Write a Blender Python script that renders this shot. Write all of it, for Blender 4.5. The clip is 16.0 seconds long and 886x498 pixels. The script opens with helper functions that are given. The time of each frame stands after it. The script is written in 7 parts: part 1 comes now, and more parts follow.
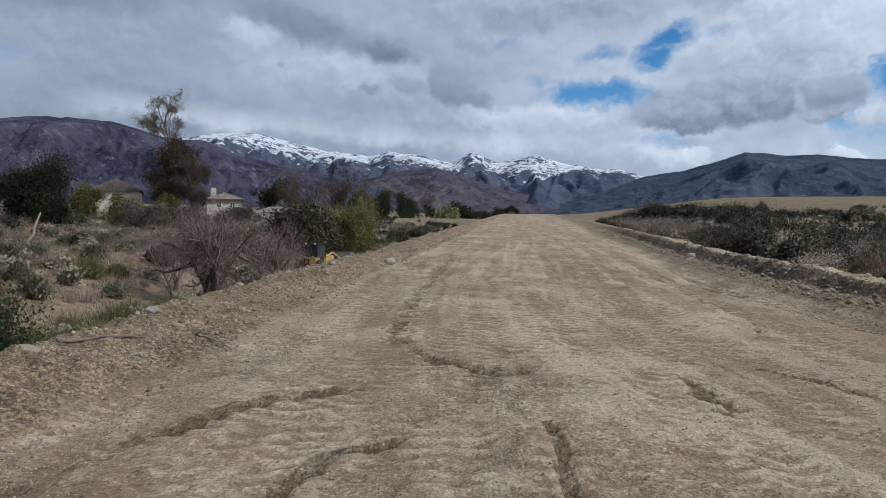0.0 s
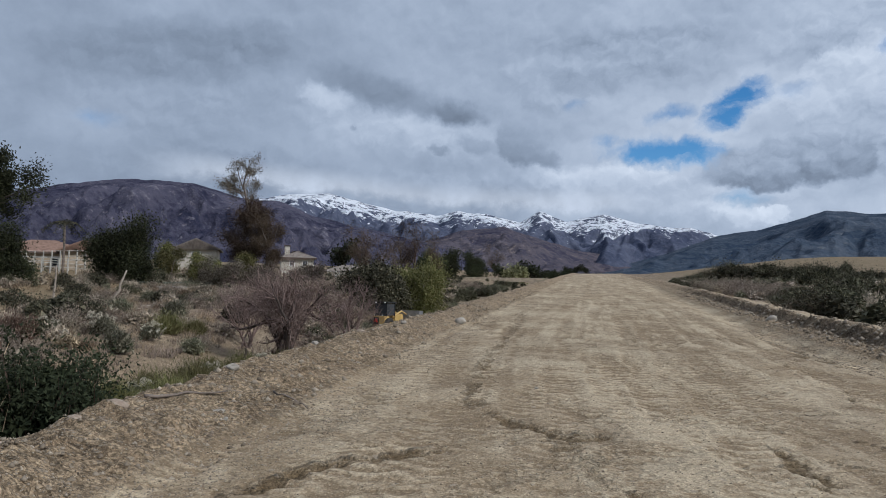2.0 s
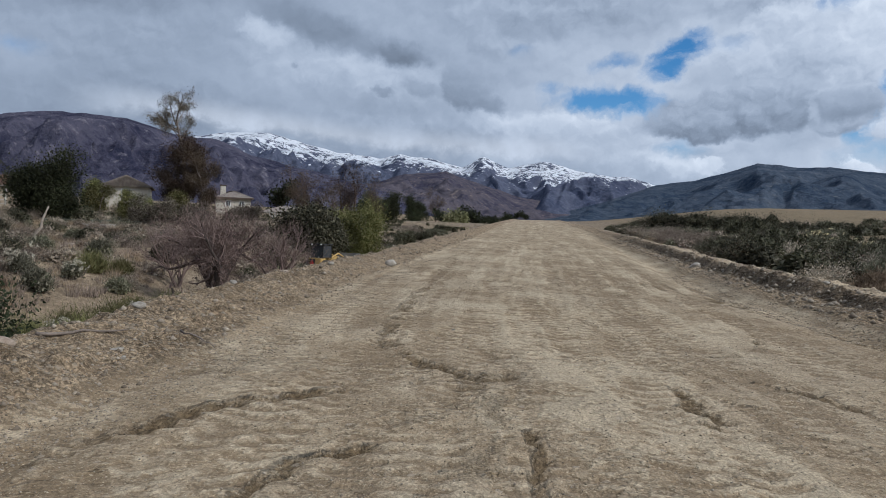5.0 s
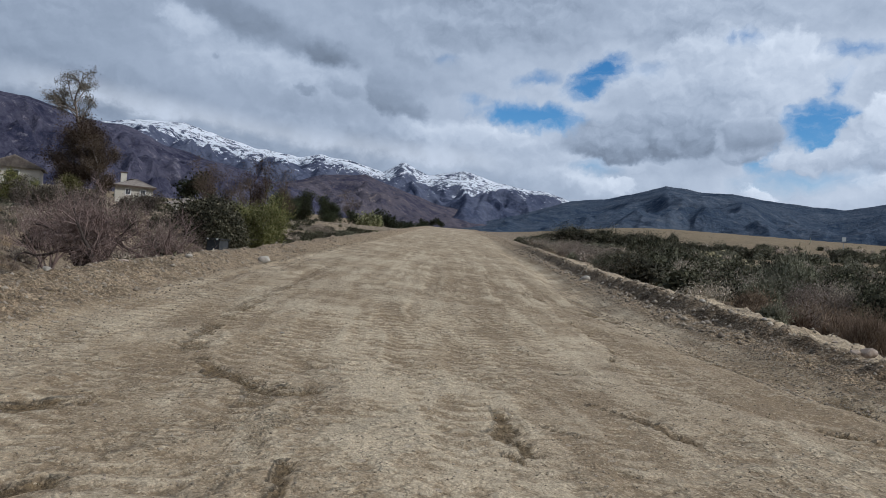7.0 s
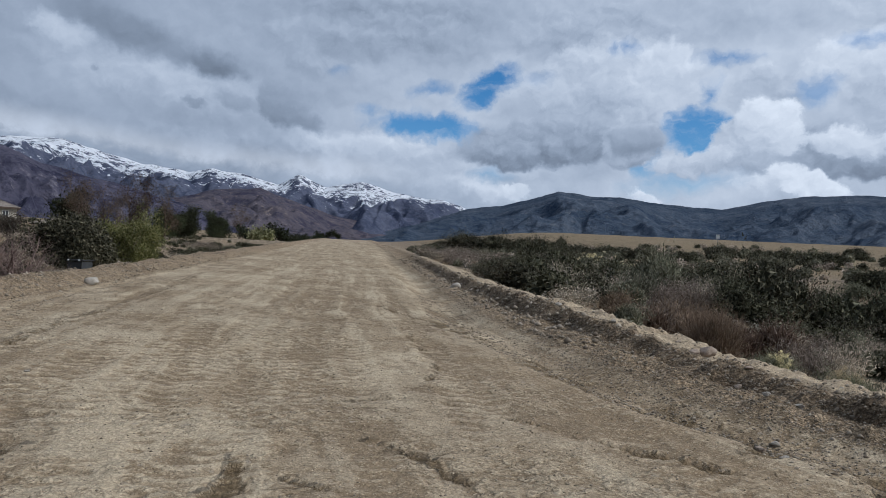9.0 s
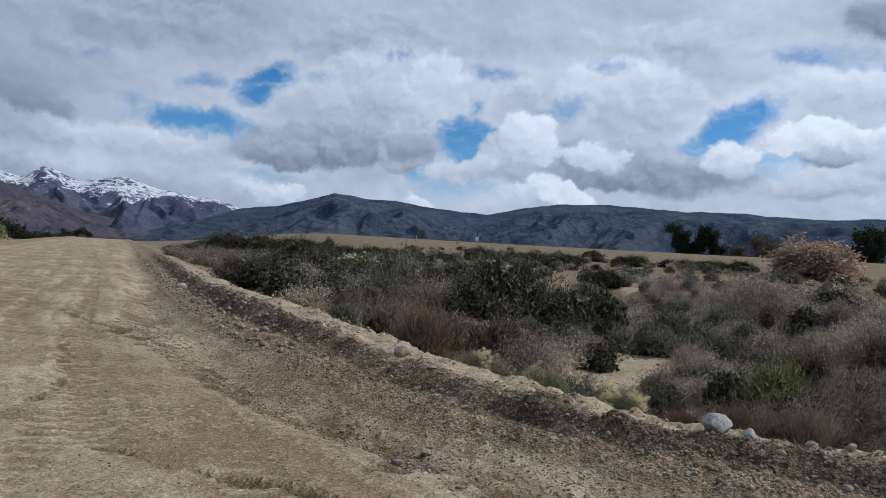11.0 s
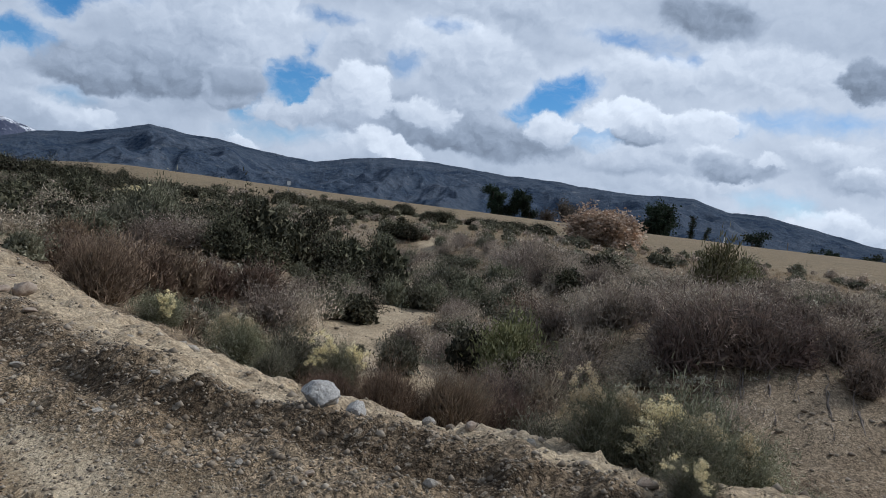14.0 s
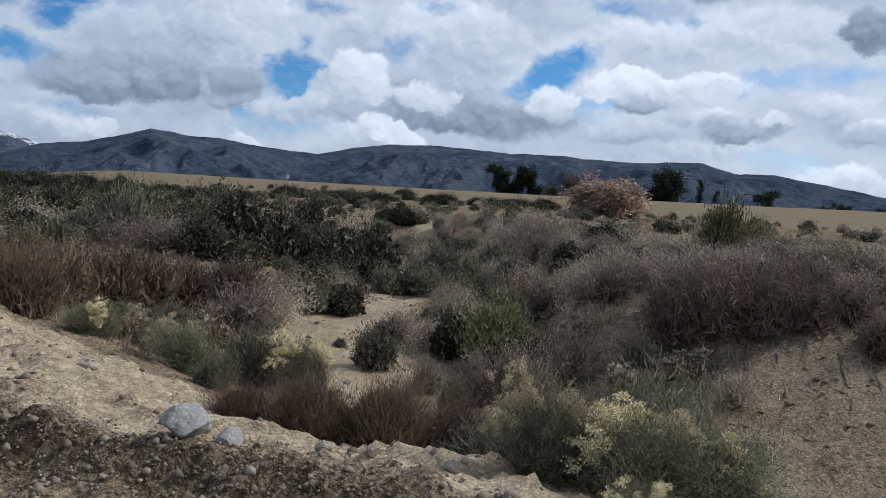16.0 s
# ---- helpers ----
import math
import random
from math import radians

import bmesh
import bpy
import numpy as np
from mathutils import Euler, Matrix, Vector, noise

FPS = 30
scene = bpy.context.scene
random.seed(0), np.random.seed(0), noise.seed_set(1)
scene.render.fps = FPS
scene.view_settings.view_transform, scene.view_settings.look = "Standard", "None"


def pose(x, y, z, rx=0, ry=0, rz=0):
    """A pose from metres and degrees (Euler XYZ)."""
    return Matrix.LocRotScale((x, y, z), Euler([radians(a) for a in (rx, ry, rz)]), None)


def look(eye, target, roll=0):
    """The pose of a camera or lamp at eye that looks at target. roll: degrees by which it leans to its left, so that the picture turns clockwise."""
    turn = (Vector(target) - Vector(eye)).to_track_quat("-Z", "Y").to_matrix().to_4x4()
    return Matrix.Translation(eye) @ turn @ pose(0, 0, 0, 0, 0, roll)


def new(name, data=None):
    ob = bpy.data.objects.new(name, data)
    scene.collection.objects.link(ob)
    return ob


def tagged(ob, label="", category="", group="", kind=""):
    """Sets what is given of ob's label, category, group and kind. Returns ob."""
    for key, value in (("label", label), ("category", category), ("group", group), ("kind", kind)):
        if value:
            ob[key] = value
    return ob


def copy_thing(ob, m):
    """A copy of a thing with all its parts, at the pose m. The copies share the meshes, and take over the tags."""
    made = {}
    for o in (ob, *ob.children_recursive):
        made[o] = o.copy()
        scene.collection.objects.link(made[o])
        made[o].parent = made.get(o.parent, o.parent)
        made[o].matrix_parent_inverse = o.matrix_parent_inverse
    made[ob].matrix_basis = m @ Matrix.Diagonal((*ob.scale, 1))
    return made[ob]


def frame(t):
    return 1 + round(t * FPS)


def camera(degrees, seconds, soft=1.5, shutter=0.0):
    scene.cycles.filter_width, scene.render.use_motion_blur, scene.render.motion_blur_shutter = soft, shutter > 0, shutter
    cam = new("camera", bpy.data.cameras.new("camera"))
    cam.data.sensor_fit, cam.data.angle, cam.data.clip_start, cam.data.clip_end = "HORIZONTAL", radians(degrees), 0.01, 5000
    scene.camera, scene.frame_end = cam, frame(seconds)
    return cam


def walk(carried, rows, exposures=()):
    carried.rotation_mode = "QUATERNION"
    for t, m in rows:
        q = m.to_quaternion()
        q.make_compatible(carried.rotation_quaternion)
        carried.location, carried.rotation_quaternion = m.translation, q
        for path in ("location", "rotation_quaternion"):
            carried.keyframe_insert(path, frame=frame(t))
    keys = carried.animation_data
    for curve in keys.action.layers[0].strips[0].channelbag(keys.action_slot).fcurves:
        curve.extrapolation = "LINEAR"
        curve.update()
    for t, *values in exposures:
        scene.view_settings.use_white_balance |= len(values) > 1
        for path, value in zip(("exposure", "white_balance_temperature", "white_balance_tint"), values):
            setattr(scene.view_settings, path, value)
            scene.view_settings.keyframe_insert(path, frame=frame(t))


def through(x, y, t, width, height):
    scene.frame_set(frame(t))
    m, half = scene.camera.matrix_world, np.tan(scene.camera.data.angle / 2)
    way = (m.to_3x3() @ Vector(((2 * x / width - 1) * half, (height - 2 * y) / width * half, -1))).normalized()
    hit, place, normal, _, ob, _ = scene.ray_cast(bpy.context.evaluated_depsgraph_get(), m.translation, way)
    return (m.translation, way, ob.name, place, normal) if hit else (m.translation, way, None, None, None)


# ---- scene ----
cam = camera(62.5, 16.0, soft=0.5)
PATH = [
    (0, (0.005, 0.216, 1.671), (-0.01, 2.215, 1.63), 0.2),
    (0.5, (-0.042, 0.199, 1.685), (-0.22, 2.191, 1.706), 0.9),
    (1, (-0.071, 0.147, 1.709), (-0.28, 2.134, 1.799), 1.1),
    (1.5, (-0.072, 0.184, 1.7), (-0.28, 2.17, 1.81), 0.7),
    (2, (-0.082, 0.18, 1.693), (-0.283, 2.166, 1.812), 0.6),
    (2.5, (-0.095, 0.161, 1.695), (-0.281, 2.149, 1.815), 0.4),
    (3, (-0.074, 0.214, 1.682), (-0.242, 2.205, 1.782), 0.3),
    (3.5, (-0.056, 0.206, 1.692), (-0.206, 2.199, 1.756), 0.4),
    (4, (-0.046, 0.224, 1.686), (-0.171, 2.22, 1.696), 0.5),
    (4.5, (0.052, 0.262, 1.67), (-0.029, 2.26, 1.639), 1.0),
    (7, (1.249, 1.387, 1.582), (1.437, 3.378, 1.579), 4.7),
    (7.5, (1.566, 1.651, 1.596), (1.826, 3.634, 1.62), 5.3),
    (8, (1.93, 1.795, 1.612), (2.205, 3.776, 1.623), 4.6),
    (8.5, (2.239, 2.094, 1.642), (2.678, 4.044, 1.676), 3.7),
    (9, (2.61, 2.271, 1.647), (3.064, 4.218, 1.688), 2.4),
    (9.5, (3.005, 2.41, 1.632), (3.607, 4.317, 1.663), 2.3),
    (10, (3.424, 2.615, 1.634), (4.293, 4.414, 1.727), 1.8),
    (12.5, (5.487, 2.987, 1.552), (6.559, 4.676, 1.568), 2.9),
    (13, (5.923, 3.052, 1.554), (7.051, 4.703, 1.58), 3.3),
    (13.5, (6.33, 2.994, 1.553), (7.642, 4.504, 1.538), 5.7),
    (14, (6.74, 3.085, 1.542), (8.142, 4.511, 1.514), 6.1),
    (14.5, (7.091, 3.119, 1.557), (8.501, 4.537, 1.496), 5.8),
    (15, (7.399, 3.165, 1.549), (8.732, 4.651, 1.435), 5.7),
    (15.5, (7.687, 3.352, 1.537), (9.016, 4.845, 1.462), 4.1),
    (16, (8.031, 3.382, 1.527), (9.414, 4.824, 1.451), 1.9),
]
walk(cam, [(t, look(eye, target, roll)) for t, eye, target, roll in PATH], [(0, 0.05, 5900, 10), (4.7, 0.05, 5900, 10), (7.5, 0.0, 5900, 10), (9.5, -0.03, 5880, 10), (12.5, 0.04, 5880, 10), (14.5, 0.05, 5900, 10), (15, 0.12, 5900, 10), (15.5, 0.22, 5900, 10), (16, 0.08, 5900, 10)])

# ---- world and light ----
def nodes_of(tree):
    """Small helpers to write node graphs."""
    def node(kind, **values):
        n = tree.nodes.new(kind)
        for key, value in values.items():
            if key == "ins":
                for k, v in value.items():
                    if isinstance(v, bpy.types.NodeSocket):
                        tree.links.new(v, n.inputs[k])
                    else:
                        n.inputs[k].default_value = v
            elif key == "op":
                n.operation = value
            elif key == "blend":
                n.blend_type = value
            elif key == "dims":
                n.noise_dimensions = value
        return n

    def maths(op, a, b=0.0, c=None, clamp=False):
        n = node("ShaderNodeMath", op=op, ins={0: a, 1: b})
        if c is not None:
            if isinstance(c, bpy.types.NodeSocket):
                tree.links.new(c, n.inputs[2])
            else:
                n.inputs[2].default_value = c
        n.use_clamp = clamp
        return n.outputs[0]

    def mix(fac, a, b):
        n = tree.nodes.new("ShaderNodeMix")
        n.data_type = "RGBA"
        for k, v in ((0, fac), (6, a), (7, b)):
            if isinstance(v, bpy.types.NodeSocket):
                tree.links.new(v, n.inputs[k])
            else:
                n.inputs[k].default_value = v if k == 0 else (*v, 1.0)[:4]
        return n.outputs[2]

    def noisy(vector, scale, detail=4.0, rough=0.55, distortion=0.0):
        n = node("ShaderNodeTexNoise", ins={"Vector": vector, "Scale": scale, "Detail": detail, "Roughness": rough, "Distortion": distortion})
        return n.outputs["Fac"]

    def smooth(value, lo, hi, out_lo=0.0, out_hi=1.0):
        n = tree.nodes.new("ShaderNodeMapRange")
        n.interpolation_type = "SMOOTHSTEP"
        for k, v in ((0, value), (1, lo), (2, hi), (3, out_lo), (4, out_hi)):
            if isinstance(v, bpy.types.NodeSocket):
                tree.links.new(v, n.inputs[k])
            else:
                n.inputs[k].default_value = v
        return n.outputs[0]

    return node, maths, mix, noisy, smooth


SUN_AZIMUTH, SUN_HEIGHT = 118.0, 40.0  # degrees clockwise from +y, and above the horizon

world = bpy.data.worlds.new("sky")
scene.world = world
world.use_nodes = True
wt = world.node_tree
wt.nodes.clear()
node, maths, mix, noisy, smooth = nodes_of(wt)

sky = wt.nodes.new("ShaderNodeTexSky")
sky.sky_type = "NISHITA"
sky.sun_disc = False
sky.sun_elevation = radians(SUN_HEIGHT)
sky.sun_rotation = radians(SUN_AZIMUTH)
sky.altitude = 800
sky.air_density = 1.0
sky.dust_density = 0.3
sky.ozone_density = 2.0

way = node("ShaderNodeTexCoord").outputs["Generated"]
parts = node("ShaderNodeSeparateXYZ", ins={0: way})
dx, dy, dz = parts.outputs
azim = maths("MULTIPLY", maths("ARCTAN2", dx, dy), 57.2958)
elev = maths("MULTIPLY", maths("ARCSINE", dz), 57.2958)
flat = node("ShaderNodeCombineXYZ", ins={0: azim, 1: elev, 2: 0.0}).outputs[0]
curl = node("ShaderNodeTexNoise", ins={"Vector": flat, "Scale": 0.55, "Detail": 6.0, "Roughness": 0.6}).outputs["Color"]
bent = node("ShaderNodeVectorMath", op="MULTIPLY_ADD", ins={0: curl, 1: (2.6, 1.9, 0.0), 2: flat}).outputs[0]
bent = node("ShaderNodeVectorMath", op="SUBTRACT", ins={0: bent, 1: (1.3, 0.95, 0.0)}).outputs[0]


def billow(shift_a=0.0, shift_e=0.0):
    """Rounded cloud heads, smaller ones on larger ones, somewhat wider than high."""
    v = node("ShaderNodeVectorMath", op="MULTIPLY_ADD", ins={0: bent, 1: (1.0, 1.35, 1.0), 2: (shift_a, shift_e * 1.35, 5.3)}).outputs[0]
    cells = node("ShaderNodeTexVoronoi", ins={"Vector": v, "Scale": 0.30, "Detail": 4.0, "Roughness": 0.52, "Lacunarity": 2.2, "Randomness": 1.0})
    cells.normalize = True
    return maths("SUBTRACT", 1.0, cells.outputs["Distance"])


heads = billow()
lit = maths("MULTIPLY", maths("SUBTRACT", heads, billow(0.35, 0.5)), smooth(azim, -32.0, 25.0, 0.50, 1.0))
haze = noisy(flat, 0.16, 6.0, 0.55)
lumps = maths("SUBTRACT", heads, 0.62)
bent_a, bent_e, _ = node("ShaderNodeSeparateXYZ", ins={0: bent}).outputs


def ellipse(before, a, e, w, h, tilt):
    """How deep, in degrees, a direction lies within an ellipse on the sky, and how high in it. before: the layer below, so that layers are worked out in turn."""
    m = node("ShaderNodeMapping", ins={"Vector": node("ShaderNodeCombineXYZ", ins={0: bent_a, 1: bent_e, 2: before}).outputs[0]})
    m.vector_type = "TEXTURE"
    m.inputs["Location"].default_value = (a, e, 0)
    m.inputs["Rotation"].default_value = (0, 0, radians(tilt))
    m.inputs["Scale"].default_value = (w, h, 1e6)
    d = node("ShaderNodeVectorMath", op="LENGTH", ins={0: m.outputs[0]}).outputs["Value"]
    up = node("ShaderNodeSeparateXYZ", ins={0: m.outputs[0]}).outputs[1]
    return maths("MULTIPLY", maths("SUBTRACT", 1.0, d), min(h * 1.4, w)), up


# clouds: azimuth, elevation, half width, half height, tilt, tone, how much lighter the top is, softness of the edge
MASSES = [
    (-26.5, 13.7, 9.2, 3.2, 8, 0.46, 0.04, 2.5),
    (-23.6, 9.0, 13.2, 2.4, 0, 0.4, 0.05, 2.0),
    (-25.9, 17.3, 12.9, 2.8, 7, 0.36, 0.0, 2.5),
    (8.6, 18.7, 10.4, 1.8, 0, 0.4, 0.03, 2.0),
    (-8.5, 12.4, 10.4, 2.0, -6, 0.6, 0.08, 2.0),
    (-14.9, 14.9, 2.4, 1.0, -13, 0.66, 0.05, 1.0),
    (-4.2, 7.4, 11.7, 2.0, 0, 0.45, 0.06, 1.6),
    (7.3, 8.7, 6.8, 1.3, -4, 0.68, 0.05, 1.2),
    (10.3, 7.4, 6.9, 1.6, -11, 0.62, 0.06, 1.4),
    (17.0, 5.9, 2.8, 1.0, -8, 0.7, 0.1, 0.9),
    (2.9, 15.9, 4.8, 2.5, -7, 0.5, 0.08, 1.8),
    (24.2, 13.6, 6.3, 2.1, 0, 0.52, 0.1, 1.8),
    (25.9, 16.9, 9.6, 1.7, 0, 0.5, 0.1, 1.8),
    (8.7, 17.4, 9.1, 2.0, 6, 0.47, 0.06, 1.8),
    (24.1, 18.1, 7.2, 2.0, 0, 0.52, 0.1, 1.6),
    (25.0, 14.4, 6.9, 3.2, 7, 0.62, 0.1, 1.5),
    (29.4, 14.4, 3.2, 2.8, 7, 0.7, 0.1, 1.2),
    (44.8, 13.8, 6.3, 3.0, -10, 0.66, 0.12, 1.2),
    (47.2, 17.5, 8.0, 1.8, 0, 0.6, 0.1, 1.5),
    (59.6, 13.6, 5.3, 1.8, -8, 0.7, 0.14, 1.2),
    (36.6, 13.1, 2.8, 2.0, 7, 0.56, 0.12, 1.0),
    (67.9, 13.8, 6.7, 2.2, -8, 0.7, 0.1, 1.5),
    (44.0, 14.3, 5.6, 2.7, 0, 0.68, 0.1, 1.2),
    (7.1, 7.1, 6.7, 1.7, 8, 0.58, 0.08, 1.2),
    (17.7, 7.9, 5.0, 1.8, 0, 0.6, 0.1, 1.0),
    (39.1, 7.2, 5.0, 1.0, 6, 0.72, 0.12, 0.8),
    (72.3, 8.3, 3.5, 1.4, -8, 0.66, 0.16, 0.8),
    (71.9, 3.8, 3.8, 1.0, -6, 0.78, 0.1, 0.9),
    (58.0, 7.8, 6.0, 1.6, 0, 0.62, 0.14, 0.9),
    (63.3, 5.7, 4.4, 0.9, 0, 0.64, 0.1, 0.9),
]
GAPS = [
    (11.3, 10.6, 4.9, 1.2, -1, 1.0, 0.7),
    (16.2, 13.8, 2.7, 1.4, 32, 1.0, 0.7),
    (11.8, 13.5, 1.9, 0.6, 14, 0.7, 0.8),
    (6.8, 11.5, 1.1, 0.6, -22, 0.5, 0.8),
    (32.0, 10.5, 2.7, 1.8, 6, 1.0, 0.7),
    (32.8, 13.0, 1.3, 0.7, 66, 0.9, 0.7),
    (28.4, 8.0, 1.1, 1.2, -14, 0.8, 0.7),
    (31.2, 6.7, 4.4, 1.1, 7, 0.6, 1.0),
    (34.4, 15.7, 2.3, 0.6, 0, 0.8, 0.7),
    (52.1, 11.6, 3.6, 1.6, 25, 1.0, 0.7),
    (49.7, 10.2, 1.8, 0.8, 10, 0.9, 0.7),
    (54.8, 8.8, 2.8, 1.1, 0, 0.6, 0.9),
    (57.1, 16.3, 3.9, 0.8, -3, 0.65, 0.8),
    (62.0, 14.9, 1.4, 0.6, 10, 0.6, 0.8),
    (39.9, 13.3, 1.6, 1.1, 30, 0.55, 0.8),
    (17.0, 7.0, 1.9, 0.6, -1, 0.6, 0.7),
    (64.6, 9.9, 2.1, 0.6, 0, 0.55, 0.9),
    (68.0, 10.7, 3.9, 1.0, 0, 0.6, 1.0),
    (72.2, 10.7, 3.2, 0.9, 0, 0.6, 1.0),
    (69.0, 5.1, 3.5, 0.9, -6, 0.65, 0.9),
    (65.4, 3.2, 2.1, 0.6, 0, 0.4, 0.8),
    (60.5, 15.0, 1.5, 0.4, -7, 0.5, 0.7),
    (43.0, 16.1, 2.2, 0.6, 0, 0.6, 0.7),
    (25.9, 16.7, 0.7, 0.5, 0, 0.5, 0.6),
    (19.9, 14.5, 1.4, 0.6, 0, 0.25, 0.8),
    (26.9, 16.8, 0.9, 0.5, -9, 0.7, 0.7),
    (4.3, 14.4, 1.4, 0.4, 0, 0.35, 0.8),
    (-32.1, 12.0, 1.8, 0.6, 0, 0.3, 1.0),
]
HEAPS = [
    (20.5, 9.7, 7.5, 2.0, 4, 0.42, 0.16, 0.9),
    (17.3, 8.9, 3.2, 1.5, 0, 0.4, 0.14, 0.8),
    (27.4, 10.0, 2.4, 2.5, 6, 0.52, 0.14, 0.7),
    (35.9, 9.5, 3.1, 2.3, -10, 0.6, 0.14, 0.7),
    (31.5, 8.2, 3.2, 1.0, 11, 0.64, 0.12, 0.6),
    (44.3, 8.8, 8.6, 2.2, -8, 0.46, 0.14, 0.8),
    (46.0, 8.1, 8.6, 1.4, 0, 0.4, 0.1, 0.8),
    (41.6, 9.5, 3.1, 1.1, -8, 0.74, 0.12, 0.6),
    (52.0, 9.2, 2.4, 1.4, 0, 0.74, 0.16, 0.6),
    (57.4, 10.6, 2.8, 1.4, 0, 0.86, 0.1, 0.5),
    (58.4, 9.5, 2.8, 1.0, 0, 0.58, 0.26, 0.6),
    (55.3, 10.1, 1.4, 1.0, 0, 0.84, 0.1, 0.5),
    (60.3, 10.1, 1.2, 0.9, -8, 0.8, 0.1, 0.5),
    (64.1, 7.7, 2.4, 1.4, 0, 0.7, 0.18, 0.7),
    (62.8, 17.8, 4.6, 1.6, -8, 0.36, 0.06, 1.2),
    (28.3, 5.5, 1.2, 0.6, -24, 0.78, 0.06, 0.4),
    (18.9, 5.9, 1.2, 0.5, 0, 0.74, 0.05, 0.4),
    (65.6, 7.5, 3.5, 1.1, 0, 0.5, 0.18, 0.6),
    (67.6, 8.0, 1.2, 0.6, -8, 0.78, 0.1, 0.4),
    (63.4, 10.3, 2.2, 1.2, -5, 0.8, 0.16, 0.5),
    (73.6, 13.5, 2.0, 1.5, -9, 0.34, 0.06, 0.7),
    (39.8, 6.6, 3.2, 1.0, -25, 0.82, 0.06, 0.5),
    (73.8, 6.8, 2.1, 0.9, 0, 0.62, 0.16, 0.6),
    (37.1, 10.7, 2.8, 2.2, -20, 0.76, 0.1, 0.7),
]
SCUDS = [
    (-11.1, 15.6, 7.6, 1.8, -14, 0.33, 0.05, 2.2),
    (-5.1, 13.8, 3.0, 1.2, -10, 0.3, 0.05, 1.4),
    (0.2, 11.5, 2.3, 1.8, -20, 0.40, 0.10, 0.9),
    (1.9, 10.4, 2.0, 0.8, -10, 0.38, 0.06, 0.8),
    (-3.1, 11.5, 2.0, 0.7, -12, 0.44, 0.06, 0.8),
    (-5.9, 11.0, 0.8, 0.4, 0, 0.4, 0.05, 0.4),
    (-13.0, 12.6, 0.5, 0.3, 0, 0.45, 0, 0.4),
    (27.4, 9.9, 2.1, 1.2, 0, 0.44, 0.12, 0.7),
]


def heap_up(bright, cover, rows, lobes, shading):
    """Lays clouds one over another, with lobed edges, light heads and grey undersides."""
    for a, e, w, h, tilt, tone, rise, edge in rows:
        depth, up = ellipse(bright, a, e, w, h, tilt)
        alpha = smooth(maths("MULTIPLY_ADD", lumps, lobes, depth), 0.0, edge)
        value = maths("MULTIPLY_ADD", maths("MINIMUM", maths("MAXIMUM", up, -1.0), 1.0), rise, tone)
        value = maths("MULTIPLY_ADD", lit, shading, value)
        bright = maths("MULTIPLY_ADD", alpha, maths("SUBTRACT", value, bright), bright)
        if cover is not None:
            cover = maths("MAXIMUM", cover, alpha)
    return bright, cover


bright = smooth(azim, -45.0, 65.0, 0.44, 0.62)
bright = maths("ADD", bright, maths("MULTIPLY", maths("SUBTRACT", haze, 0.5), 0.30))
bright = maths("MULTIPLY_ADD", lit, 0.30, bright)
bright, _ = heap_up(bright, None, MASSES, 2.4, 0.62)
opening, halo = maths("MULTIPLY", bright, 0.0001), maths("MULTIPLY", bright, 0.0001)
for a, e, w, h, tilt, weight, edge in GAPS:
    depth, _ = ellipse(maths("ADD", opening, halo), a, e, w, h, tilt)
    depth = maths("MULTIPLY_ADD", lumps, -2.6, maths("ADD", depth, 0.40))
    g = maths("MULTIPLY", smooth(depth, -0.15, edge * 1.7), weight)
    r = maths("MULTIPLY", smooth(depth, -1.6, 0.1), weight)
    opening = maths("MAXIMUM", opening, g)
    halo = maths("MAXIMUM", halo, r)
bright = maths("MULTIPLY_ADD", halo, 0.10, bright)
# thin streaks of high cloud within the openings
thin = node("ShaderNodeVectorMath", op="MULTIPLY", ins={0: bent, 1: (0.10, 0.42, 1.0)}).outputs[0]
streak = smooth(noisy(thin, 1.6, 6.0, 0.6), 0.46, 0.74, 0.0, 0.6)
cover = maths("SUBTRACT", 1.0, maths("MULTIPLY", opening, maths("SUBTRACT", 1.0, streak)))
bright, cover = heap_up(bright, cover, HEAPS, 2.2, 0.66)
bright, cover = heap_up(bright, cover, SCUDS, 2.0, 0.30)
bright = maths("MULTIPLY", bright, smooth(azim, -40.0, 70.0, 0.83, 0.90))
bright = maths("MINIMUM", maths("MAXIMUM", bright, 0.18), 0.86)
tone = smooth(bright, 0.2, 0.85)
cloud = mix(tone, (0.80, 0.95, 1.18), (0.95, 1.0, 1.06))
cloud = node("ShaderNodeVectorMath", op="SCALE", ins={0: cloud, 3: bright}).outputs[0]
clear = node("ShaderNodeHueSaturation", ins={"Color": sky.outputs[0], "Saturation": 1.38}).outputs[0]
blue = node("ShaderNodeBackground", ins={0: clear, 1: 0.098})
white = node("ShaderNodeBackground", ins={0: cloud, 1: 1.0})
out = node("ShaderNodeMixShader", ins={0: cover, 1: blue.outputs[0], 2: white.outputs[0]})
node("ShaderNodeOutputWorld", ins={0: out.outputs[0]})

sun = new("sun", bpy.data.lights.new("sun", "SUN"))
sun.data.energy, sun.data.angle, sun.data.color = 2.5, radians(4), (1.0, 0.95, 0.87)
a, e = radians(SUN_AZIMUTH), radians(SUN_HEIGHT)
sun.matrix_world = look((0, 0, 60), (-math.sin(a) * math.cos(e), -math.cos(a) * math.cos(e), 60 - math.sin(e)))

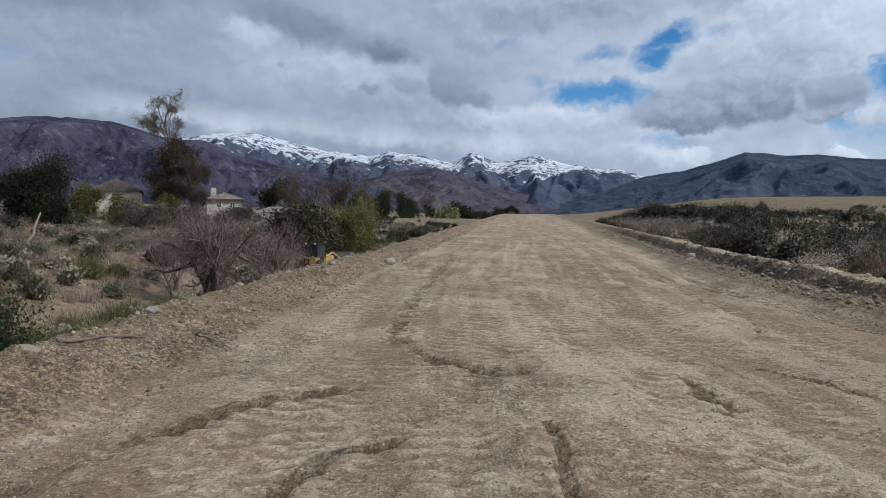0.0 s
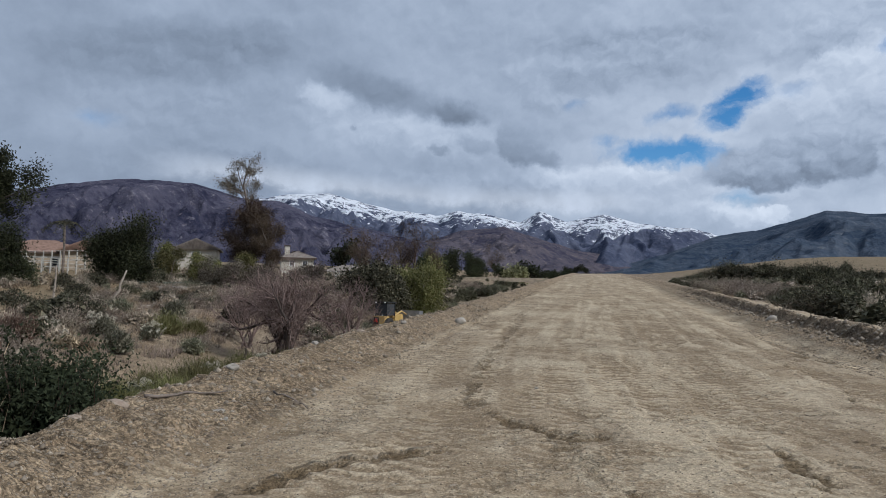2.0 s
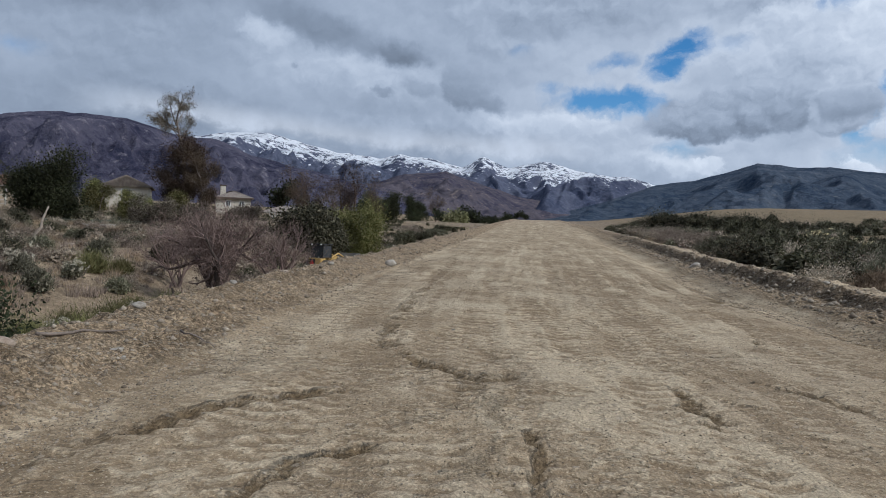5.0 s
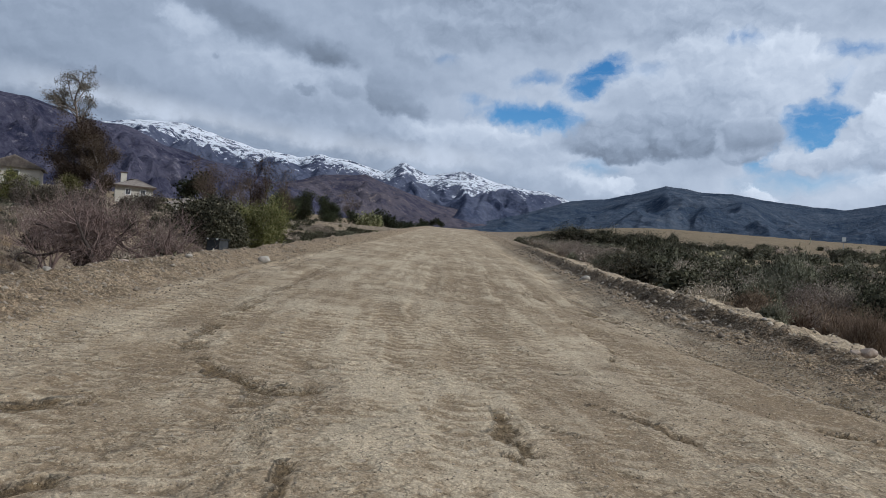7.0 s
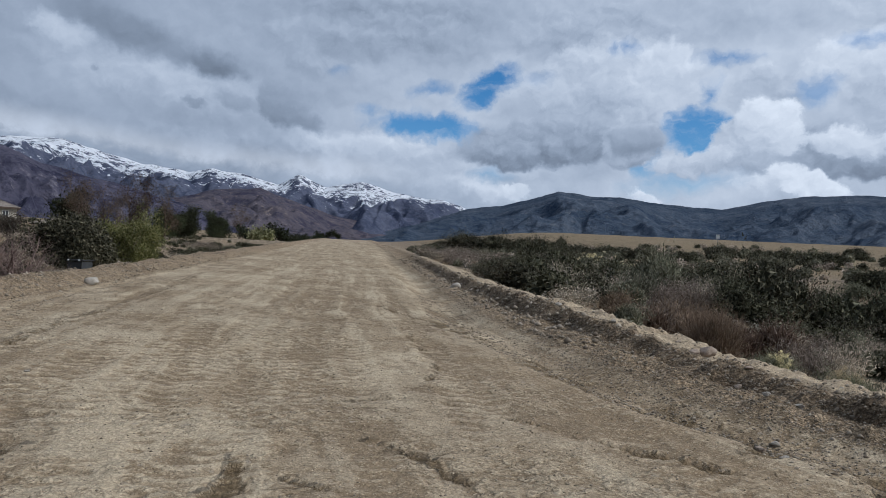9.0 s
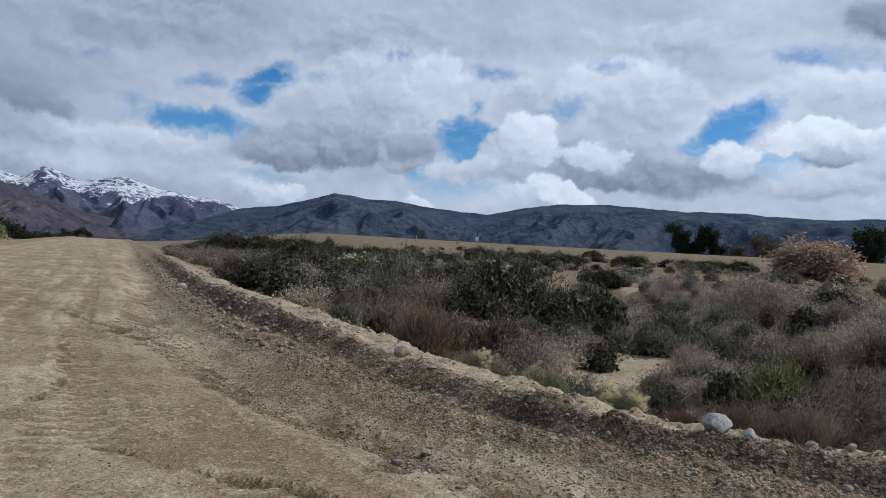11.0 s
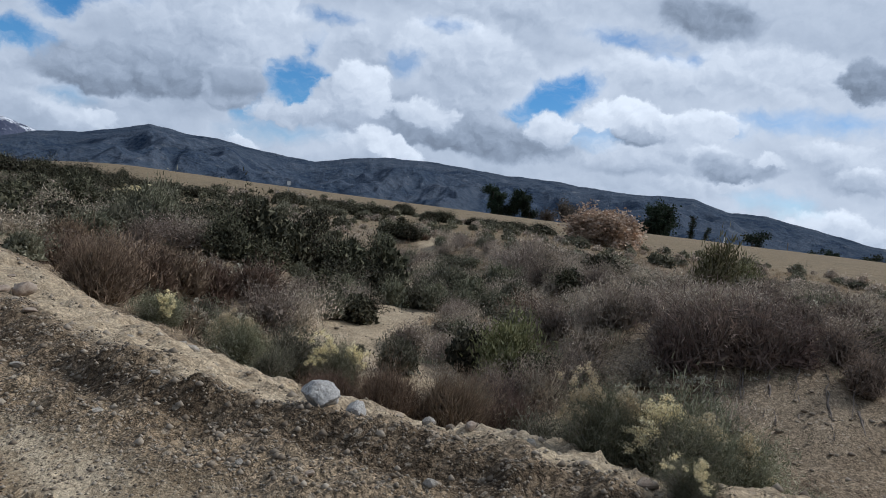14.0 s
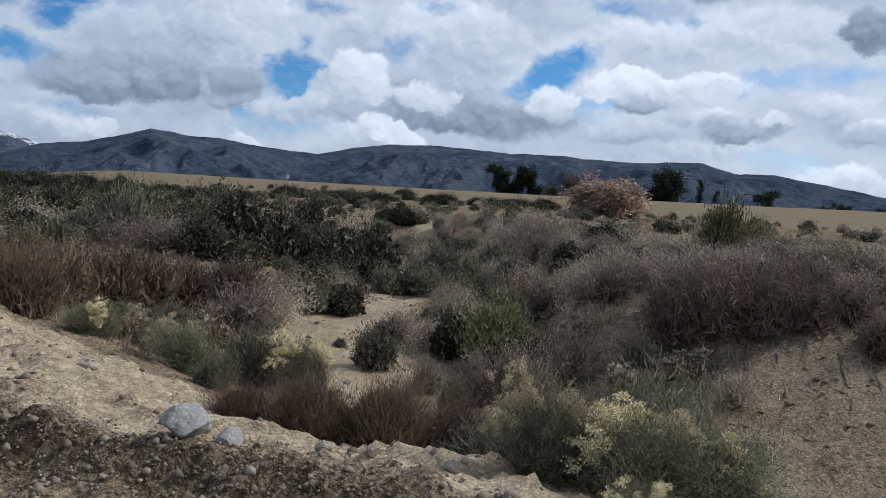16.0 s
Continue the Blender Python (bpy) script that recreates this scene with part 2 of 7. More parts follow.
# ---- materials ----
def material(name, build, rough=0.9, metal=0.0, spec=0.3):
    m = bpy.data.materials.new(name)
    m.use_nodes = True
    t = m.node_tree
    b = t.nodes["Principled BSDF"]
    b.inputs["Roughness"].default_value, b.inputs["Metallic"].default_value = rough, metal
    b.inputs["Specular IOR Level"].default_value = spec
    build(t, b)
    return m


def bump(t, b, height, strength, distance):
    n = t.nodes.new("ShaderNodeBump")
    n.inputs["Strength"].default_value, n.inputs["Distance"].default_value = strength, distance
    t.links.new(height, n.inputs["Height"])
    t.links.new(n.outputs[0], b.inputs["Normal"])


def simple(name, low, high, scale=3.0, rough=0.85, metal=0.0, detail=5.0, grain=0.0, spec=0.3):
    """Two colours mixed by noise at two scales, with a little relief."""
    def build(t, b):
        node, maths, mix, noisy, smooth = nodes_of(t)
        p = node("ShaderNodeTexCoord").outputs["Object"]
        f = maths("ADD", maths("MULTIPLY", noisy(p, scale, detail), 0.6), maths("MULTIPLY", noisy(p, scale * 9, 4), 0.4))
        t.links.new(mix(smooth(f, 0.35, 0.65), low, high), b.inputs["Base Color"])
        if grain:
            bump(t, b, noisy(p, scale * 12, 4), 0.6, grain)
    return material(name, build, rough, metal, spec)


def foliage(name, low, high, tip=None, through=0.25):
    """Leaves: colour varies from leaf to leaf and from plant to plant."""
    def build(t, b):
        node, maths, mix, noisy, smooth = nodes_of(t)
        island = node("ShaderNodeNewGeometry").outputs["Random Per Island"]
        each = node("ShaderNodeObjectInfo").outputs["Random"]
        p = node("ShaderNodeTexCoord").outputs["Object"]
        c = mix(island, low, high)
        if tip:
            c = mix(smooth(maths("ADD", island, maths("MULTIPLY", noisy(p, 2.0, 3), 0.8)), 0.9, 1.3), c, tip)
        hsv = node("ShaderNodeHueSaturation", ins={"Color": c, "Value": maths("MULTIPLY", smooth(each, 0.0, 1.0, 0.75, 1.25), smooth(noisy(p, 0.32, 3), 0.35, 0.65, 0.72, 1.32)), "Hue": smooth(each, 0.0, 1.0, 0.485, 0.51)})
        t.links.new(hsv.outputs[0], b.inputs["Base Color"])
        if through:
            tr = node("ShaderNodeBsdfTranslucent", ins={"Color": hsv.outputs[0]})
            ms = node("ShaderNodeMixShader", ins={0: through, 1: b.outputs[0], 2: tr.outputs[0]})
            t.links.new(ms.outputs[0], t.nodes["Material Output"].inputs[0])
    return material(name, build, 0.8, 0.0, 0.2)


def ground_build(t, b):
    node, maths, mix, noisy, smooth = nodes_of(t)
    p = node("ShaderNodeTexCoord").outputs["Object"]

    def zone(name):
        n = node("ShaderNodeAttribute")
        n.attribute_name = name
        return n.outputs["Fac"]
    big, mid, fine, dust = noisy(p, 0.35, 4), noisy(p, 2.2, 5, 0.6), noisy(p, 14, 4, 0.65), noisy(p, 75, 3, 0.7)
    mott = maths("ADD", maths("MULTIPLY", mid, 0.5), maths("MULTIPLY", fine, 0.5))
    road = mix(smooth(mott, 0.38, 0.62), (0.262, 0.201, 0.130), (0.372, 0.301, 0.207))
    road = mix(smooth(big, 0.45, 0.62, 0.0, 0.6), road, (0.402, 0.337, 0.243))
    crust = zone("crust")
    road = mix(smooth(maths("ADD", crust, maths("MULTIPLY", maths("SUBTRACT", fine, 0.5), 0.9)), 0.54, 0.80, 0.0, 0.85), road, (0.480, 0.404, 0.290))
    road = mix(smooth(maths("ADD", crust, maths("MULTIPLY", maths("SUBTRACT", fine, 0.5), 0.9)), 0.42, 0.18, 0.0, 0.75), road, (0.212, 0.158, 0.100))
    lug = node("ShaderNodeVectorMath", op="MULTIPLY", ins={0: p, 1: (3.4, 5.2, 1.0)}).outputs[0]
    scuff = maths("MULTIPLY", smooth(noisy(lug, 1.0, 5, 0.62, 1.2), 0.56, 0.64), smooth(noisy(p, 0.8, 3), 0.42, 0.62))
    road = mix(maths("MULTIPLY", scuff, 0.45), road, (0.160, 0.117, 0.074))
    # dried crests left between the prints of wheels and tracks
    sway = node("ShaderNodeTexNoise", ins={"Vector": p, "Scale": 2.6, "Detail": 4.0, "Roughness": 0.6}).outputs["Color"]
    swayed = node("ShaderNodeVectorMath", op="MULTIPLY_ADD", ins={0: sway, 1: (0.55, 0.55, 0.0), 2: p}).outputs[0]
    prints = node("ShaderNodeTexVoronoi", ins={"Vector": node("ShaderNodeVectorMath", op="MULTIPLY", ins={0: swayed, 1: (1.0, 1.7, 0.0)}).outputs[0], "Scale": 2.5, "Randomness": 0.85})
    prints.feature = "DISTANCE_TO_EDGE"
    ridge = maths("MULTIPLY", smooth(prints.outputs["Distance"], 0.15, 0.02), smooth(noisy(p, 0.55, 4, 0.6), 0.56, 0.40))
    ridge = maths("MULTIPLY", ridge, smooth(fine, 0.36, 0.56))
    road = mix(maths("MULTIPLY", ridge, 0.55), road, (0.520, 0.440, 0.318))
    speck = smooth(noisy(p, 48, 2, 0.5), 0.60, 0.70)
    road = mix(maths("MULTIPLY", speck, 0.75), road, (0.503, 0.437, 0.327))
    pit = smooth(noisy(p, 30, 3, 0.6), 0.40, 0.30)
    road = mix(maths("MULTIPLY", pit, 0.8), road, (0.150, 0.109, 0.064))
    crumb = maths("ADD", maths("MULTIPLY", maths("SUBTRACT", fine, 0.5), 1.9), maths("MULTIPLY", maths("SUBTRACT", dust, 0.5), 1.3))
    damp = maths("MULTIPLY", smooth(maths("ADD", zone("damp"), crumb), 0.38, 0.62), smooth(zone("damp"), 0.02, 0.45, 0.0, 0.85))
    road = mix(damp, road, mix(smooth(fine, 0.35, 0.65), (0.118, 0.084, 0.046), (0.212, 0.156, 0.092)))
    berm = mix(smooth(mott, 0.35, 0.65), (0.200, 0.150, 0.098), (0.365, 0.288, 0.196))
    berm = mix(maths("MULTIPLY", speck, 0.6), berm, (0.421, 0.361, 0.268))
    # darker mix for the windrow's inner face: damp brown soil plus painted shade
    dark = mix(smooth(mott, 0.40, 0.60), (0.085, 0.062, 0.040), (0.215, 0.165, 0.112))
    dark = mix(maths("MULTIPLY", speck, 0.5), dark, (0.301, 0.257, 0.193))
    sand = mix(smooth(mott, 0.35, 0.65), (0.300, 0.238, 0.163), (0.470, 0.394, 0.283))
    soil = mix(smooth(mott, 0.35, 0.65), (0.145, 0.110, 0.074), (0.290, 0.232, 0.164))
    soil = mix(smooth(big, 0.45, 0.65, 0.0, 0.35), soil, (0.31, 0.255, 0.185))
    litter = smooth(noisy(p, 22, 4, 0.75), 0.52, 0.64, 0.0, 0.55)
    soil = mix(litter, soil, (0.075, 0.055, 0.035))
    straw = mix(smooth(mott, 0.35, 0.65), (0.150, 0.115, 0.070), (0.275, 0.218, 0.142))
    straw = mix(smooth(big, 0.48, 0.62, 0.0, 0.5), straw, (0.135, 0.108, 0.070))
    jig = node("ShaderNodeTexNoise", ins={"Vector": p, "Scale": 25.0, "Detail": 3.0}).outputs["Color"]
    pw = node("ShaderNodeVectorMath", op="MULTIPLY_ADD", ins={0: jig, 1: (0.05, 0.05, 0.05), 2: p}).outputs[0]

    def stones(scale):
        v = node("ShaderNodeTexVoronoi", ins={"Vector": pw, "Scale": scale, "Randomness": 1.0})
        return v.outputs["Distance"], node("ShaderNodeSeparateColor", ins={0: v.outputs["Color"]}).outputs[0]
    d1, r1 = stones(30.0)
    d2, r2 = stones(72.0)
    d3, r3 = stones(13.0)

    def gravelly(colour, low, high, share):
        """Single stones of differing tone over a surface."""
        tone = smooth(maths("ADD", maths("MULTIPLY", r1, 0.55), maths("MULTIPLY", r2, 0.45)), 0.15, 0.85, low, high)
        tone = maths("MULTIPLY", tone, smooth(d1, 0.75, 0.35, 0.84, 1.04))
        big_stone = maths("MULTIPLY", smooth(d3, 0.42, 0.30), smooth(r3, share, share + 0.05))
        spotted = node("ShaderNodeVectorMath", op="SCALE", ins={0: colour, 3: tone}).outputs[0]
        return mix(maths("MULTIPLY", big_stone, 0.7), spotted, (0.371, 0.320, 0.252))
    road = gravelly(road, 0.86, 1.15, 0.94)
    grit = smooth(noisy(p, 130, 3, 0.7), 0.36, 0.64, 0.84, 1.17)
    road = node("ShaderNodeVectorMath", op="SCALE", ins={0: road, 3: grit}).outputs[0]
    berm = gravelly(berm, 0.55, 1.55, 0.72)
    dark = gravelly(dark, 0.55, 1.6, 0.80)
    sand = gravelly(sand, 0.72, 1.30, 0.86)
    soil = gravelly(soil, 0.55, 1.50, 0.86)
    c = soil
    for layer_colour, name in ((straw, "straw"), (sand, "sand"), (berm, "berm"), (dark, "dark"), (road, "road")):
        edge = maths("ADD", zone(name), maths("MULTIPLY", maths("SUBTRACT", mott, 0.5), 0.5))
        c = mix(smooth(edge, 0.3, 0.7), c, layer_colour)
    c = node("ShaderNodeVectorMath", op="MULTIPLY", ins={0: c, 1: (1.03, 0.985, 0.935)}).outputs[0]
    t.links.new(c, b.inputs["Base Color"])
    h = maths("ADD", maths("MULTIPLY", maths("SUBTRACT", maths("ADD", fine, maths("MULTIPLY", ridge, 0.7)), maths("MULTIPLY", scuff, 0.6)), 0.6), maths("MULTIPLY", dust, 0.25))
    h = maths("ADD", h, maths("MULTIPLY", maths("SUBTRACT", 1.0, d1), 0.30))
    loose = maths("MAXIMUM", maths("MAXIMUM", zone("berm"), zone("dark")), zone("damp"))
    h = maths("ADD", h, maths("MULTIPLY", maths("MULTIPLY", maths("SUBTRACT", 1.0, d3), loose), 0.55))
    h = maths("MULTIPLY", h, smooth(loose, 0.0, 0.5, 0.50, 1.15))
    bump(t, b, h, 1.0, 0.07)


GROUND = material("dirt_ground", ground_build, 0.95, 0.0, 0.15)


def hill_build(snow, low, high, bare):
    def build(t, b):
        node, maths, mix, noisy, smooth = nodes_of(t)
        p = node("ShaderNodeNewGeometry").outputs["Position"]
        parts = node("ShaderNodeSeparateXYZ", ins={0: p})
        n1, n2, n3 = noisy(p, 0.006, 6, 0.6), noisy(p, 0.022, 6, 0.68), noisy(p, 0.09, 5, 0.72)
        f = maths("ADD", maths("MULTIPLY", n1, 0.4), maths("ADD", maths("MULTIPLY", n2, 0.35), maths("MULTIPLY", n3, 0.25)))
        c = mix(smooth(f, 0.40, 0.58), low, high)
        c = mix(smooth(noisy(p, 0.055, 5, 0.75), 0.56, 0.70, 0.0, 0.5), c, bare)
        c = mix(smooth(maths("ADD", n2, maths("MULTIPLY", n1, 0.6)), 0.93, 1.05, 0.0, 0.55), c, bare)
        if snow:
            z = maths("ADD", parts.outputs[2], maths("ADD", maths("MULTIPLY", maths("SUBTRACT", n1, 0.5), 90.0), maths("MULTIPLY", maths("SUBTRACT", n2, 0.5), 110.0)))
            # the snow line falls towards the east
            line = maths("MULTIPLY_ADD", parts.outputs[0], -0.062, snow)
            s = smooth(maths("SUBTRACT", z, line), -70.0, 110.0)
            # rock and brush show through the snow, the more the lower it lies, and where the slope is steep
            steep = node("ShaderNodeSeparateXYZ", ins={0: node("ShaderNodeNewGeometry").outputs["Normal"]}).outputs[2]
            fleck = maths("ADD", maths("MULTIPLY", noisy(p, 0.045, 5, 0.72), 0.65), maths("MULTIPLY", noisy(p, 0.014, 4, 0.6), 0.35))
            fleck = maths("MULTIPLY_ADD", maths("SUBTRACT", steep, 0.72), 0.30, fleck)
            show = smooth(maths("MULTIPLY_ADD", s, 0.23, fleck), 0.715, 0.800)
            c = mix(maths("MULTIPLY", show, 0.93), c, (0.78, 0.81, 0.86))
        t.links.new(c, b.inputs["Base Color"])
        bump(t, b, maths("ADD", n2, maths("MULTIPLY", n3, 0.6)), 1.0, 14.0)
    return build


# distance haze is put into these four base colours as a blue-grey tint
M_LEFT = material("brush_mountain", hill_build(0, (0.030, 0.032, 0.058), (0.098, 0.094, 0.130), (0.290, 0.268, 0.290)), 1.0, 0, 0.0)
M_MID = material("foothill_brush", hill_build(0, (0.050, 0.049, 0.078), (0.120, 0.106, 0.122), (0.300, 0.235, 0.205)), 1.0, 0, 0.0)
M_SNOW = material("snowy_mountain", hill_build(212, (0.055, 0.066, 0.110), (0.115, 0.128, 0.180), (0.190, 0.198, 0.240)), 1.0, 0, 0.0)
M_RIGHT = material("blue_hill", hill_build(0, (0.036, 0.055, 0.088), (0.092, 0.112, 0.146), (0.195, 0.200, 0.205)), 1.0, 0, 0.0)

ROCK = simple("granite_rock", (0.25, 0.22, 0.18), (0.44, 0.40, 0.34), 4.0, 0.9, grain=0.02)
ROCK_BLUE = simple("grey_granite", (0.26, 0.245, 0.225), (0.60, 0.575, 0.54), 16.0, 0.85, grain=0.02)
ROCK_TAN = simple("tan_boulder", (0.27, 0.20, 0.15), (0.40, 0.33, 0.26), 5.0, 0.9, grain=0.015)


def pebble_build(t, b):
    node, maths, mix, noisy, smooth = nodes_of(t)
    r = node("ShaderNodeNewGeometry").outputs["Random Per Island"]
    p = node("ShaderNodeTexCoord").outputs["Object"]
    c = mix(maths("POWER", r, 1.5), (0.135, 0.104, 0.074), (0.44, 0.375, 0.290))
    c = mix(smooth(noisy(p, 40, 3), 0.4, 0.6, 0.0, 0.5), c, (0.21, 0.17, 0.125))
    t.links.new(c, b.inputs["Base Color"])


PEBBLE = material("gravel", pebble_build, 0.9, 0, 0.2)
BARK = simple("grey_bark", (0.10, 0.08, 0.065), (0.22, 0.18, 0.15), 6.0, 0.95)
BARK_DARK = simple("dark_bark", (0.035, 0.026, 0.022), (0.085, 0.066, 0.055), 6.0, 0.95)
TWIG_PINK = simple("pinkish_twigs", (0.142, 0.098, 0.085), (0.261, 0.190, 0.164), 3.0, 0.95)
TWIG_GREY = simple("grey_twigs", (0.167, 0.144, 0.119), (0.348, 0.300, 0.249), 4.0, 0.95)
TWIG_BROWN = simple("brown_twigs", (0.065, 0.044, 0.033), (0.184, 0.128, 0.097), 4.0, 0.95)
TWIG_RUST = simple("rust_twigs", (0.075, 0.048, 0.034), (0.185, 0.122, 0.088), 4.0, 0.95)
TWIG_DEAD = simple("dead_twigs", (0.062, 0.047, 0.038), (0.275, 0.222, 0.184), 5.0, 0.95)
DEADWOOD = simple("dead_wood", (0.22, 0.18, 0.14), (0.40, 0.34, 0.28), 5.0, 0.9)
LEAF_TREE = foliage("evergreen_leaves", (0.016, 0.022, 0.011), (0.068, 0.074, 0.036))
LEAF_DARK = foliage("dark_green_leaves", (0.018, 0.024, 0.012), (0.046, 0.054, 0.027))
LEAF_OLIVE = foliage("olive_leaves", (0.020, 0.021, 0.012), (0.098, 0.094, 0.056), (0.190, 0.176, 0.112), 0.08)
LEAF_SAGE = foliage("grey_green_leaves", (0.090, 0.089, 0.056), (0.232, 0.221, 0.149), (0.308, 0.292, 0.206))
LEAF_BROOM = foliage("broom_leaves", (0.060, 0.062, 0.020), (0.165, 0.155, 0.055), (0.22, 0.20, 0.085))
LEAF_BRUSH = foliage("brown_brush_leaves", (0.138, 0.113, 0.087), (0.450, 0.370, 0.286))
LEAF_RABBIT = foliage("silvery_green_leaves", (0.082, 0.082, 0.046), (0.255, 0.250, 0.158), (0.370, 0.355, 0.245))
LEAF_LIME = foliage("yellow_green_leaves", (0.082, 0.082, 0.036), (0.215, 0.205, 0.095), (0.315, 0.300, 0.165))
LEAF_RUST = foliage("dry_rust_stems", (0.098, 0.066, 0.046), (0.235, 0.162, 0.112), (0.285, 0.205, 0.145))
LEAF_DRY = foliage("dry_brown_leaves", (0.127, 0.094, 0.064), (0.420, 0.321, 0.224), (0.552, 0.439, 0.305))
LEAF_GREYBROWN = foliage("grey_brown_leaves", (0.065, 0.054, 0.042), (0.16, 0.132, 0.10))
LEAF_DEAD = foliage("dead_twiglets", (0.080, 0.059, 0.048), (0.357, 0.265, 0.210))
LEAF_PALE = foliage("pale_dry_brush", (0.240, 0.192, 0.142), (0.552, 0.462, 0.360), (0.648, 0.552, 0.444))
LEAF_TAN = foliage("pale_tan_leaves", (0.30, 0.205, 0.135), (0.58, 0.44, 0.32), (0.64, 0.51, 0.39))
LEAF_BROWN = foliage("dull_brown_leaves", (0.050, 0.036, 0.024), (0.12, 0.088, 0.058))
LEAF_PINE = foliage("pine_needles", (0.012, 0.022, 0.013), (0.035, 0.05, 0.028))
STRAW = foliage("straw_grass", (0.272, 0.209, 0.125), (0.599, 0.481, 0.300))
STRAW_GREEN = foliage("greenish_grass", (0.12, 0.12, 0.045), (0.24, 0.22, 0.10))
FLOWER = foliage("cream_yellow_flowers", (0.66, 0.53, 0.27), (0.92, 0.83, 0.58), through=0.10)
FLOWER_PALE = foliage("pale_seed_heads", (0.456, 0.420, 0.312), (0.744, 0.696, 0.552), through=0.15)
STUCCO = simple("cream_stucco", (0.44, 0.40, 0.33), (0.56, 0.52, 0.44), 1.5, 0.9)
STUCCO_TAN = simple("tan_stucco", (0.34, 0.27, 0.19), (0.44, 0.36, 0.27), 1.5, 0.9)
TILE_RED = simple("clay_roof_tiles", (0.16, 0.095, 0.068), (0.30, 0.19, 0.14), 2.5, 0.85)
TILE_GREY = simple("weathered_roof_tiles", (0.15, 0.125, 0.105), (0.27, 0.23, 0.195), 2.5, 0.85)
TRIM = simple("dark_trim", (0.07, 0.05, 0.04), (0.12, 0.09, 0.07), 2.0, 0.7)
GLASS = simple("window_glass", (0.03, 0.035, 0.04), (0.06, 0.065, 0.07), 1.0, 0.1, spec=0.6)
WHITE = simple("white_paint", (0.66, 0.65, 0.61), (0.78, 0.77, 0.73), 2.0, 0.6)
CONCRETE = simple("pale_concrete", (0.38, 0.36, 0.32), (0.52, 0.50, 0.45), 2.0, 0.9)
FENCE = simple("green_grey_wire", (0.12, 0.14, 0.11), (0.20, 0.22, 0.18), 2.0, 0.6)
WALL_STONE = simple("sandy_block_wall", (0.20, 0.165, 0.12), (0.36, 0.30, 0.23), 1.2, 0.95)
WOOD_POLE = simple("weathered_pole", (0.16, 0.13, 0.10), (0.27, 0.23, 0.19), 4.0, 0.9)
YELLOW = simple("worn_yellow_paint", (0.42, 0.28, 0.09), (0.55, 0.38, 0.14), 2.0, 0.55)
BLACK = simple("black_steel", (0.012, 0.012, 0.013), (0.035, 0.034, 0.033), 3.0, 0.6)
RUBBER = simple("dusty_rubber", (0.02, 0.019, 0.017), (0.07, 0.06, 0.05), 3.0, 0.95)
RED = simple("red_reflector", (0.55, 0.03, 0.03), (0.70, 0.06, 0.05), 3.0, 0.4)
GREY_STEEL = simple("grey_steel", (0.22, 0.22, 0.22), (0.36, 0.36, 0.35), 3.0, 0.5, 0.6)

# ---- terrain ----
def hash2(i, j, seed):
    n = (i.astype(np.int64) * 374761393 + j.astype(np.int64) * 668265263 + seed * 974711) & 0x7FFFFFFF
    n = ((n ^ (n >> 13)) * 1274126177) & 0x7FFFFFFF
    return ((n ^ (n >> 16)) & 0xFFFF) / 65535.0


def vnoise(x, y, seed=0):
    """Value noise from 0 to 1."""
    i, j = np.floor(x), np.floor(y)
    u, v = x - i, y - j
    u, v = u * u * u * (u * (u * 6 - 15) + 10), v * v * v * (v * (v * 6 - 15) + 10)
    a, b = hash2(i, j, seed), hash2(i + 1, j, seed)
    c, d = hash2(i, j + 1, seed), hash2(i + 1, j + 1, seed)
    return (a * (1 - u) + b * u) * (1 - v) + (c * (1 - u) + d * u) * v


def fbm(x, y, octaves=4, seed=0, gain=0.5):
    """Summed noise, about -0.5 to 0.5."""
    total, amp, norm = 0.0, 1.0, 0.0
    for k in range(octaves):
        total = total + amp * (vnoise(x * 2 ** k + 13.7 * k, y * 2 ** k - 7.1 * k, seed + k) - 0.5)
        norm, amp = norm + amp, amp * gain
    return total / norm


def step(lo, hi, v):
    t = np.clip((v - lo) / (hi - lo), 0, 1)
    return t * t * (3 - 2 * t)


def line_distance(x, y, points):
    """Distance to a chain of points."""
    best = np.full(np.shape(x), 1e9)
    for (ax, ay), (bx, by) in zip(points, points[1:]):
        k = np.clip(((x - ax) * (bx - ax) + (y - ay) * (by - ay)) / ((bx - ax) ** 2 + (by - ay) ** 2 + 1e-9), 0, 1)
        best = np.minimum(best, np.hypot(x - ax - k * (bx - ax), y - ay - k * (by - ay)))
    return best


def line_course(x, y, points):
    """Distance to a chain of points, and how far along it that is."""
    best, course, run = np.full(np.shape(x), 1e9), np.zeros(np.shape(x)), 0.0
    for (ax, ay), (bx, by) in zip(points, points[1:]):
        length = math.hypot(bx - ax, by - ay)
        k = np.clip(((x - ax) * (bx - ax) + (y - ay) * (by - ay)) / (length ** 2 + 1e-9), 0, 1)
        d = np.hypot(x - ax - k * (bx - ax), y - ay - k * (by - ay))
        course = np.where(d < best, run + k * length, course)
        best = np.minimum(best, d)
        run += length
    return best, course


SLOPE = 0.033
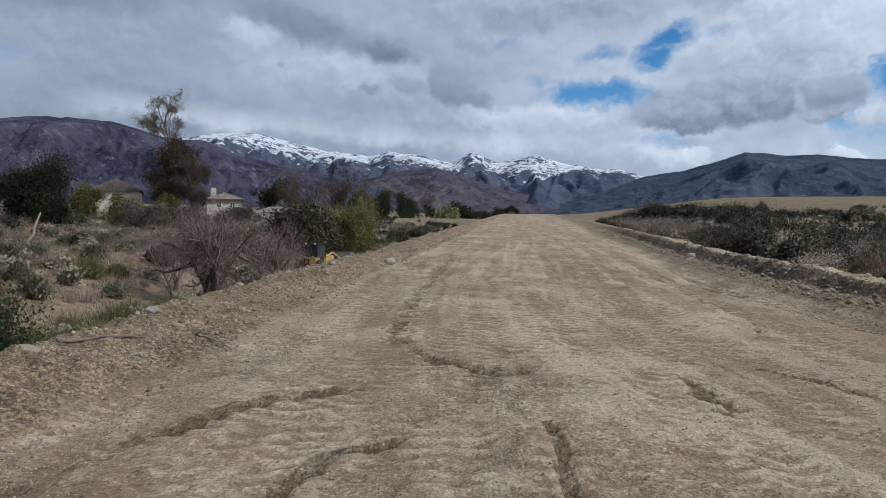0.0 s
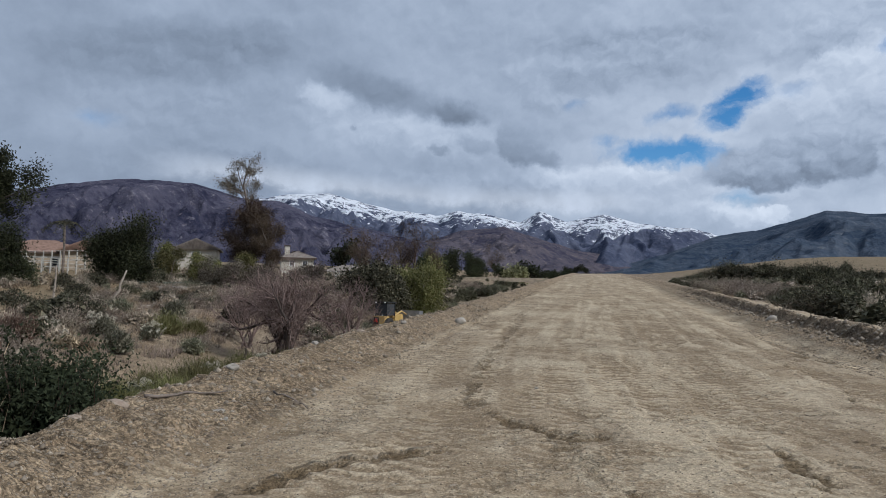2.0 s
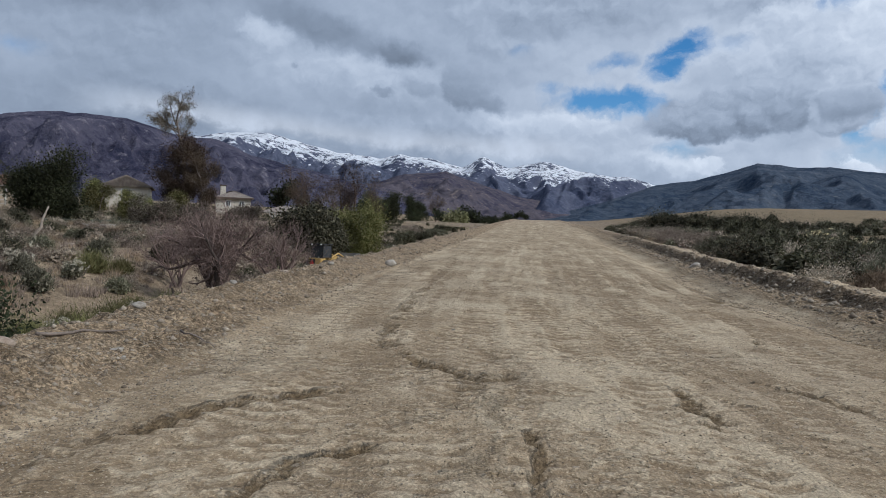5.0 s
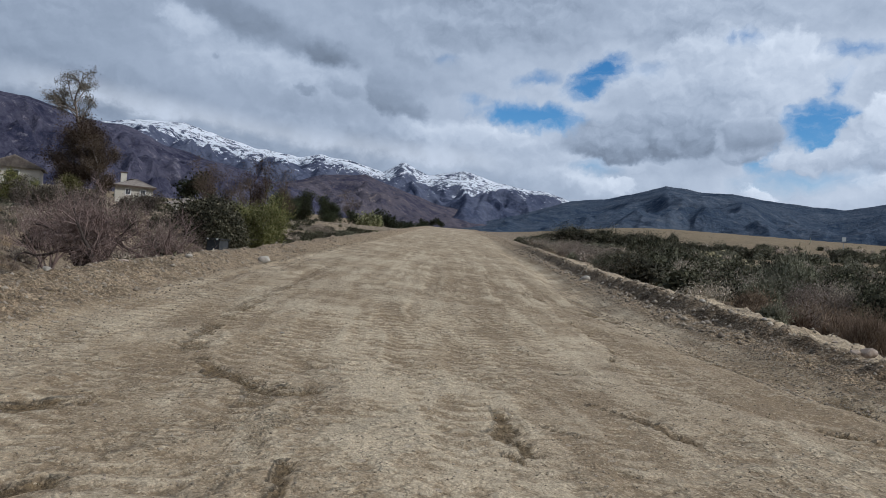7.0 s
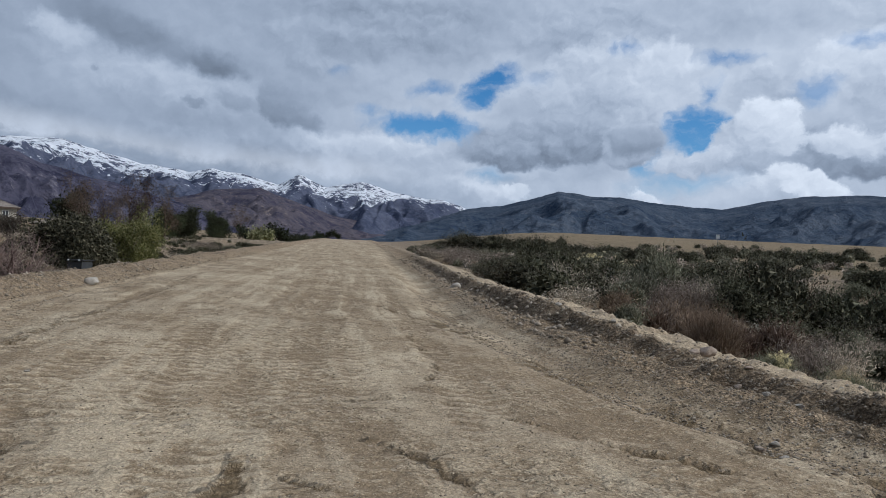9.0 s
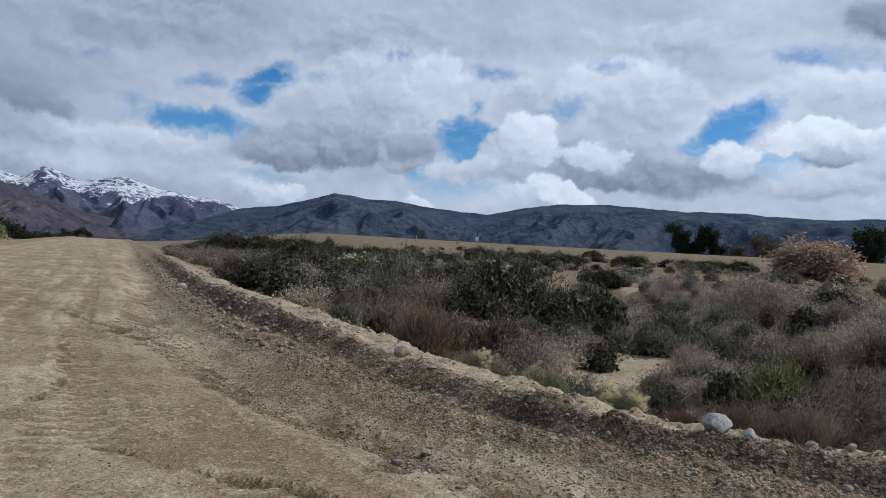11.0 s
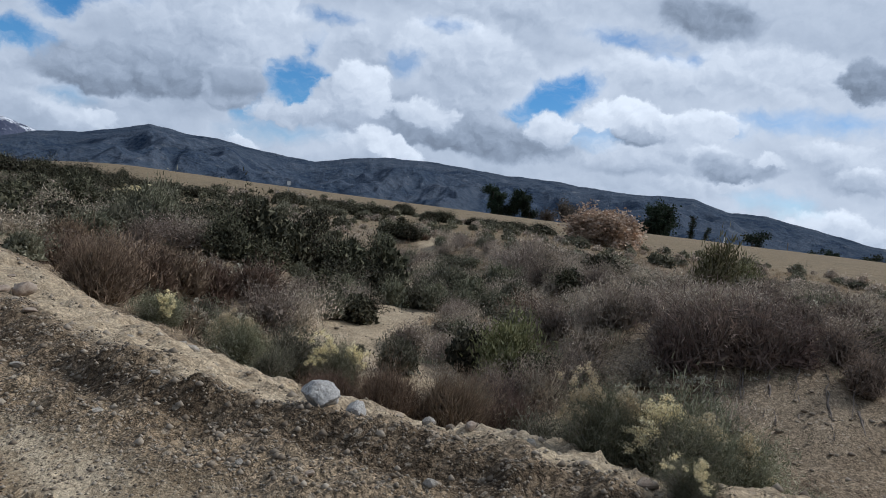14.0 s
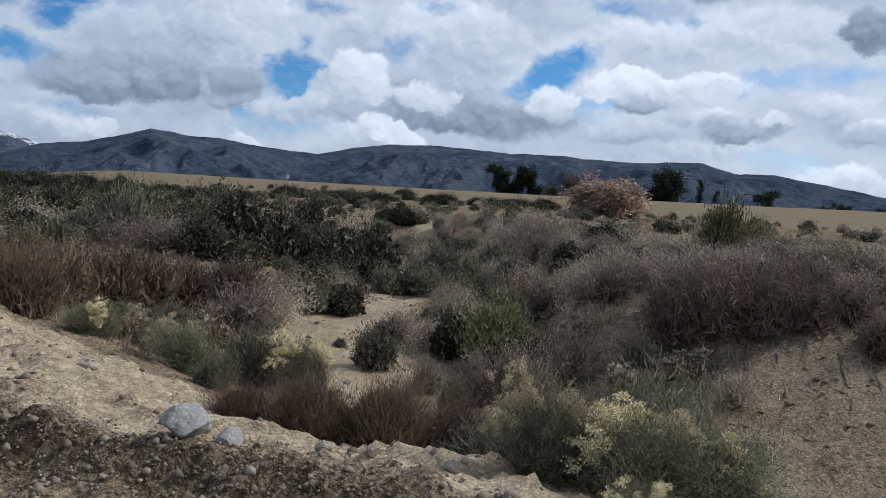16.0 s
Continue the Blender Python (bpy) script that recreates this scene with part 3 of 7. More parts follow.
# the graded road's edges: x at y
L_CREST = ((-60, -6, 5, 9, 13, 17, 21, 26, 41, 68, 164, 400), (-7.5, -4.3, -4.0, -3.9, -3.6, -3.3, -2.8, -2.1, -0.9, 1.5, 9.8, 32))
L_TOE = ((-60, -6, 5, 8, 17, 26, 50, 164, 400), (-6.0, -3.2, -3.0, -2.45, -1.9, -1.0, 1.4, 11.4, 34))
R_CREST = ((-30, -8, 0, 3, 4, 5.2, 6, 6.75, 7.3, 8.3, 10, 15, 20, 25, 33, 40, 56, 99, 258, 400), (30, 18.5, 14.0, 12.2, 11.4, 10.75, 10.35, 10.05, 9.7, 9.15, 8.9, 8.9, 9.0, 9.3, 10.2, 11.2, 13.2, 18.7, 37, 52))
R_TOE = ((-30, -8, 0, 3, 5, 6.8, 7.9, 9.4, 12, 18, 25, 49, 99, 258, 400), (27, 15.8, 11.6, 10.2, 9.3, 8.45, 7.95, 7.45, 7.2, 7.1, 7.9, 10.6, 16.8, 35, 50))
STREAKS = [  # loose damp soil thrown up by tracks: width, chain, strength
    (0.10, [(-2.6, 4.6), (-2.25, 5.54), (-1.91, 6.04), (-1.57, 6.47), (-1.19, 6.79), (-0.82, 7.15), (-0.53, 7.59)], 1.00),
    (0.11, [(0.2, 30), (-0.06, 22.1), (-0.6, 14.7), (-0.74, 11.0), (-0.54, 9.2)], 0.55), (0.10, [(-0.54, 9.2), (-0.02, 8.2), (0.34, 7.8), (1.0, 7.94)], 0.85),
    (0.22, [(0.45, 7.66), (0.42, 6.4), (0.35, 5.2), (0.36, 4.0)], 0.40),
    (0.035, [(0.98, 6.76), (0.79, 5.34), (0.7, 4.2)], 1.00),
    (0.11, [(2.38, 7.66), (2.39, 7.1), (2.4, 6.42)], 1.00),
    (0.05, [(2.45, 7.45), (2.94, 7.0)], 0.90),
    (0.07, [(-0.35, 5.5), (-0.76, 5.2), (-1.0, 4.4)], 0.80),
    (0.05, [(3.2, 9.5), (4.28, 9.79)], 0.70), (0.06, [(4.4, 10.5), (4.8, 11.54), (5.0, 15.0)], 0.70),
    (0.30, [(6.0, 17), (6.49, 12.6), (6.6, 10.9), (6.8, 10.06), (7.07, 9.32), (7.0, 8.0), (7.3, 6.6), (8.3, 5.0)], 0.85),
    (0.07, [(7.2, 9.2), (7.73, 7.76), (8.2, 6.9), (9.0, 6.1)], 0.90),
    (0.10, [(5.2, 20), (6.2, 15), (6.85, 11.5)], 0.60),
    (0.40, [(-2.1, 6.2), (-1.9, 9), (-1.5, 14), (-1.0, 20), (0.4, 34)], 0.15),
    (0.05, [(3.4, 8.2), (3.9, 7.4), (4.3, 6.4)], 0.80), (0.05, [(4.9, 8.9), (5.5, 8.0), (6.2, 7.2)], 0.80),
]
TREADS = [  # prints of wheels: half width, chain
    (0.22, [(-2.67, 4.64), (-2.43, 5.32), (-1.79, 6.07), (-1.15, 6.6), (-0.51, 7.4)]),
    (0.2, [(-1.85, 4.43), (-1.63, 5.3), (-1.3, 6.36), (-0.95, 8.24), (-0.68, 9.69), (-0.47, 13.0), (-0.05, 20.19), (1.06, 37.8)]),
    (0.22, [(-1.21, 4.39), (-1.05, 5.56), (-0.7, 7.03), (-0.2, 8.34), (0.51, 11.68), (1.34, 20.1), (3.57, 46.73)]),
    (0.24, [(-3.12, 5.68), (-2.73, 7.05), (-2.18, 8.42), (-1.54, 10.52), (-0.82, 14.79), (0.13, 24.95)]),
    (0.2, [(0.65, 4.5), (0.86, 5.9), (1.06, 8.33), (1.22, 11.68), (1.84, 20.26), (4.02, 46.94)]),
    (0.22, [(-0.5, 4.47), (-0.36, 5.23), (0.04, 6.76), (0.71, 8.67), (1.64, 12.9)]),
    (0.2, [(1.06, 4.48), (1.23, 6.11), (1.54, 8.92), (2.21, 15.1), (4.11, 33.15)]),
    (0.24, [(1.72, 4.48), (1.98, 6.17), (2.33, 9.11), (3.14, 15.4), (5.44, 34.28)]),
    (0.22, [(3.08, 5.38), (3.31, 7.24), (3.52, 10.17), (3.94, 15.32), (5.61, 29.63)]),
    (0.22, [(4.71, 8.15), (4.94, 10.73), (5.17, 15.52), (6.63, 30.13)]),
    (0.2, [(0.03, 4.45), (0.12, 5.77), (0.34, 7.67), (0.78, 11.72), (1.83, 22.37)]),
    (0.22, [(2.21, 4.54), (2.5, 6.2), (2.62, 8.5), (2.81, 12.02), (3.82, 23.03)]),
    (0.22, [(0.31, 9.5), (0.95, 9.73), (1.75, 10.78), (2.99, 13.7), (5.22, 23.79)]),
    (0.2, [(1.47, 6.87), (1.67, 8.44), (2.16, 10.81), (3.07, 16.82), (5.69, 36.78)]),
    (0.22, [(2.74, 6.84), (2.86, 8.77), (3.28, 12.72), (4.33, 22.93), (7.37, 53.75)]),
    (0.22, [(4.17, 6.78), (4.53, 8.9), (4.99, 13.09), (5.69, 20.48), (8.21, 46.21)]),
    (0.2, [(5.82, 6.78), (5.85, 8.53), (6.31, 12.74), (7.03, 19.93), (8.05, 34.76)]),
    (0.2, [(2.08, 6.87), (2.25, 8.04), (2.89, 10.0), (4.26, 11.84), (6.01, 12.38)]),
]
CHANNEL = [(21, 2), (17.4, 6.4), (15.6, 11.0), (16.2, 14.0), (18.2, 18.0), (24, 22), (31, 30), (35, 36)]
TRAIL = [(29.0, 28.9), (34.0, 33.6), (38.7, 37.8), (40.4, 38.7), (49.9, 48.1)]
L_TRACK = [(-14, 4), (-14.5, 16), (-14.5, 24), (-14.6, 29.5), (-14.2, 33.3), (-14.4, 38), (-15.5, 44), (-17, 60)]


def terrain(x, y, zones=False):
    """The height of the ground at x, y (arrays), and its surface zones."""
    x, y = np.asarray(x, float), np.asarray(y, float)
    wob = 0.35 * fbm(x * 0 + 3.3, y * 0.35, 3, 5)
    lc, lt = np.interp(y, *L_CREST) + wob * 0.8, np.interp(y, *L_TOE) + wob
    rc, rt = np.interp(y, *R_CREST) + 0.28 * fbm(x * 0 + 9.1, y * 1.1, 4, 8), np.interp(y, *R_TOE) + 0.6 * fbm(x * 0 + 1.1, y * 0.5, 3, 9)
    plane = np.where(y < 300, SLOPE * y, SLOPE * 300 + 0.027 * (y - 300))
    plane = np.where(y < -60, -SLOPE * 60 + 0.01 * (y + 60), plane)
    fade = 1 - step(40, 120, y)
    road = -0.022 * np.clip(x - 1, 0, 7) * fade
    # left windrow and wash
    k = np.clip((lt - x) / (lt - lc), 0, 1)
    u = lc - x
    crest_l = 0.30 + 0.10 * fbm(x * 0 + 5, y * 0.6, 4, 21)
    floor_l = -2.9 + 0.5 * step(60, 90, y) + 1.7 * step(11, 22, u + 3 * fbm(x * 0.1, y * 0.1, 3, 31)) + 2.4 * step(24, 75, u) + 3.0 * step(75, 200, u)
    floor_l = floor_l - 0.85 * np.exp(-((y - 60) / 12) ** 2) * (1 - step(10, 16, u))
    floor_l = floor_l - 0.25 * (1 - step(0.6, 1.8, line_distance(x, y, L_TRACK)))
    left = np.maximum(crest_l - 0.62 * np.clip(u - 0.15, 0, 99), floor_l)
    # right windrow, wash and field
    m = np.clip((x - rt) / (rc - rt), 0, 1)
    v = x - rc
    near = 1 - step(7, 12, y)
    ditch = -0.16 * fade * np.exp(-((x - rt + 0.3) / 0.5) ** 2)
    crest_r = np.interp(y, (3, 13, 18, 26, 60), (0.0, 0.02, 0.24, 0.20, 0.24)) + 0.14 * fbm(x * 0 + 2, y * 0.8, 4, 41)
    r = np.hypot(x - 10, y - 5)
    basin = line_distance(x, y, CHANNEL) + 3.0 * fbm(x * 0.16, y * 0.16, 3, 51)
    field = -0.35 + (0.033 * np.clip(r - 32, 0, 178) - 0.022 * np.clip(r - 230, 0, 900)) * step(0, 55, v)
    dip = 1.35 * (1 - step(3.0, 7.5, basin))
    hummock = 0.45 * fbm(x * 0.22, y * 0.22, 3, 61) * step(2, 8, v) * (1 - step(45, 90, r))
    floor_r = field - dip + hummock - 0.12 * (1 - step(0.5, 1.6, basin))
    bank = 1.0 * np.exp(-((x - 22.0) / 2.8) ** 2 - ((y - 7.6) / 3.2) ** 2)
    floor_r = floor_r + bank
    cover = crest_r - 0.10 * np.clip(v, 0, 0.9) - 0.43 * np.clip(v - 0.9, 0, 99)
    right = np.where(cover > floor_r, cover, floor_r)
    soft = np.exp(-np.abs(cover - floor_r) / 0.25) * 0.08
    right = right + soft * step(0.5, 2, v)
    rel = np.where(u > 0, left, np.where(k > 0, road + (crest_l - road) * k * k * (3 - 2 * k), np.where(v > 0, right, np.where(m > 0, road + (crest_r - road) * (0.28 * m + 0.72 * step(0.70 + 0.2 * fbm(x * 0.3, y * 1.3, 3, 44), 0.97, m)), road))))
    rel = rel + ditch * (v <= 0)
    on_road = (1 - step(0.0, 0.5, k)) * (1 - step(0.0, 0.45, m)) * (u <= 0) * (v <= 0)
    # ruts and tread marks
    damp = np.zeros_like(x)
    for width, chain, strength in STREAKS:
        d = line_distance(x + 0.18 * fbm(x * 2.6, y * 2.6, 3, 71), y + 0.14 * fbm(x * 2.6 + 5, y * 2.6, 3, 76), chain)
        damp = np.maximum(damp, strength - strength * step(width * 0.75, width * 1.25, d + width * 1.9 * fbm(x * 4.2, y * 3.4, 3, 74)))
    damp = damp * (0.15 + 0.85 * step(-0.12, 0.10, fbm(x * 3.1, y * 2.3, 4, 72, 0.65)))
    # prints of wheel lugs, chevrons pressed into the crust
    lugs, pressed = np.zeros_like(x), np.zeros_like(x)
    ex, ey = x + 0.22 * fbm(x * 1.1, y * 0.7, 3, 171), y + 0.10 * fbm(x * 2.0, y * 2.0, 2, 172)
    for width, chain in TREADS if np.any(on_road > 0) else ():
        d, course = line_course(ex, ey, chain)
        inside = 1 - step(width * 0.75, width * 1.1, d + 0.12 * fbm(x * 3, y * 3, 2, 174))
        inside = inside * step(-0.22, 0.02, fbm(x * 0.8 + 11 * width, y * 0.5, 3, 173))
        bar = np.sin((course - 0.55 * d + 0.10 * fbm(x * 4, y * 4, 2, 175)) * 2 * np.pi / 0.24)
        lugs = np.where(inside > pressed, bar * inside, lugs)
        pressed = np.maximum(pressed, inside)
    side = x - 0.5 * (lt + rt)
    swerve = side + 0.5 * fbm(side * 0.1 + 7, y * 0.06, 2, 84)
    track = step(-0.05, 0.10, fbm(swerve * 1.7, y * 0.035, 2, 82))
    cleat = np.sin((y + 0.35 * np.abs(((swerve * 1.6) % 1) - 0.5) + 0.5 * fbm(x * 0.9, y * 0.5, 2, 83)) * 2 * np.pi / 0.30)
    worn = step(-0.02, 0.16, fbm(x * 0.5 + 40, y * 0.22, 3, 85)) * track
    stripe = fbm(swerve * 3.6, y * 0.10, 3, 87) + 0.6 * fbm(swerve * 9, y * 0.22, 2, 88)
    detail = fbm(x * 1.1, y * 1.1, 3, 91) * 0.05 + fbm(x * 5, y * 5, 3, 92) * 0.030 + np.maximum(fbm(x * 11, y * 11, 2, 95), 0) * 0.022
    lump = np.maximum(fbm(x * 6, y * 6, 3, 94), -0.05)
    close = 1 - step(30, 60, np.hypot(x - 3, y - 5))
    rel = rel + on_road * close * (detail * 1.0 + 0.012 * worn * np.maximum(cleat, -0.4) + 0.026 * stripe - 0.012 * pressed + 0.008 * lugs - 0.055 * damp + 0.13 * damp * lump)
    loose = (1 - on_road) * (u < 4) * (v < 3)
    rel = rel + loose * (0.17 * fbm(x * 1.6, y * 1.6, 4, 96) + 0.17 * np.maximum(fbm(x * 4.5, y * 4.5, 3, 97), -0.1) + 0.10 * np.maximum(fbm(x * 9, y * 9, 2, 101), 0)) * (1 - step(60, 140, y))
    wild = (1 - on_road) * np.maximum(step(2, 5, u), step(1.5, 4, v))
    scree = np.exp(-((x - 20.4) / 2.0) ** 2 - ((y - 6.8) / 2.4) ** 2)
    rel = rel + scree * (0.30 * fbm(x * 1.3, y * 1.3, 4, 181) + 0.14 * np.maximum(fbm(x * 4, y * 4, 3, 182), -0.1))
    rel = rel + wild * (0.45 * fbm(x * 0.5, y * 0.5, 4, 98) + 0.10 * fbm(x * 3, y * 3, 2, 99)) * (1 - 0.7 * step(40, 90, r) * (v > 0))
    z = plane + rel
    if not zones:
        return z
    berm = ((k > 0) | (u > 0) | ((m > 0) & (v <= 0))) * (1 - step(2.5, 6, u)) * (y < 400)
    # the inner face takes the dark mix, which holds some of its shade
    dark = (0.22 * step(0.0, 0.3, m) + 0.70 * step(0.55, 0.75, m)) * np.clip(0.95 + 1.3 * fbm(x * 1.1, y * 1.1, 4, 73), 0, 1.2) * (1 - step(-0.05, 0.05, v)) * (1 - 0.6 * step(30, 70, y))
    sand = np.maximum(step(0.0, 0.3, v) * (1 - step(0, 1, (v - np.interp(y, (9, 14), (2.6, 0.6))) / np.interp(y, (9, 14), (2.0, 1.2)))) * (1 - 0.5 * step(25, 50, y)), 1 - step(1.0, 2.4, np.maximum(basin, 2.4 * (1 - step(7.5, 9.5, y)))))
    sand = np.maximum(sand, 0.42 - 0.42 * step(0.4, 1.1, line_distance(x, y, L_TRACK)))
    sand = np.maximum(sand, 0.85 - 0.85 * step(0.5, 1.2, line_distance(x, y, TRAIL)))
    sand = np.maximum(sand, 0.5 * step(0.12, 0.25, fbm(x * 0.25, y * 0.25, 3, 33)) * step(9, 14, u) * (1 - step(24, 30, u)))
    straw = np.maximum(step(42, 75, r) * step(6, 20, v), step(19, 26, u) * 0.9)
    road_zone = on_road * (u <= 0) * (v <= 0)
    crust = np.clip(0.5 + 0.25 * cleat * worn + 0.36 * lugs - 0.14 * pressed + 0.75 * stripe + 1.4 * fbm(x * 1.3, y * 0.9, 5, 86, 0.6), 0, 1) * on_road
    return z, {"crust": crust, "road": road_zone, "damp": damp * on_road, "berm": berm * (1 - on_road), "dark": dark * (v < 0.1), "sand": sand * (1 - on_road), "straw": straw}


def height(x, y):
    return float(terrain(np.array([x]), np.array([y]))[0])


def spread(lo, hi, fine, grow_low, grow_high, far):
    """Grid lines: even between lo and hi, then wider and wider out to the horizon."""
    mids = list(np.arange(lo, hi + fine * 0.5, fine))
    up, down, s = [mids[-1]], [mids[0]], fine
    while up[-1] < far:
        s *= grow_high
        up.append(up[-1] + s)
    s = fine
    while down[-1] > -far:
        s *= grow_low
        down.append(down[-1] - s)
    return np.array(down[:0:-1] + mids + up[1:])


def link_mesh(name, verts, faces, mat, parent=None, smooth=True):
    """A mesh object from arrays; faces all of one length, or a list."""
    me = bpy.data.meshes.new(name)
    verts = np.asarray(verts, np.float32)
    if isinstance(faces, np.ndarray):
        n, k = faces.shape
        me.vertices.add(len(verts))
        me.vertices.foreach_set("co", verts.ravel())
        me.loops.add(n * k)
        me.loops.foreach_set("vertex_index", faces.astype(np.int32).ravel())
        me.polygons.add(n)
        me.polygons.foreach_set("loop_start", np.arange(0, n * k, k, dtype=np.int32))
        me.update(calc_edges=True)
    else:
        me.from_pydata(verts.tolist(), [], faces)
        me.update()
    if smooth:
        me.polygons.foreach_set("use_smooth", np.ones(len(me.polygons), bool))
    me.materials.append(mat)
    ob = new(name, me)
    if parent is not None:
        ob.parent = parent
    return ob


def grid_faces(nx, ny):
    i = np.arange(nx * ny).reshape(ny, nx)
    return np.stack([i[:-1, :-1], i[:-1, 1:], i[1:, 1:], i[1:, :-1]], -1).reshape(-1, 4)


gx = spread(-4.4, 11.4, 0.053, 1.065, 1.06, 4300)
gy = spread(3.6, 12.5, 0.053, 1.18, 1.028, 4300)
GX, GY = np.meshgrid(gx, gy)
GZ, zone_maps = terrain(GX.ravel(), GY.ravel(), True)
ground = link_mesh("ground", np.stack([GX.ravel(), GY.ravel(), GZ], 1), grid_faces(len(gx), len(gy)), GROUND)
for zone_name, values in zone_maps.items():
    at = ground.data.attributes.new(zone_name, "FLOAT", "POINT")
    at.data.foreach_set("value", np.asarray(values, np.float32))
tagged(ground, "graded tan dirt road with gravel windrows, scrub wash and dry field", "ground", kind="structure")


# ---- mountains ----
def mountain(name, label, crest, dist, depth, mat, seed, base, spur, skew=0.5, fine=1.0):
    """A ridge seen from the valley: crest is (azimuth, elevation) pairs, with spurs running slantwise down to its foot."""
    az = np.arange(crest[0][0], crest[-1][0], 0.14)
    u = np.concatenate([np.linspace(0, 1, 110), np.linspace(1.02, 1.3, 8)])
    A, U = np.meshgrid(az, u)
    el = np.interp(A, [c[0] for c in crest], [c[1] for c in crest])
    el = el + 0.10 * fbm(A * 1.6, A * 0 + 3, 4, seed)
    top = dist * np.tan(np.radians(el)) + 1.6
    D = dist - depth * (1 - U)
    along, down = np.radians(A) * dist, (1 - U) * depth

    def ridged(scale, k, lean, stretch):
        """Rounded ribs that run down the slope and fork."""
        scale = scale * dist / 2000
        wx = along + lean * down + 0.55 * scale * fbm(along / scale, down / scale, 2, seed + k + 20)
        n = 4 * fbm(wx / scale, down / (scale * stretch), 2, seed + k, 0.4)
        return 1 - np.sqrt(n * n + 0.012)
    relief = (0.50 * ridged(330, 3, skew, 2.4) + 0.27 * ridged(150, 4, skew * 1.4 - 0.3, 1.9) + fine * 0.15 * (ridged(70, 5, -skew, 1.5) - 0.55) + fine * 0.08 * (ridged(34, 6, skew, 1.3) - 0.55)) - 0.42
    body = np.where(U < 1, U ** 0.92, 1 - (U - 1) * 2.4)
    mask = np.clip((1.0 - U) * 3.2, 0.10, 1) * np.clip(U * 4, 0, 1) * (U <= 1)
    H = base + (top - base) * (body + mask * spur * relief)
    # nothing in front of the crest may stand above it
    cap = 1.6 + D * np.tan(np.radians(el)) * (1 - 0.10 * (1 - np.clip(U, 0, 1)))
    soft = 9.0
    H = np.where(U < 0.985, cap - soft * np.log1p(np.exp(np.clip((cap - H) / soft, -30, 30))), H)
    verts = np.stack([np.sin(np.radians(A)) * D, np.cos(np.radians(A)) * D, H], -1).reshape(-1, 3)
    ob = link_mesh(name, verts, grid_faces(len(az), len(u)), mat)
    return tagged(ob, label, "mountain", kind="structure")


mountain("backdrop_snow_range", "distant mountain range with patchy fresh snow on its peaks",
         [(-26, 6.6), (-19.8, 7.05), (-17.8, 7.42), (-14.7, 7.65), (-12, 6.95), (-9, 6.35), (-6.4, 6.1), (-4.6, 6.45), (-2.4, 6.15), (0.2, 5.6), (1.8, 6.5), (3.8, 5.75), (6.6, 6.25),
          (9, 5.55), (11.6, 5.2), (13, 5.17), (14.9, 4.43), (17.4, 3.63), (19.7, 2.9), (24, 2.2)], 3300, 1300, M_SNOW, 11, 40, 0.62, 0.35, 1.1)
mountain("backdrop_brush_mountain", "mountain covered with brush, dark purple-brown with haze put into its colour",
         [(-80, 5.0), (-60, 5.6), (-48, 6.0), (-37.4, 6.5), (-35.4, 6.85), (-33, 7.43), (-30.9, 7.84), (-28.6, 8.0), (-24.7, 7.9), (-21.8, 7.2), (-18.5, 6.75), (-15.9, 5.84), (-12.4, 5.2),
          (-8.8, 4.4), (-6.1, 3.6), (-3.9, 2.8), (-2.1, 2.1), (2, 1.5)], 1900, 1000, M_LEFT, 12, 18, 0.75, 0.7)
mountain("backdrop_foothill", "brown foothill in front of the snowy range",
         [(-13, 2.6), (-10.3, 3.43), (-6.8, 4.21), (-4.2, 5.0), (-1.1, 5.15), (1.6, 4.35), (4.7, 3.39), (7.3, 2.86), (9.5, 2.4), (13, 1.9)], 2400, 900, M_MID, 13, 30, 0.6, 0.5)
mountain("backdrop_blue_hills", "long hills covered with chaparral, tinted blue-grey by haze put into the colour",
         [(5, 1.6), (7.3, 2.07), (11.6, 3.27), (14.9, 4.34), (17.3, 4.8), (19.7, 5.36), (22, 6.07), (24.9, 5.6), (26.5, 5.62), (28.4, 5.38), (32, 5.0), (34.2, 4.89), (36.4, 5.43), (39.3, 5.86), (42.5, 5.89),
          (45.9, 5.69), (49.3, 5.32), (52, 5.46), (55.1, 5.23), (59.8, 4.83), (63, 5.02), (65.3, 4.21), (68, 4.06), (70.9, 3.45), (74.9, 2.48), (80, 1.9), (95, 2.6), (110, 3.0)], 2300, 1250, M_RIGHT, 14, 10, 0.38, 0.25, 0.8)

# ---- plant building ----
def tubes(segments, sides=3):
    """Tapered sticks: rows of p0, p1, r0, r1, as one vertex and face array."""
    seg = np.asarray(segments, float).reshape(-1, 8)
    p0, p1, r0, r1 = seg[:, 0:3], seg[:, 3:6], seg[:, 6], seg[:, 7]
    d = p1 - p0
    d = d / (np.linalg.norm(d, axis=1, keepdims=True) + 1e-9)
    ref = np.where(np.abs(d[:, 2:3]) > 0.8, np.array([[1.0, 0, 0]]), np.array([[0, 0, 1.0]]))
    a = np.cross(d, ref)
    a = a / (np.linalg.norm(a, axis=1, keepdims=True) + 1e-9)
    b = np.cross(d, a)
    ang = np.arange(sides) * 2 * np.pi / sides
    ring = a[:, None, :] * np.cos(ang)[None, :, None] + b[:, None, :] * np.sin(ang)[None, :, None]
    v = np.concatenate([p0[:, None, :] + ring * r0[:, None, None], p1[:, None, :] + ring * r1[:, None, None]], 1)
    i = np.arange(sides)
    f = np.stack([i, (i + 1) % sides, sides + (i + 1) % sides, sides + i], 1)
    faces = (f[None] + (np.arange(len(seg)) * 2 * sides)[:, None, None]).reshape(-1, 4)
    return v.reshape(-1, 3), faces


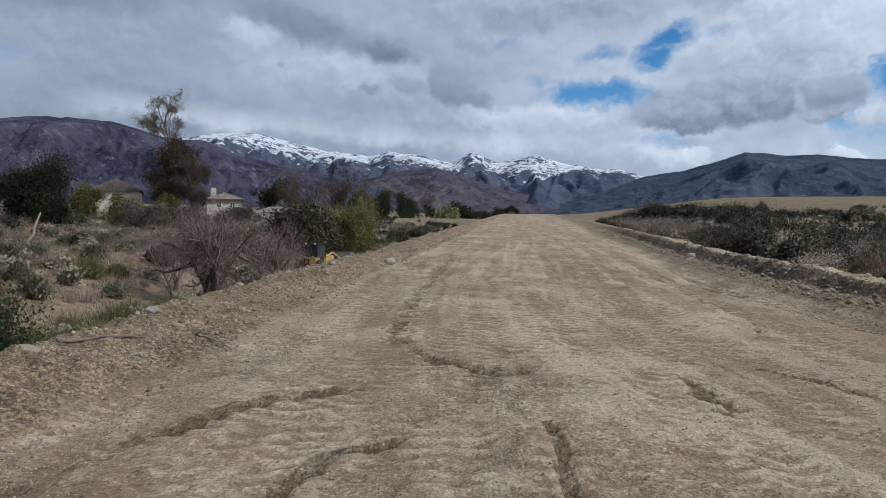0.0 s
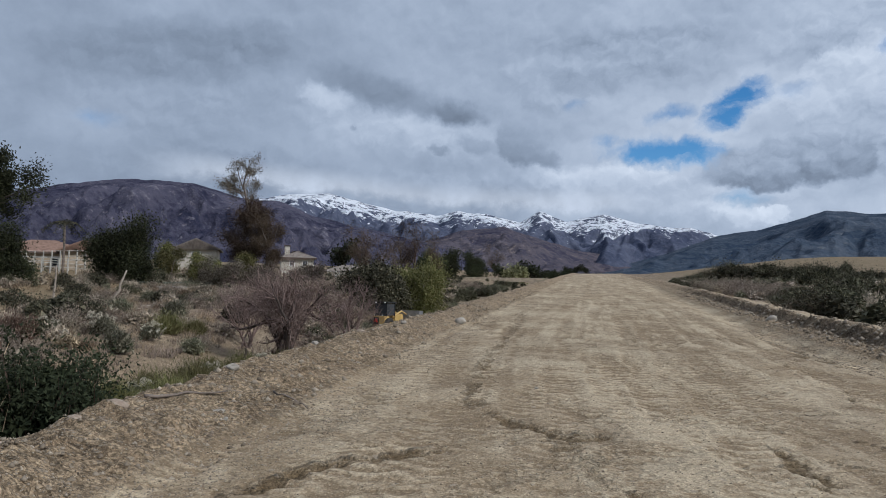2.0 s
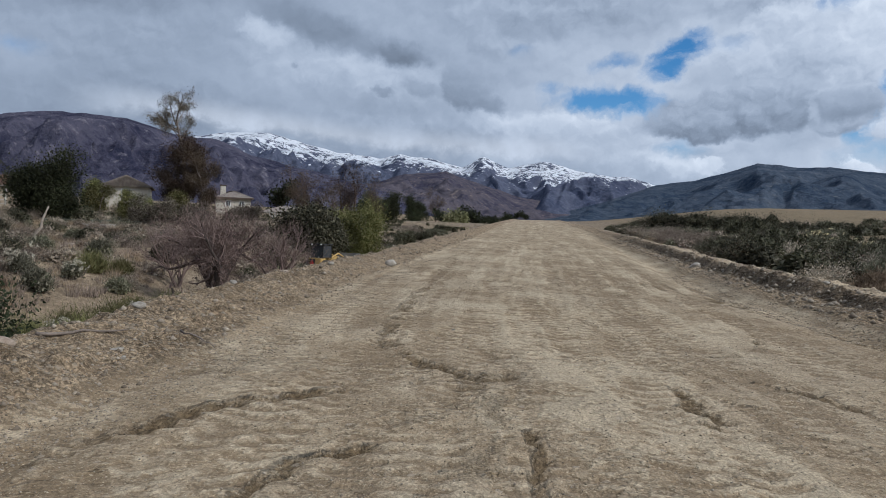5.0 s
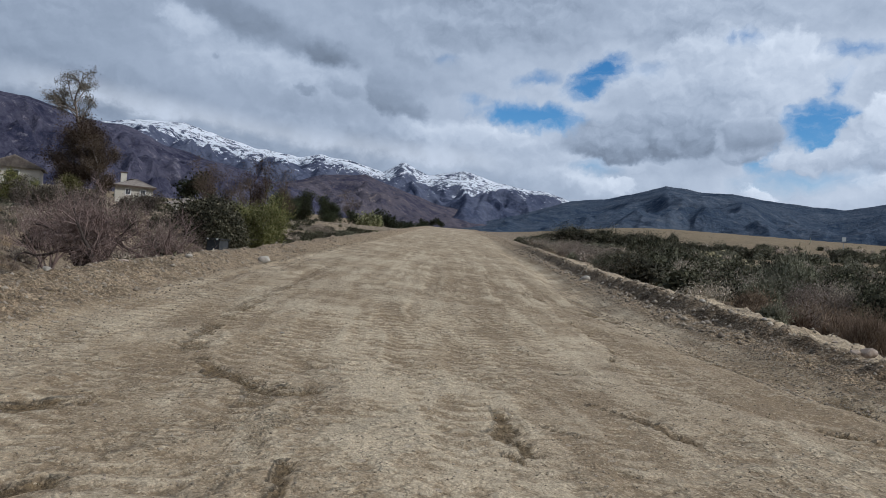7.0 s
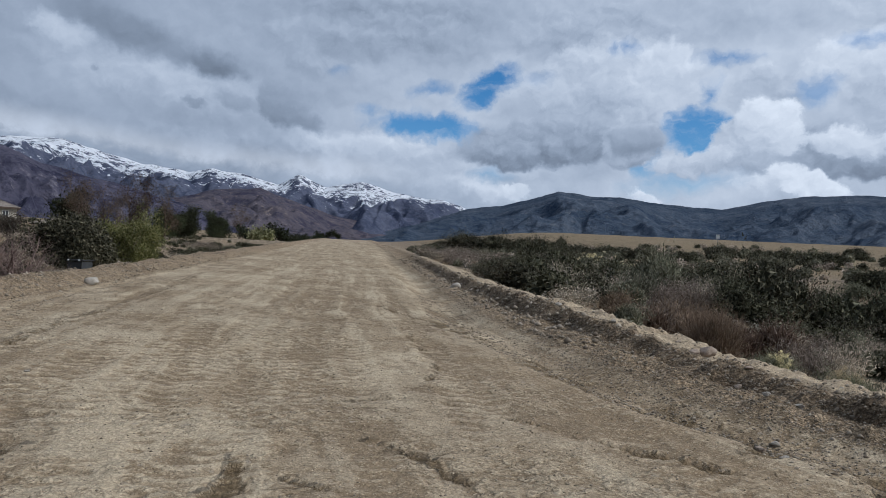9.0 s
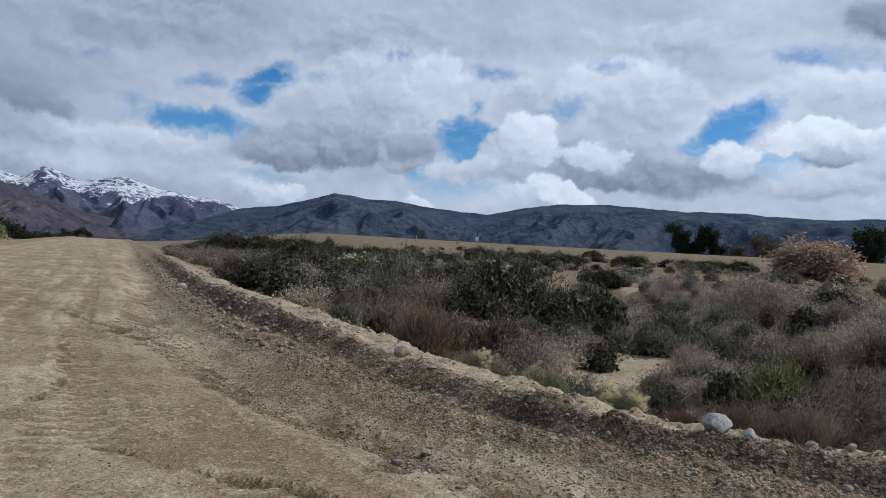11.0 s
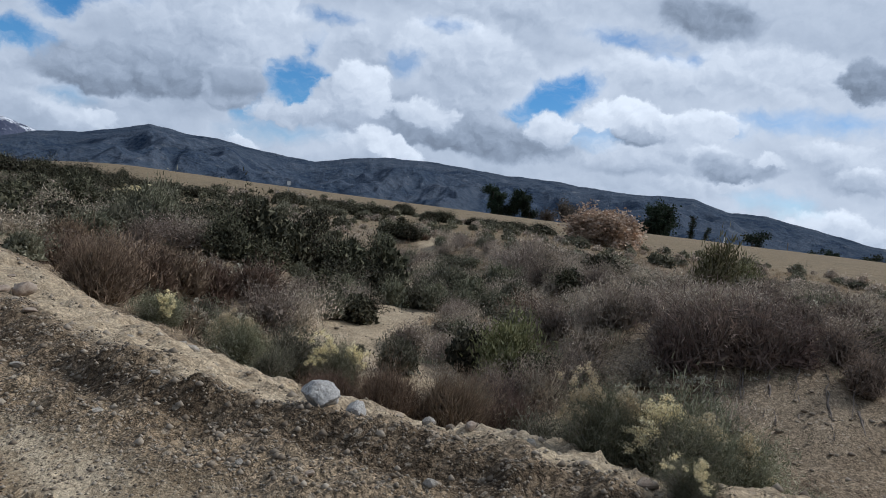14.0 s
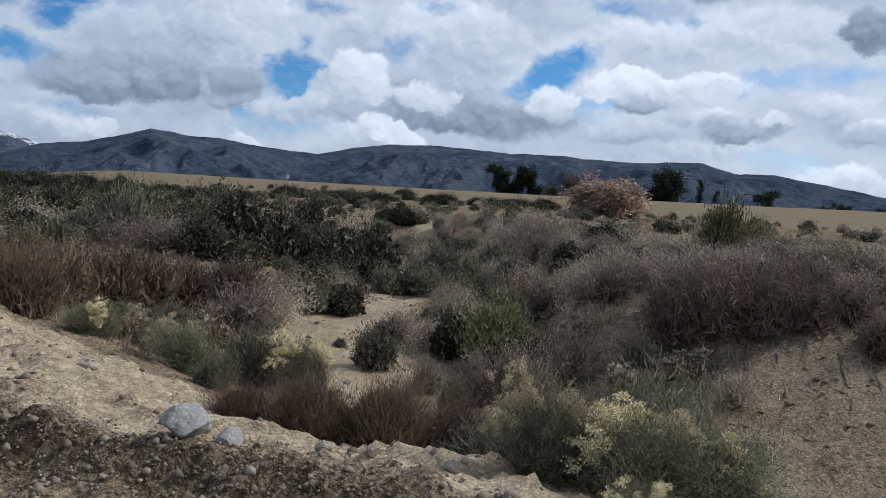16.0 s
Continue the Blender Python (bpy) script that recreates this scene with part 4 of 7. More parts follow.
def ribbons(segments, seed=0):
    """The thinnest twigs: one narrow face each."""
    seg = np.asarray(segments, float).reshape(-1, 8)
    r = np.random.default_rng(seed)
    d = seg[:, 3:6] - seg[:, 0:3]
    side = np.cross(d, r.normal(size=d.shape))
    side = side / (np.linalg.norm(side, axis=1, keepdims=True) + 1e-9)
    a, b = side * seg[:, 6:7], side * seg[:, 7:8]
    v = np.stack([seg[:, 0:3] - a * 1.2, seg[:, 0:3] + a * 1.2, seg[:, 3:6] + b * 0.5], 1).reshape(-1, 3)
    return v, np.arange(len(v)).reshape(-1, 3)


def leaves(points, dirs, length, width, rng):
    """Pointed leaves at points, along dirs."""
    n = len(points)
    d = dirs / (np.linalg.norm(dirs, axis=1, keepdims=True) + 1e-9)
    side = np.cross(d, rng.normal(size=(n, 3)))
    side = side / (np.linalg.norm(side, axis=1, keepdims=True) + 1e-9)
    L = (length * rng.uniform(0.6, 1.3, n))[:, None]
    W = (width * rng.uniform(0.6, 1.3, n))[:, None]
    v = np.stack([points - side * W * 0.55, points + side * W * 0.55, points + d * L], 1)
    return v.reshape(-1, 3), np.arange(n * 3).reshape(n, 3)


def tri(f):
    """Four-cornered faces cut into triangles."""
    return f if f.shape[1] == 3 else np.concatenate([f[:, [0, 1, 2]], f[:, [0, 2, 3]]])


def shrub_arrays(seed, h, w, stems, per, leaf, wide, thick, lean=0.5, droop=0.0, start=0.35, loose=0.5, flowers=0, flower=0.05, lumpy=0.3, solid=False, petals=26, core=0.70, core_wide=3.0):
    """A shrub h high and w wide: stems that fan out from its base, leaves along them, and flower heads at the tips."""
    rng = np.random.default_rng(seed)
    az = rng.uniform(0, 2 * np.pi, stems)
    rad = np.sqrt(rng.uniform(0.0, 1, stems))
    lump = 1 - lumpy * 0.5 + lumpy * np.sin(az * 2 + seed) * np.cos(az * 3.0 + 2 * seed) * rad + rng.normal(0, 0.10, stems)
    tip = np.stack([np.cos(az) * rad * w * 0.5, np.sin(az) * rad * w * 0.5, h * np.sqrt(np.clip(1 - (rad * 0.93) ** 2, 0.05, 1))], 1) * lump[:, None]
    base = np.stack([np.cos(az) * rad * w * 0.10, np.sin(az) * rad * w * 0.10, np.full(stems, -0.05)], 1)
    mid = base + (tip - base) * 0.5 + np.stack([np.zeros(stems), np.zeros(stems), h * 0.10 * (1 - rad) + h * lean * 0.15 * rad], 1)
    mid = mid + rng.normal(0, w * 0.035, (stems, 3))
    segs = np.concatenate([np.concatenate([base, mid, np.full((stems, 1), thick), np.full((stems, 1), thick * 0.7)], 1),
                           np.concatenate([mid, tip, np.full((stems, 1), thick * 0.7), np.full((stems, 1), thick * 0.25)], 1)])
    sv, sf = tubes(segs) if solid else ribbons(segs, seed)
    t = rng.uniform(start, 1.0, (stems, per)) ** 0.75
    q = np.where(t[..., None] < 0.5, base[:, None] + (mid - base)[:, None] * (t * 2)[..., None], mid[:, None] + (tip - mid)[:, None] * (t * 2 - 1)[..., None])
    q = q + rng.normal(0, leaf * 0.9 + w * 0.018, q.shape)
    dirs = (tip - mid)[:, None] / w + rng.normal(0, loose, q.shape) + np.array([0, 0, 0.25 - droop])
    # leaves deep inside are enlarged to block light and darken the interior
    deep = (np.linalg.norm(q / np.array([w * 0.5, w * 0.5, h]), axis=-1) < core).reshape(-1)
    lv, lf = leaves(q.reshape(-1, 3), dirs.reshape(-1, 3), leaf * (1 + 0.8 * deep), wide * (1 + core_wide * deep), rng)
    lv[:, 2] = np.maximum(lv[:, 2], 0.0)
    fl = None
    if flowers:
        # heads stand in a few bunches at the top
        bunch = np.cos(az * 2 + seed) + 0.7 * np.cos(az * 5 + 1)
        pick = np.argsort(-(tip[:, 2] / h + 0.8 * bunch + rng.normal(0, 0.15, stems)))[:flowers]
        ball = rng.normal(size=(flowers * petals, 3))
        ball = ball / np.linalg.norm(ball, axis=1, keepdims=True) * rng.uniform(0.55, 1.0, (len(ball), 1)) * flower * np.array([1, 1, 0.75])
        lobe = np.repeat(rng.normal(0, flower * 0.5, (flowers * (petals // 13), 3)), 13, 0)
        c = np.repeat(tip[pick], petals, 0) + np.array([0, 0, flower * 0.6 + leaf * 0.9]) + ball * 0.6 + np.resize(lobe, ball.shape)
        grain = flower * 3.0 / math.sqrt(petals)
        fl = leaves(c, ball + rng.normal(0, 0.02, ball.shape), grain * 1.3, grain, rng)
    return (sv, sf), (lv, lf), fl


def shrub(name, label, stem_mat, leaf_mat, flower_mat=None, group="", category="shrub", **how):
    """A shrub as a thing: an Empty with its stems, foliage and flowers."""
    st, lf, fl = shrub_arrays(**how)
    ob = tagged(new(name), label, category, group)
    link_mesh("twig_framework", *st, stem_mat, ob)
    link_mesh("foliage", *lf, leaf_mat, ob, smooth=False)
    if fl is not None:
        tagged(link_mesh("bloom", *fl, flower_mat, ob, smooth=False), kind="stuff")
    return ob


def branch_tree(seed, h, r, levels=4, kids=5, spread_deg=42, up=0.25, first=0.3, shrink=0.62, lean=(0, 0), stems=1, wander=0.12):
    """A bare skeleton: rows of p0, p1, r0, r1 and the level of each."""
    rng = np.random.default_rng(seed)
    rows, ends = [], []

    def grow(p, d, length, rad, level):
        n = 4 if level < 2 else 3
        pts, dirs, rr = [p], [d], [rad]
        for k in range(n):
            d = d + rng.normal(0, wander * (1 + 0.4 * level), 3) + np.array([0, 0, up * 0.12])
            d = d / np.linalg.norm(d)
            p2 = pts[-1] + d * length / n
            r2 = rad * (1 - 0.55 * (k + 1) / n)
            rows.append((*pts[-1], *p2, rr[-1], r2, level))
            pts.append(p2)
            dirs.append(d)
            rr.append(r2)
        if level >= levels:
            ends.append((pts[-1], d, level))
            return
        for k in range(kids):
            t = first + (1 - first) * (k + rng.uniform(0, 1)) / kids if level == 0 else rng.uniform(0.25, 1.0)
            i = min(int(t * n), n - 1)
            q = pts[i] + (pts[i + 1] - pts[i]) * (t * n - i)
            turn = radians(spread_deg * rng.uniform(0.6, 1.3))
            axis = np.cross(dirs[i], rng.normal(size=3))
            axis = axis / (np.linalg.norm(axis) + 1e-9)
            dd = dirs[i] * math.cos(turn) + np.cross(axis, dirs[i]) * math.sin(turn) + np.array([0, 0, up * 0.3])
            grow(q, dd / np.linalg.norm(dd), length * shrink * rng.uniform(0.7, 1.15), rr[i] * 0.6, level + 1)
        ends.append((pts[-1], d, level))

    for s in range(stems):
        a = 2 * np.pi * s / max(stems, 1) + rng.uniform(0, 1)
        tilt = 0.0 if stems == 1 else 0.45
        d = np.array([math.cos(a) * tilt + lean[0], math.sin(a) * tilt + lean[1], 1.0])
        grow(np.array([0, 0, -0.1]), d / np.linalg.norm(d), h, r, 0)
    return np.array(rows), ends


def tree(name, label, bark, leaf_mat, seed, h, r, leaf=0.0, wide=0.0, per=0, fuzz=0.3, low=2, category="tree", bottom=None, twig_mat=None, **how):
    """A tree: trunk with limbs, and a crown of single leaves at its twigs."""
    rows, ends = branch_tree(seed, h, r, **how)
    rng = np.random.default_rng(seed + 99)
    ob = tagged(new(name), label, category)
    thickish = rows[rows[:, 8] < 2]
    v, f = tubes(thickish[:, :8], 6)
    link_mesh("trunk", v, f, bark, ob)
    v, f = tubes(rows[rows[:, 8] == 2][:, :8], 3)
    v2, f2 = ribbons(rows[rows[:, 8] > 2][:, :8], seed)
    if len(v) + len(v2):
        tagged(link_mesh("branchwork", np.concatenate([v, v2]), np.concatenate([tri(f), f2 + len(v)]), twig_mat or bark, ob), kind="stuff")
    if per:
        tw = rows[rows[:, 8] >= low]
        n = len(tw)
        t = rng.uniform(0, 1, (n, per, 1))
        q = tw[:, None, 0:3] * (1 - t) + tw[:, None, 3:6] * t + rng.normal(0, fuzz, (n, per, 3))
        q = q.reshape(-1, 3)
        dirs = np.repeat(tw[:, 3:6] - tw[:, 0:3], per, 0)
        dirs = dirs / (np.linalg.norm(dirs, axis=1, keepdims=True) + 1e-9) + rng.normal(0, 0.8, q.shape) + np.array([0, 0, -0.2])
        if bottom is not None:
            keep = q[:, 2] > bottom
            q, dirs = q[keep], dirs[keep]
        lv, lf = leaves(q, dirs, leaf, wide, rng)
        link_mesh("crown", lv, lf, leaf_mat, ob, smooth=False)
    return ob


def put(ob, x, y, turn=0.0, size=1.0, sink=0.03, tall=1.0):
    ob.matrix_basis = pose(x, y, height(x, y) - sink, 0, 0, turn) @ Matrix.Diagonal((size, size, size * tall, 1))
    return ob


def copy_at(ob, x, y, turn=0.0, size=1.0, sink=0.03, tall=1.0):
    return put(copy_thing(ob, Matrix()), x, y, turn, size, sink, tall)


def blades(seed, h, w, n, width):
    """A tuft of single dry blades."""
    r = np.random.default_rng(seed)
    a = r.uniform(0, 6.28, n)
    q = np.stack([np.cos(a), np.sin(a), np.zeros(n)], 1) * (w * 0.35 * np.sqrt(r.uniform(0, 1, n)))[:, None]
    d = q * 1.3 / w + np.array([0, 0, 1.0]) + r.normal(0, 0.22, (n, 3))
    return leaves(q, d, h, width, r)


def rock_mesh(seed, detail=2, rough=0.35, squash=(1, 0.8, 0.62)):
    """A worn boulder about 1 across."""
    bm = bmesh.new()
    bmesh.ops.create_icosphere(bm, subdivisions=detail, radius=0.5)
    rng = random.Random(seed)
    off = Vector((rng.uniform(-50, 50), rng.uniform(-50, 50), rng.uniform(-50, 50)))
    planes = [(Vector((rng.gauss(0, 1), rng.gauss(0, 1), rng.gauss(0, 1))).normalized(), rng.uniform(0.24, 0.40)) for _ in range(8)]
    for v in bm.verts:
        p = v.co.copy()
        p *= 1 + rough * noise.noise(p * 2.0 + off) + rough * 0.4 * noise.noise(p * 5.0 + off)
        for nrm, dist in planes:
            over_by = p.dot(nrm) - dist
            if over_by > 0:
                p -= nrm * over_by * 0.85
        p += p.normalized() * (0.035 * noise.noise(p * 9 + off) + 0.02 * noise.noise(p * 21 + off)) * (detail > 2)
        v.co = Vector((p.x * squash[0], p.y * squash[1], p.z * squash[2]))
    return bm


def bm_mesh(name, bm, mat, parent=None, smooth=False):
    me = bpy.data.meshes.new(name)
    bm.to_mesh(me)
    bm.free()
    if smooth:
        me.polygons.foreach_set("use_smooth", np.ones(len(me.polygons), bool))
    me.materials.append(mat)
    ob = new(name, me)
    if parent is not None:
        ob.parent = parent
    return ob


def tile(v, f, spots):
    """Many copies of one small mesh in one array: spots are rows of x, y, z, turn, size."""
    spots = np.asarray(spots, float)
    c, s = np.cos(spots[:, 3]), np.sin(spots[:, 3])
    k = spots[:, 4]
    x = (v[None, :, 0] * c[:, None] - v[None, :, 1] * s[:, None]) * k[:, None] + spots[:, 0:1]
    y = (v[None, :, 0] * s[:, None] + v[None, :, 1] * c[:, None]) * k[:, None] + spots[:, 1:2]
    z = v[None, :, 2] * k[:, None] + spots[:, 2:3]
    verts = np.stack([x, y, z], -1).reshape(-1, 3)
    faces = (f[None] + (np.arange(len(spots)) * len(v))[:, None, None]).reshape(-1, f.shape[1])
    return verts, faces

# ---- scrub of the right-hand wash and field edge ----
rng = np.random.default_rng(7)


def kind(name, label, twig, leaf_mat, bloom, group, seeds, fine, **how):
    """Models of one kind of shrub in several shapes: finely built ones for close by, plainer ones for further off."""
    near = [shrub(name, label, twig, leaf_mat, bloom, group=group, seed=s, **{**how, **fine}) for s in seeds[0]]
    mid = [shrub(name, label, twig, leaf_mat, bloom, group=group, seed=s, **how) for s in seeds[1]]
    return near, mid


SAGES = kind("sagebrush", "grey-green sagebrush with fine upright twigs in sandy wash", TWIG_GREY, LEAF_SAGE, None, "sagebrush in the wash", ((1, 2), (3, 4, 5)),
             dict(solid=True, stems=200, per=44, leaf=0.075, wide=0.011, loose=0.40, core=0.5, core_wide=3.0), h=0.85, w=1.4, stems=95, per=30, leaf=0.080, wide=0.024, core_wide=2.8, thick=0.007, loose=0.40, lumpy=0.7, start=0.12)
DARKS = kind("dark_green_shrub", "dense dark green shrub with drooping leafy twigs", TWIG_BROWN, LEAF_OLIVE, None, "dark shrubs in the wash", ((6,), (7, 8, 9, 10)),
             dict(solid=True, stems=190, per=50, leaf=0.10, wide=0.014, core_wide=4.0), h=1.3, w=2.0, stems=130, per=42, leaf=0.085, wide=0.030, core_wide=3.2, thick=0.010, loose=0.55, droop=0.10, lumpy=1.0, start=0.04)
RUSTS = kind("dry_buckwheat", "dry rust-brown buckwheat with thin upright stems", TWIG_RUST, LEAF_RUST, None, "dry buckwheat in the wash", ((11, 12), (13, 14)),
             dict(solid=True, stems=420, per=26, leaf=0.080, wide=0.0045, loose=0.22, thick=0.003), h=0.62, w=1.1, stems=140, per=13, leaf=0.11, wide=0.022, thick=0.005, loose=0.25, start=0.1, lumpy=0.5)
BRUSHES = kind("bare_brush", "leafless grey-brown brush with tangled twigs", TWIG_BROWN, LEAF_BRUSH, None, "bare brush in the wash", ((15, 16), (17, 18, 19)),
               dict(solid=True, stems=260, per=16, leaf=0.10, wide=0.010), core=0.5, h=0.95, w=1.55, stems=130, per=20, leaf=0.095, wide=0.018, thick=0.008, loose=0.5, start=0.05, lumpy=0.8)
DEADS = kind("dead_brush", "dark dead brush with arching grey-brown branches on the bank", TWIG_DEAD, LEAF_DEAD, None, "dead brush on the bank", ((81,), (82, 83)),
             dict(solid=True, stems=240, per=10), core=0.5, core_wide=2.0, h=0.8, w=1.7, stems=150, per=14, leaf=0.13, wide=0.009, thick=0.009, loose=1.0, droop=0.4, lean=1.6, start=0.0, lumpy=0.9, solid=True)
PALEBRUSH = kind("pale_dry_brush", "pale dry grey-tan brush with feathery twigs", TWIG_GREY, LEAF_PALE, None, "pale dry brush", ((61,), (62, 63, 64)),
                 dict(solid=True, stems=240, per=14, leaf=0.085, wide=0.009), core=0.35, h=0.8, w=1.5, stems=130, per=19, leaf=0.085, wide=0.017, thick=0.006, loose=0.4, start=0.1, lumpy=0.7)
LIMES = kind("green_broom_shrub", "bright olive-green broom shrub with fine shoots", TWIG_GREY, LEAF_LIME, None, "green broom shrubs", ((20, 21), (22,)),
             dict(solid=True, stems=220, per=44, leaf=0.075, wide=0.012, loose=0.32, core=0.5), core=0.5, h=1.0, w=1.35, stems=120, per=26, leaf=0.12, wide=0.032, thick=0.006, loose=0.28, lumpy=0.7)
RABBITS = kind("rabbitbrush", "grey-green rabbitbrush topped with cream-yellow flower heads", TWIG_GREY, LEAF_RABBIT, FLOWER, "flowering rabbitbrush", ((23, 24), (25, 26)),
               dict(solid=True, stems=420, per=75, leaf=0.075, wide=0.0058, loose=0.34, core=0.55, core_wide=2.0, petals=156, flowers=56, flower=0.054, start=0.10), h=0.9, w=1.35, stems=110, per=26, leaf=0.10, wide=0.034, thick=0.005, loose=0.30, flowers=26, flower=0.07, lumpy=0.7, start=0.12)
PALES = kind("pale_seeding_shrub", "low dry shrub with pale whitish seed heads", TWIG_GREY, LEAF_DRY, FLOWER_PALE, "seeding shrubs", ((27,), (28, 29)),
             dict(solid=True, stems=130), h=0.6, w=0.95, stems=80, per=14, leaf=0.09, wide=0.022, thick=0.004, loose=0.4, flowers=16, flower=0.05, lumpy=0.6)
unused = {ob.name for kinds in (SAGES, DARKS, RUSTS, BRUSHES, DEADS, PALEBRUSH, LIMES, RABBITS, PALES) for group in kinds for ob in group}


def plant(kinds, x, y, size=1.0, tall=1.0, level=None):
    """Places a shrub of that kind: the model itself the first time, then copies."""
    if level is None:
        level = 0 if math.hypot(x - 9, y - 5) < 10.3 and x > 0 else 1
    ob = kinds[level][int(rng.integers(len(kinds[level])))]
    turn = float(rng.uniform(0, 360))
    if ob.name in unused:
        unused.discard(ob.name)
        return put(ob, x, y, turn, size, 0.04, tall)
    return copy_at(ob, x, y, turn, size, 0.04, tall)


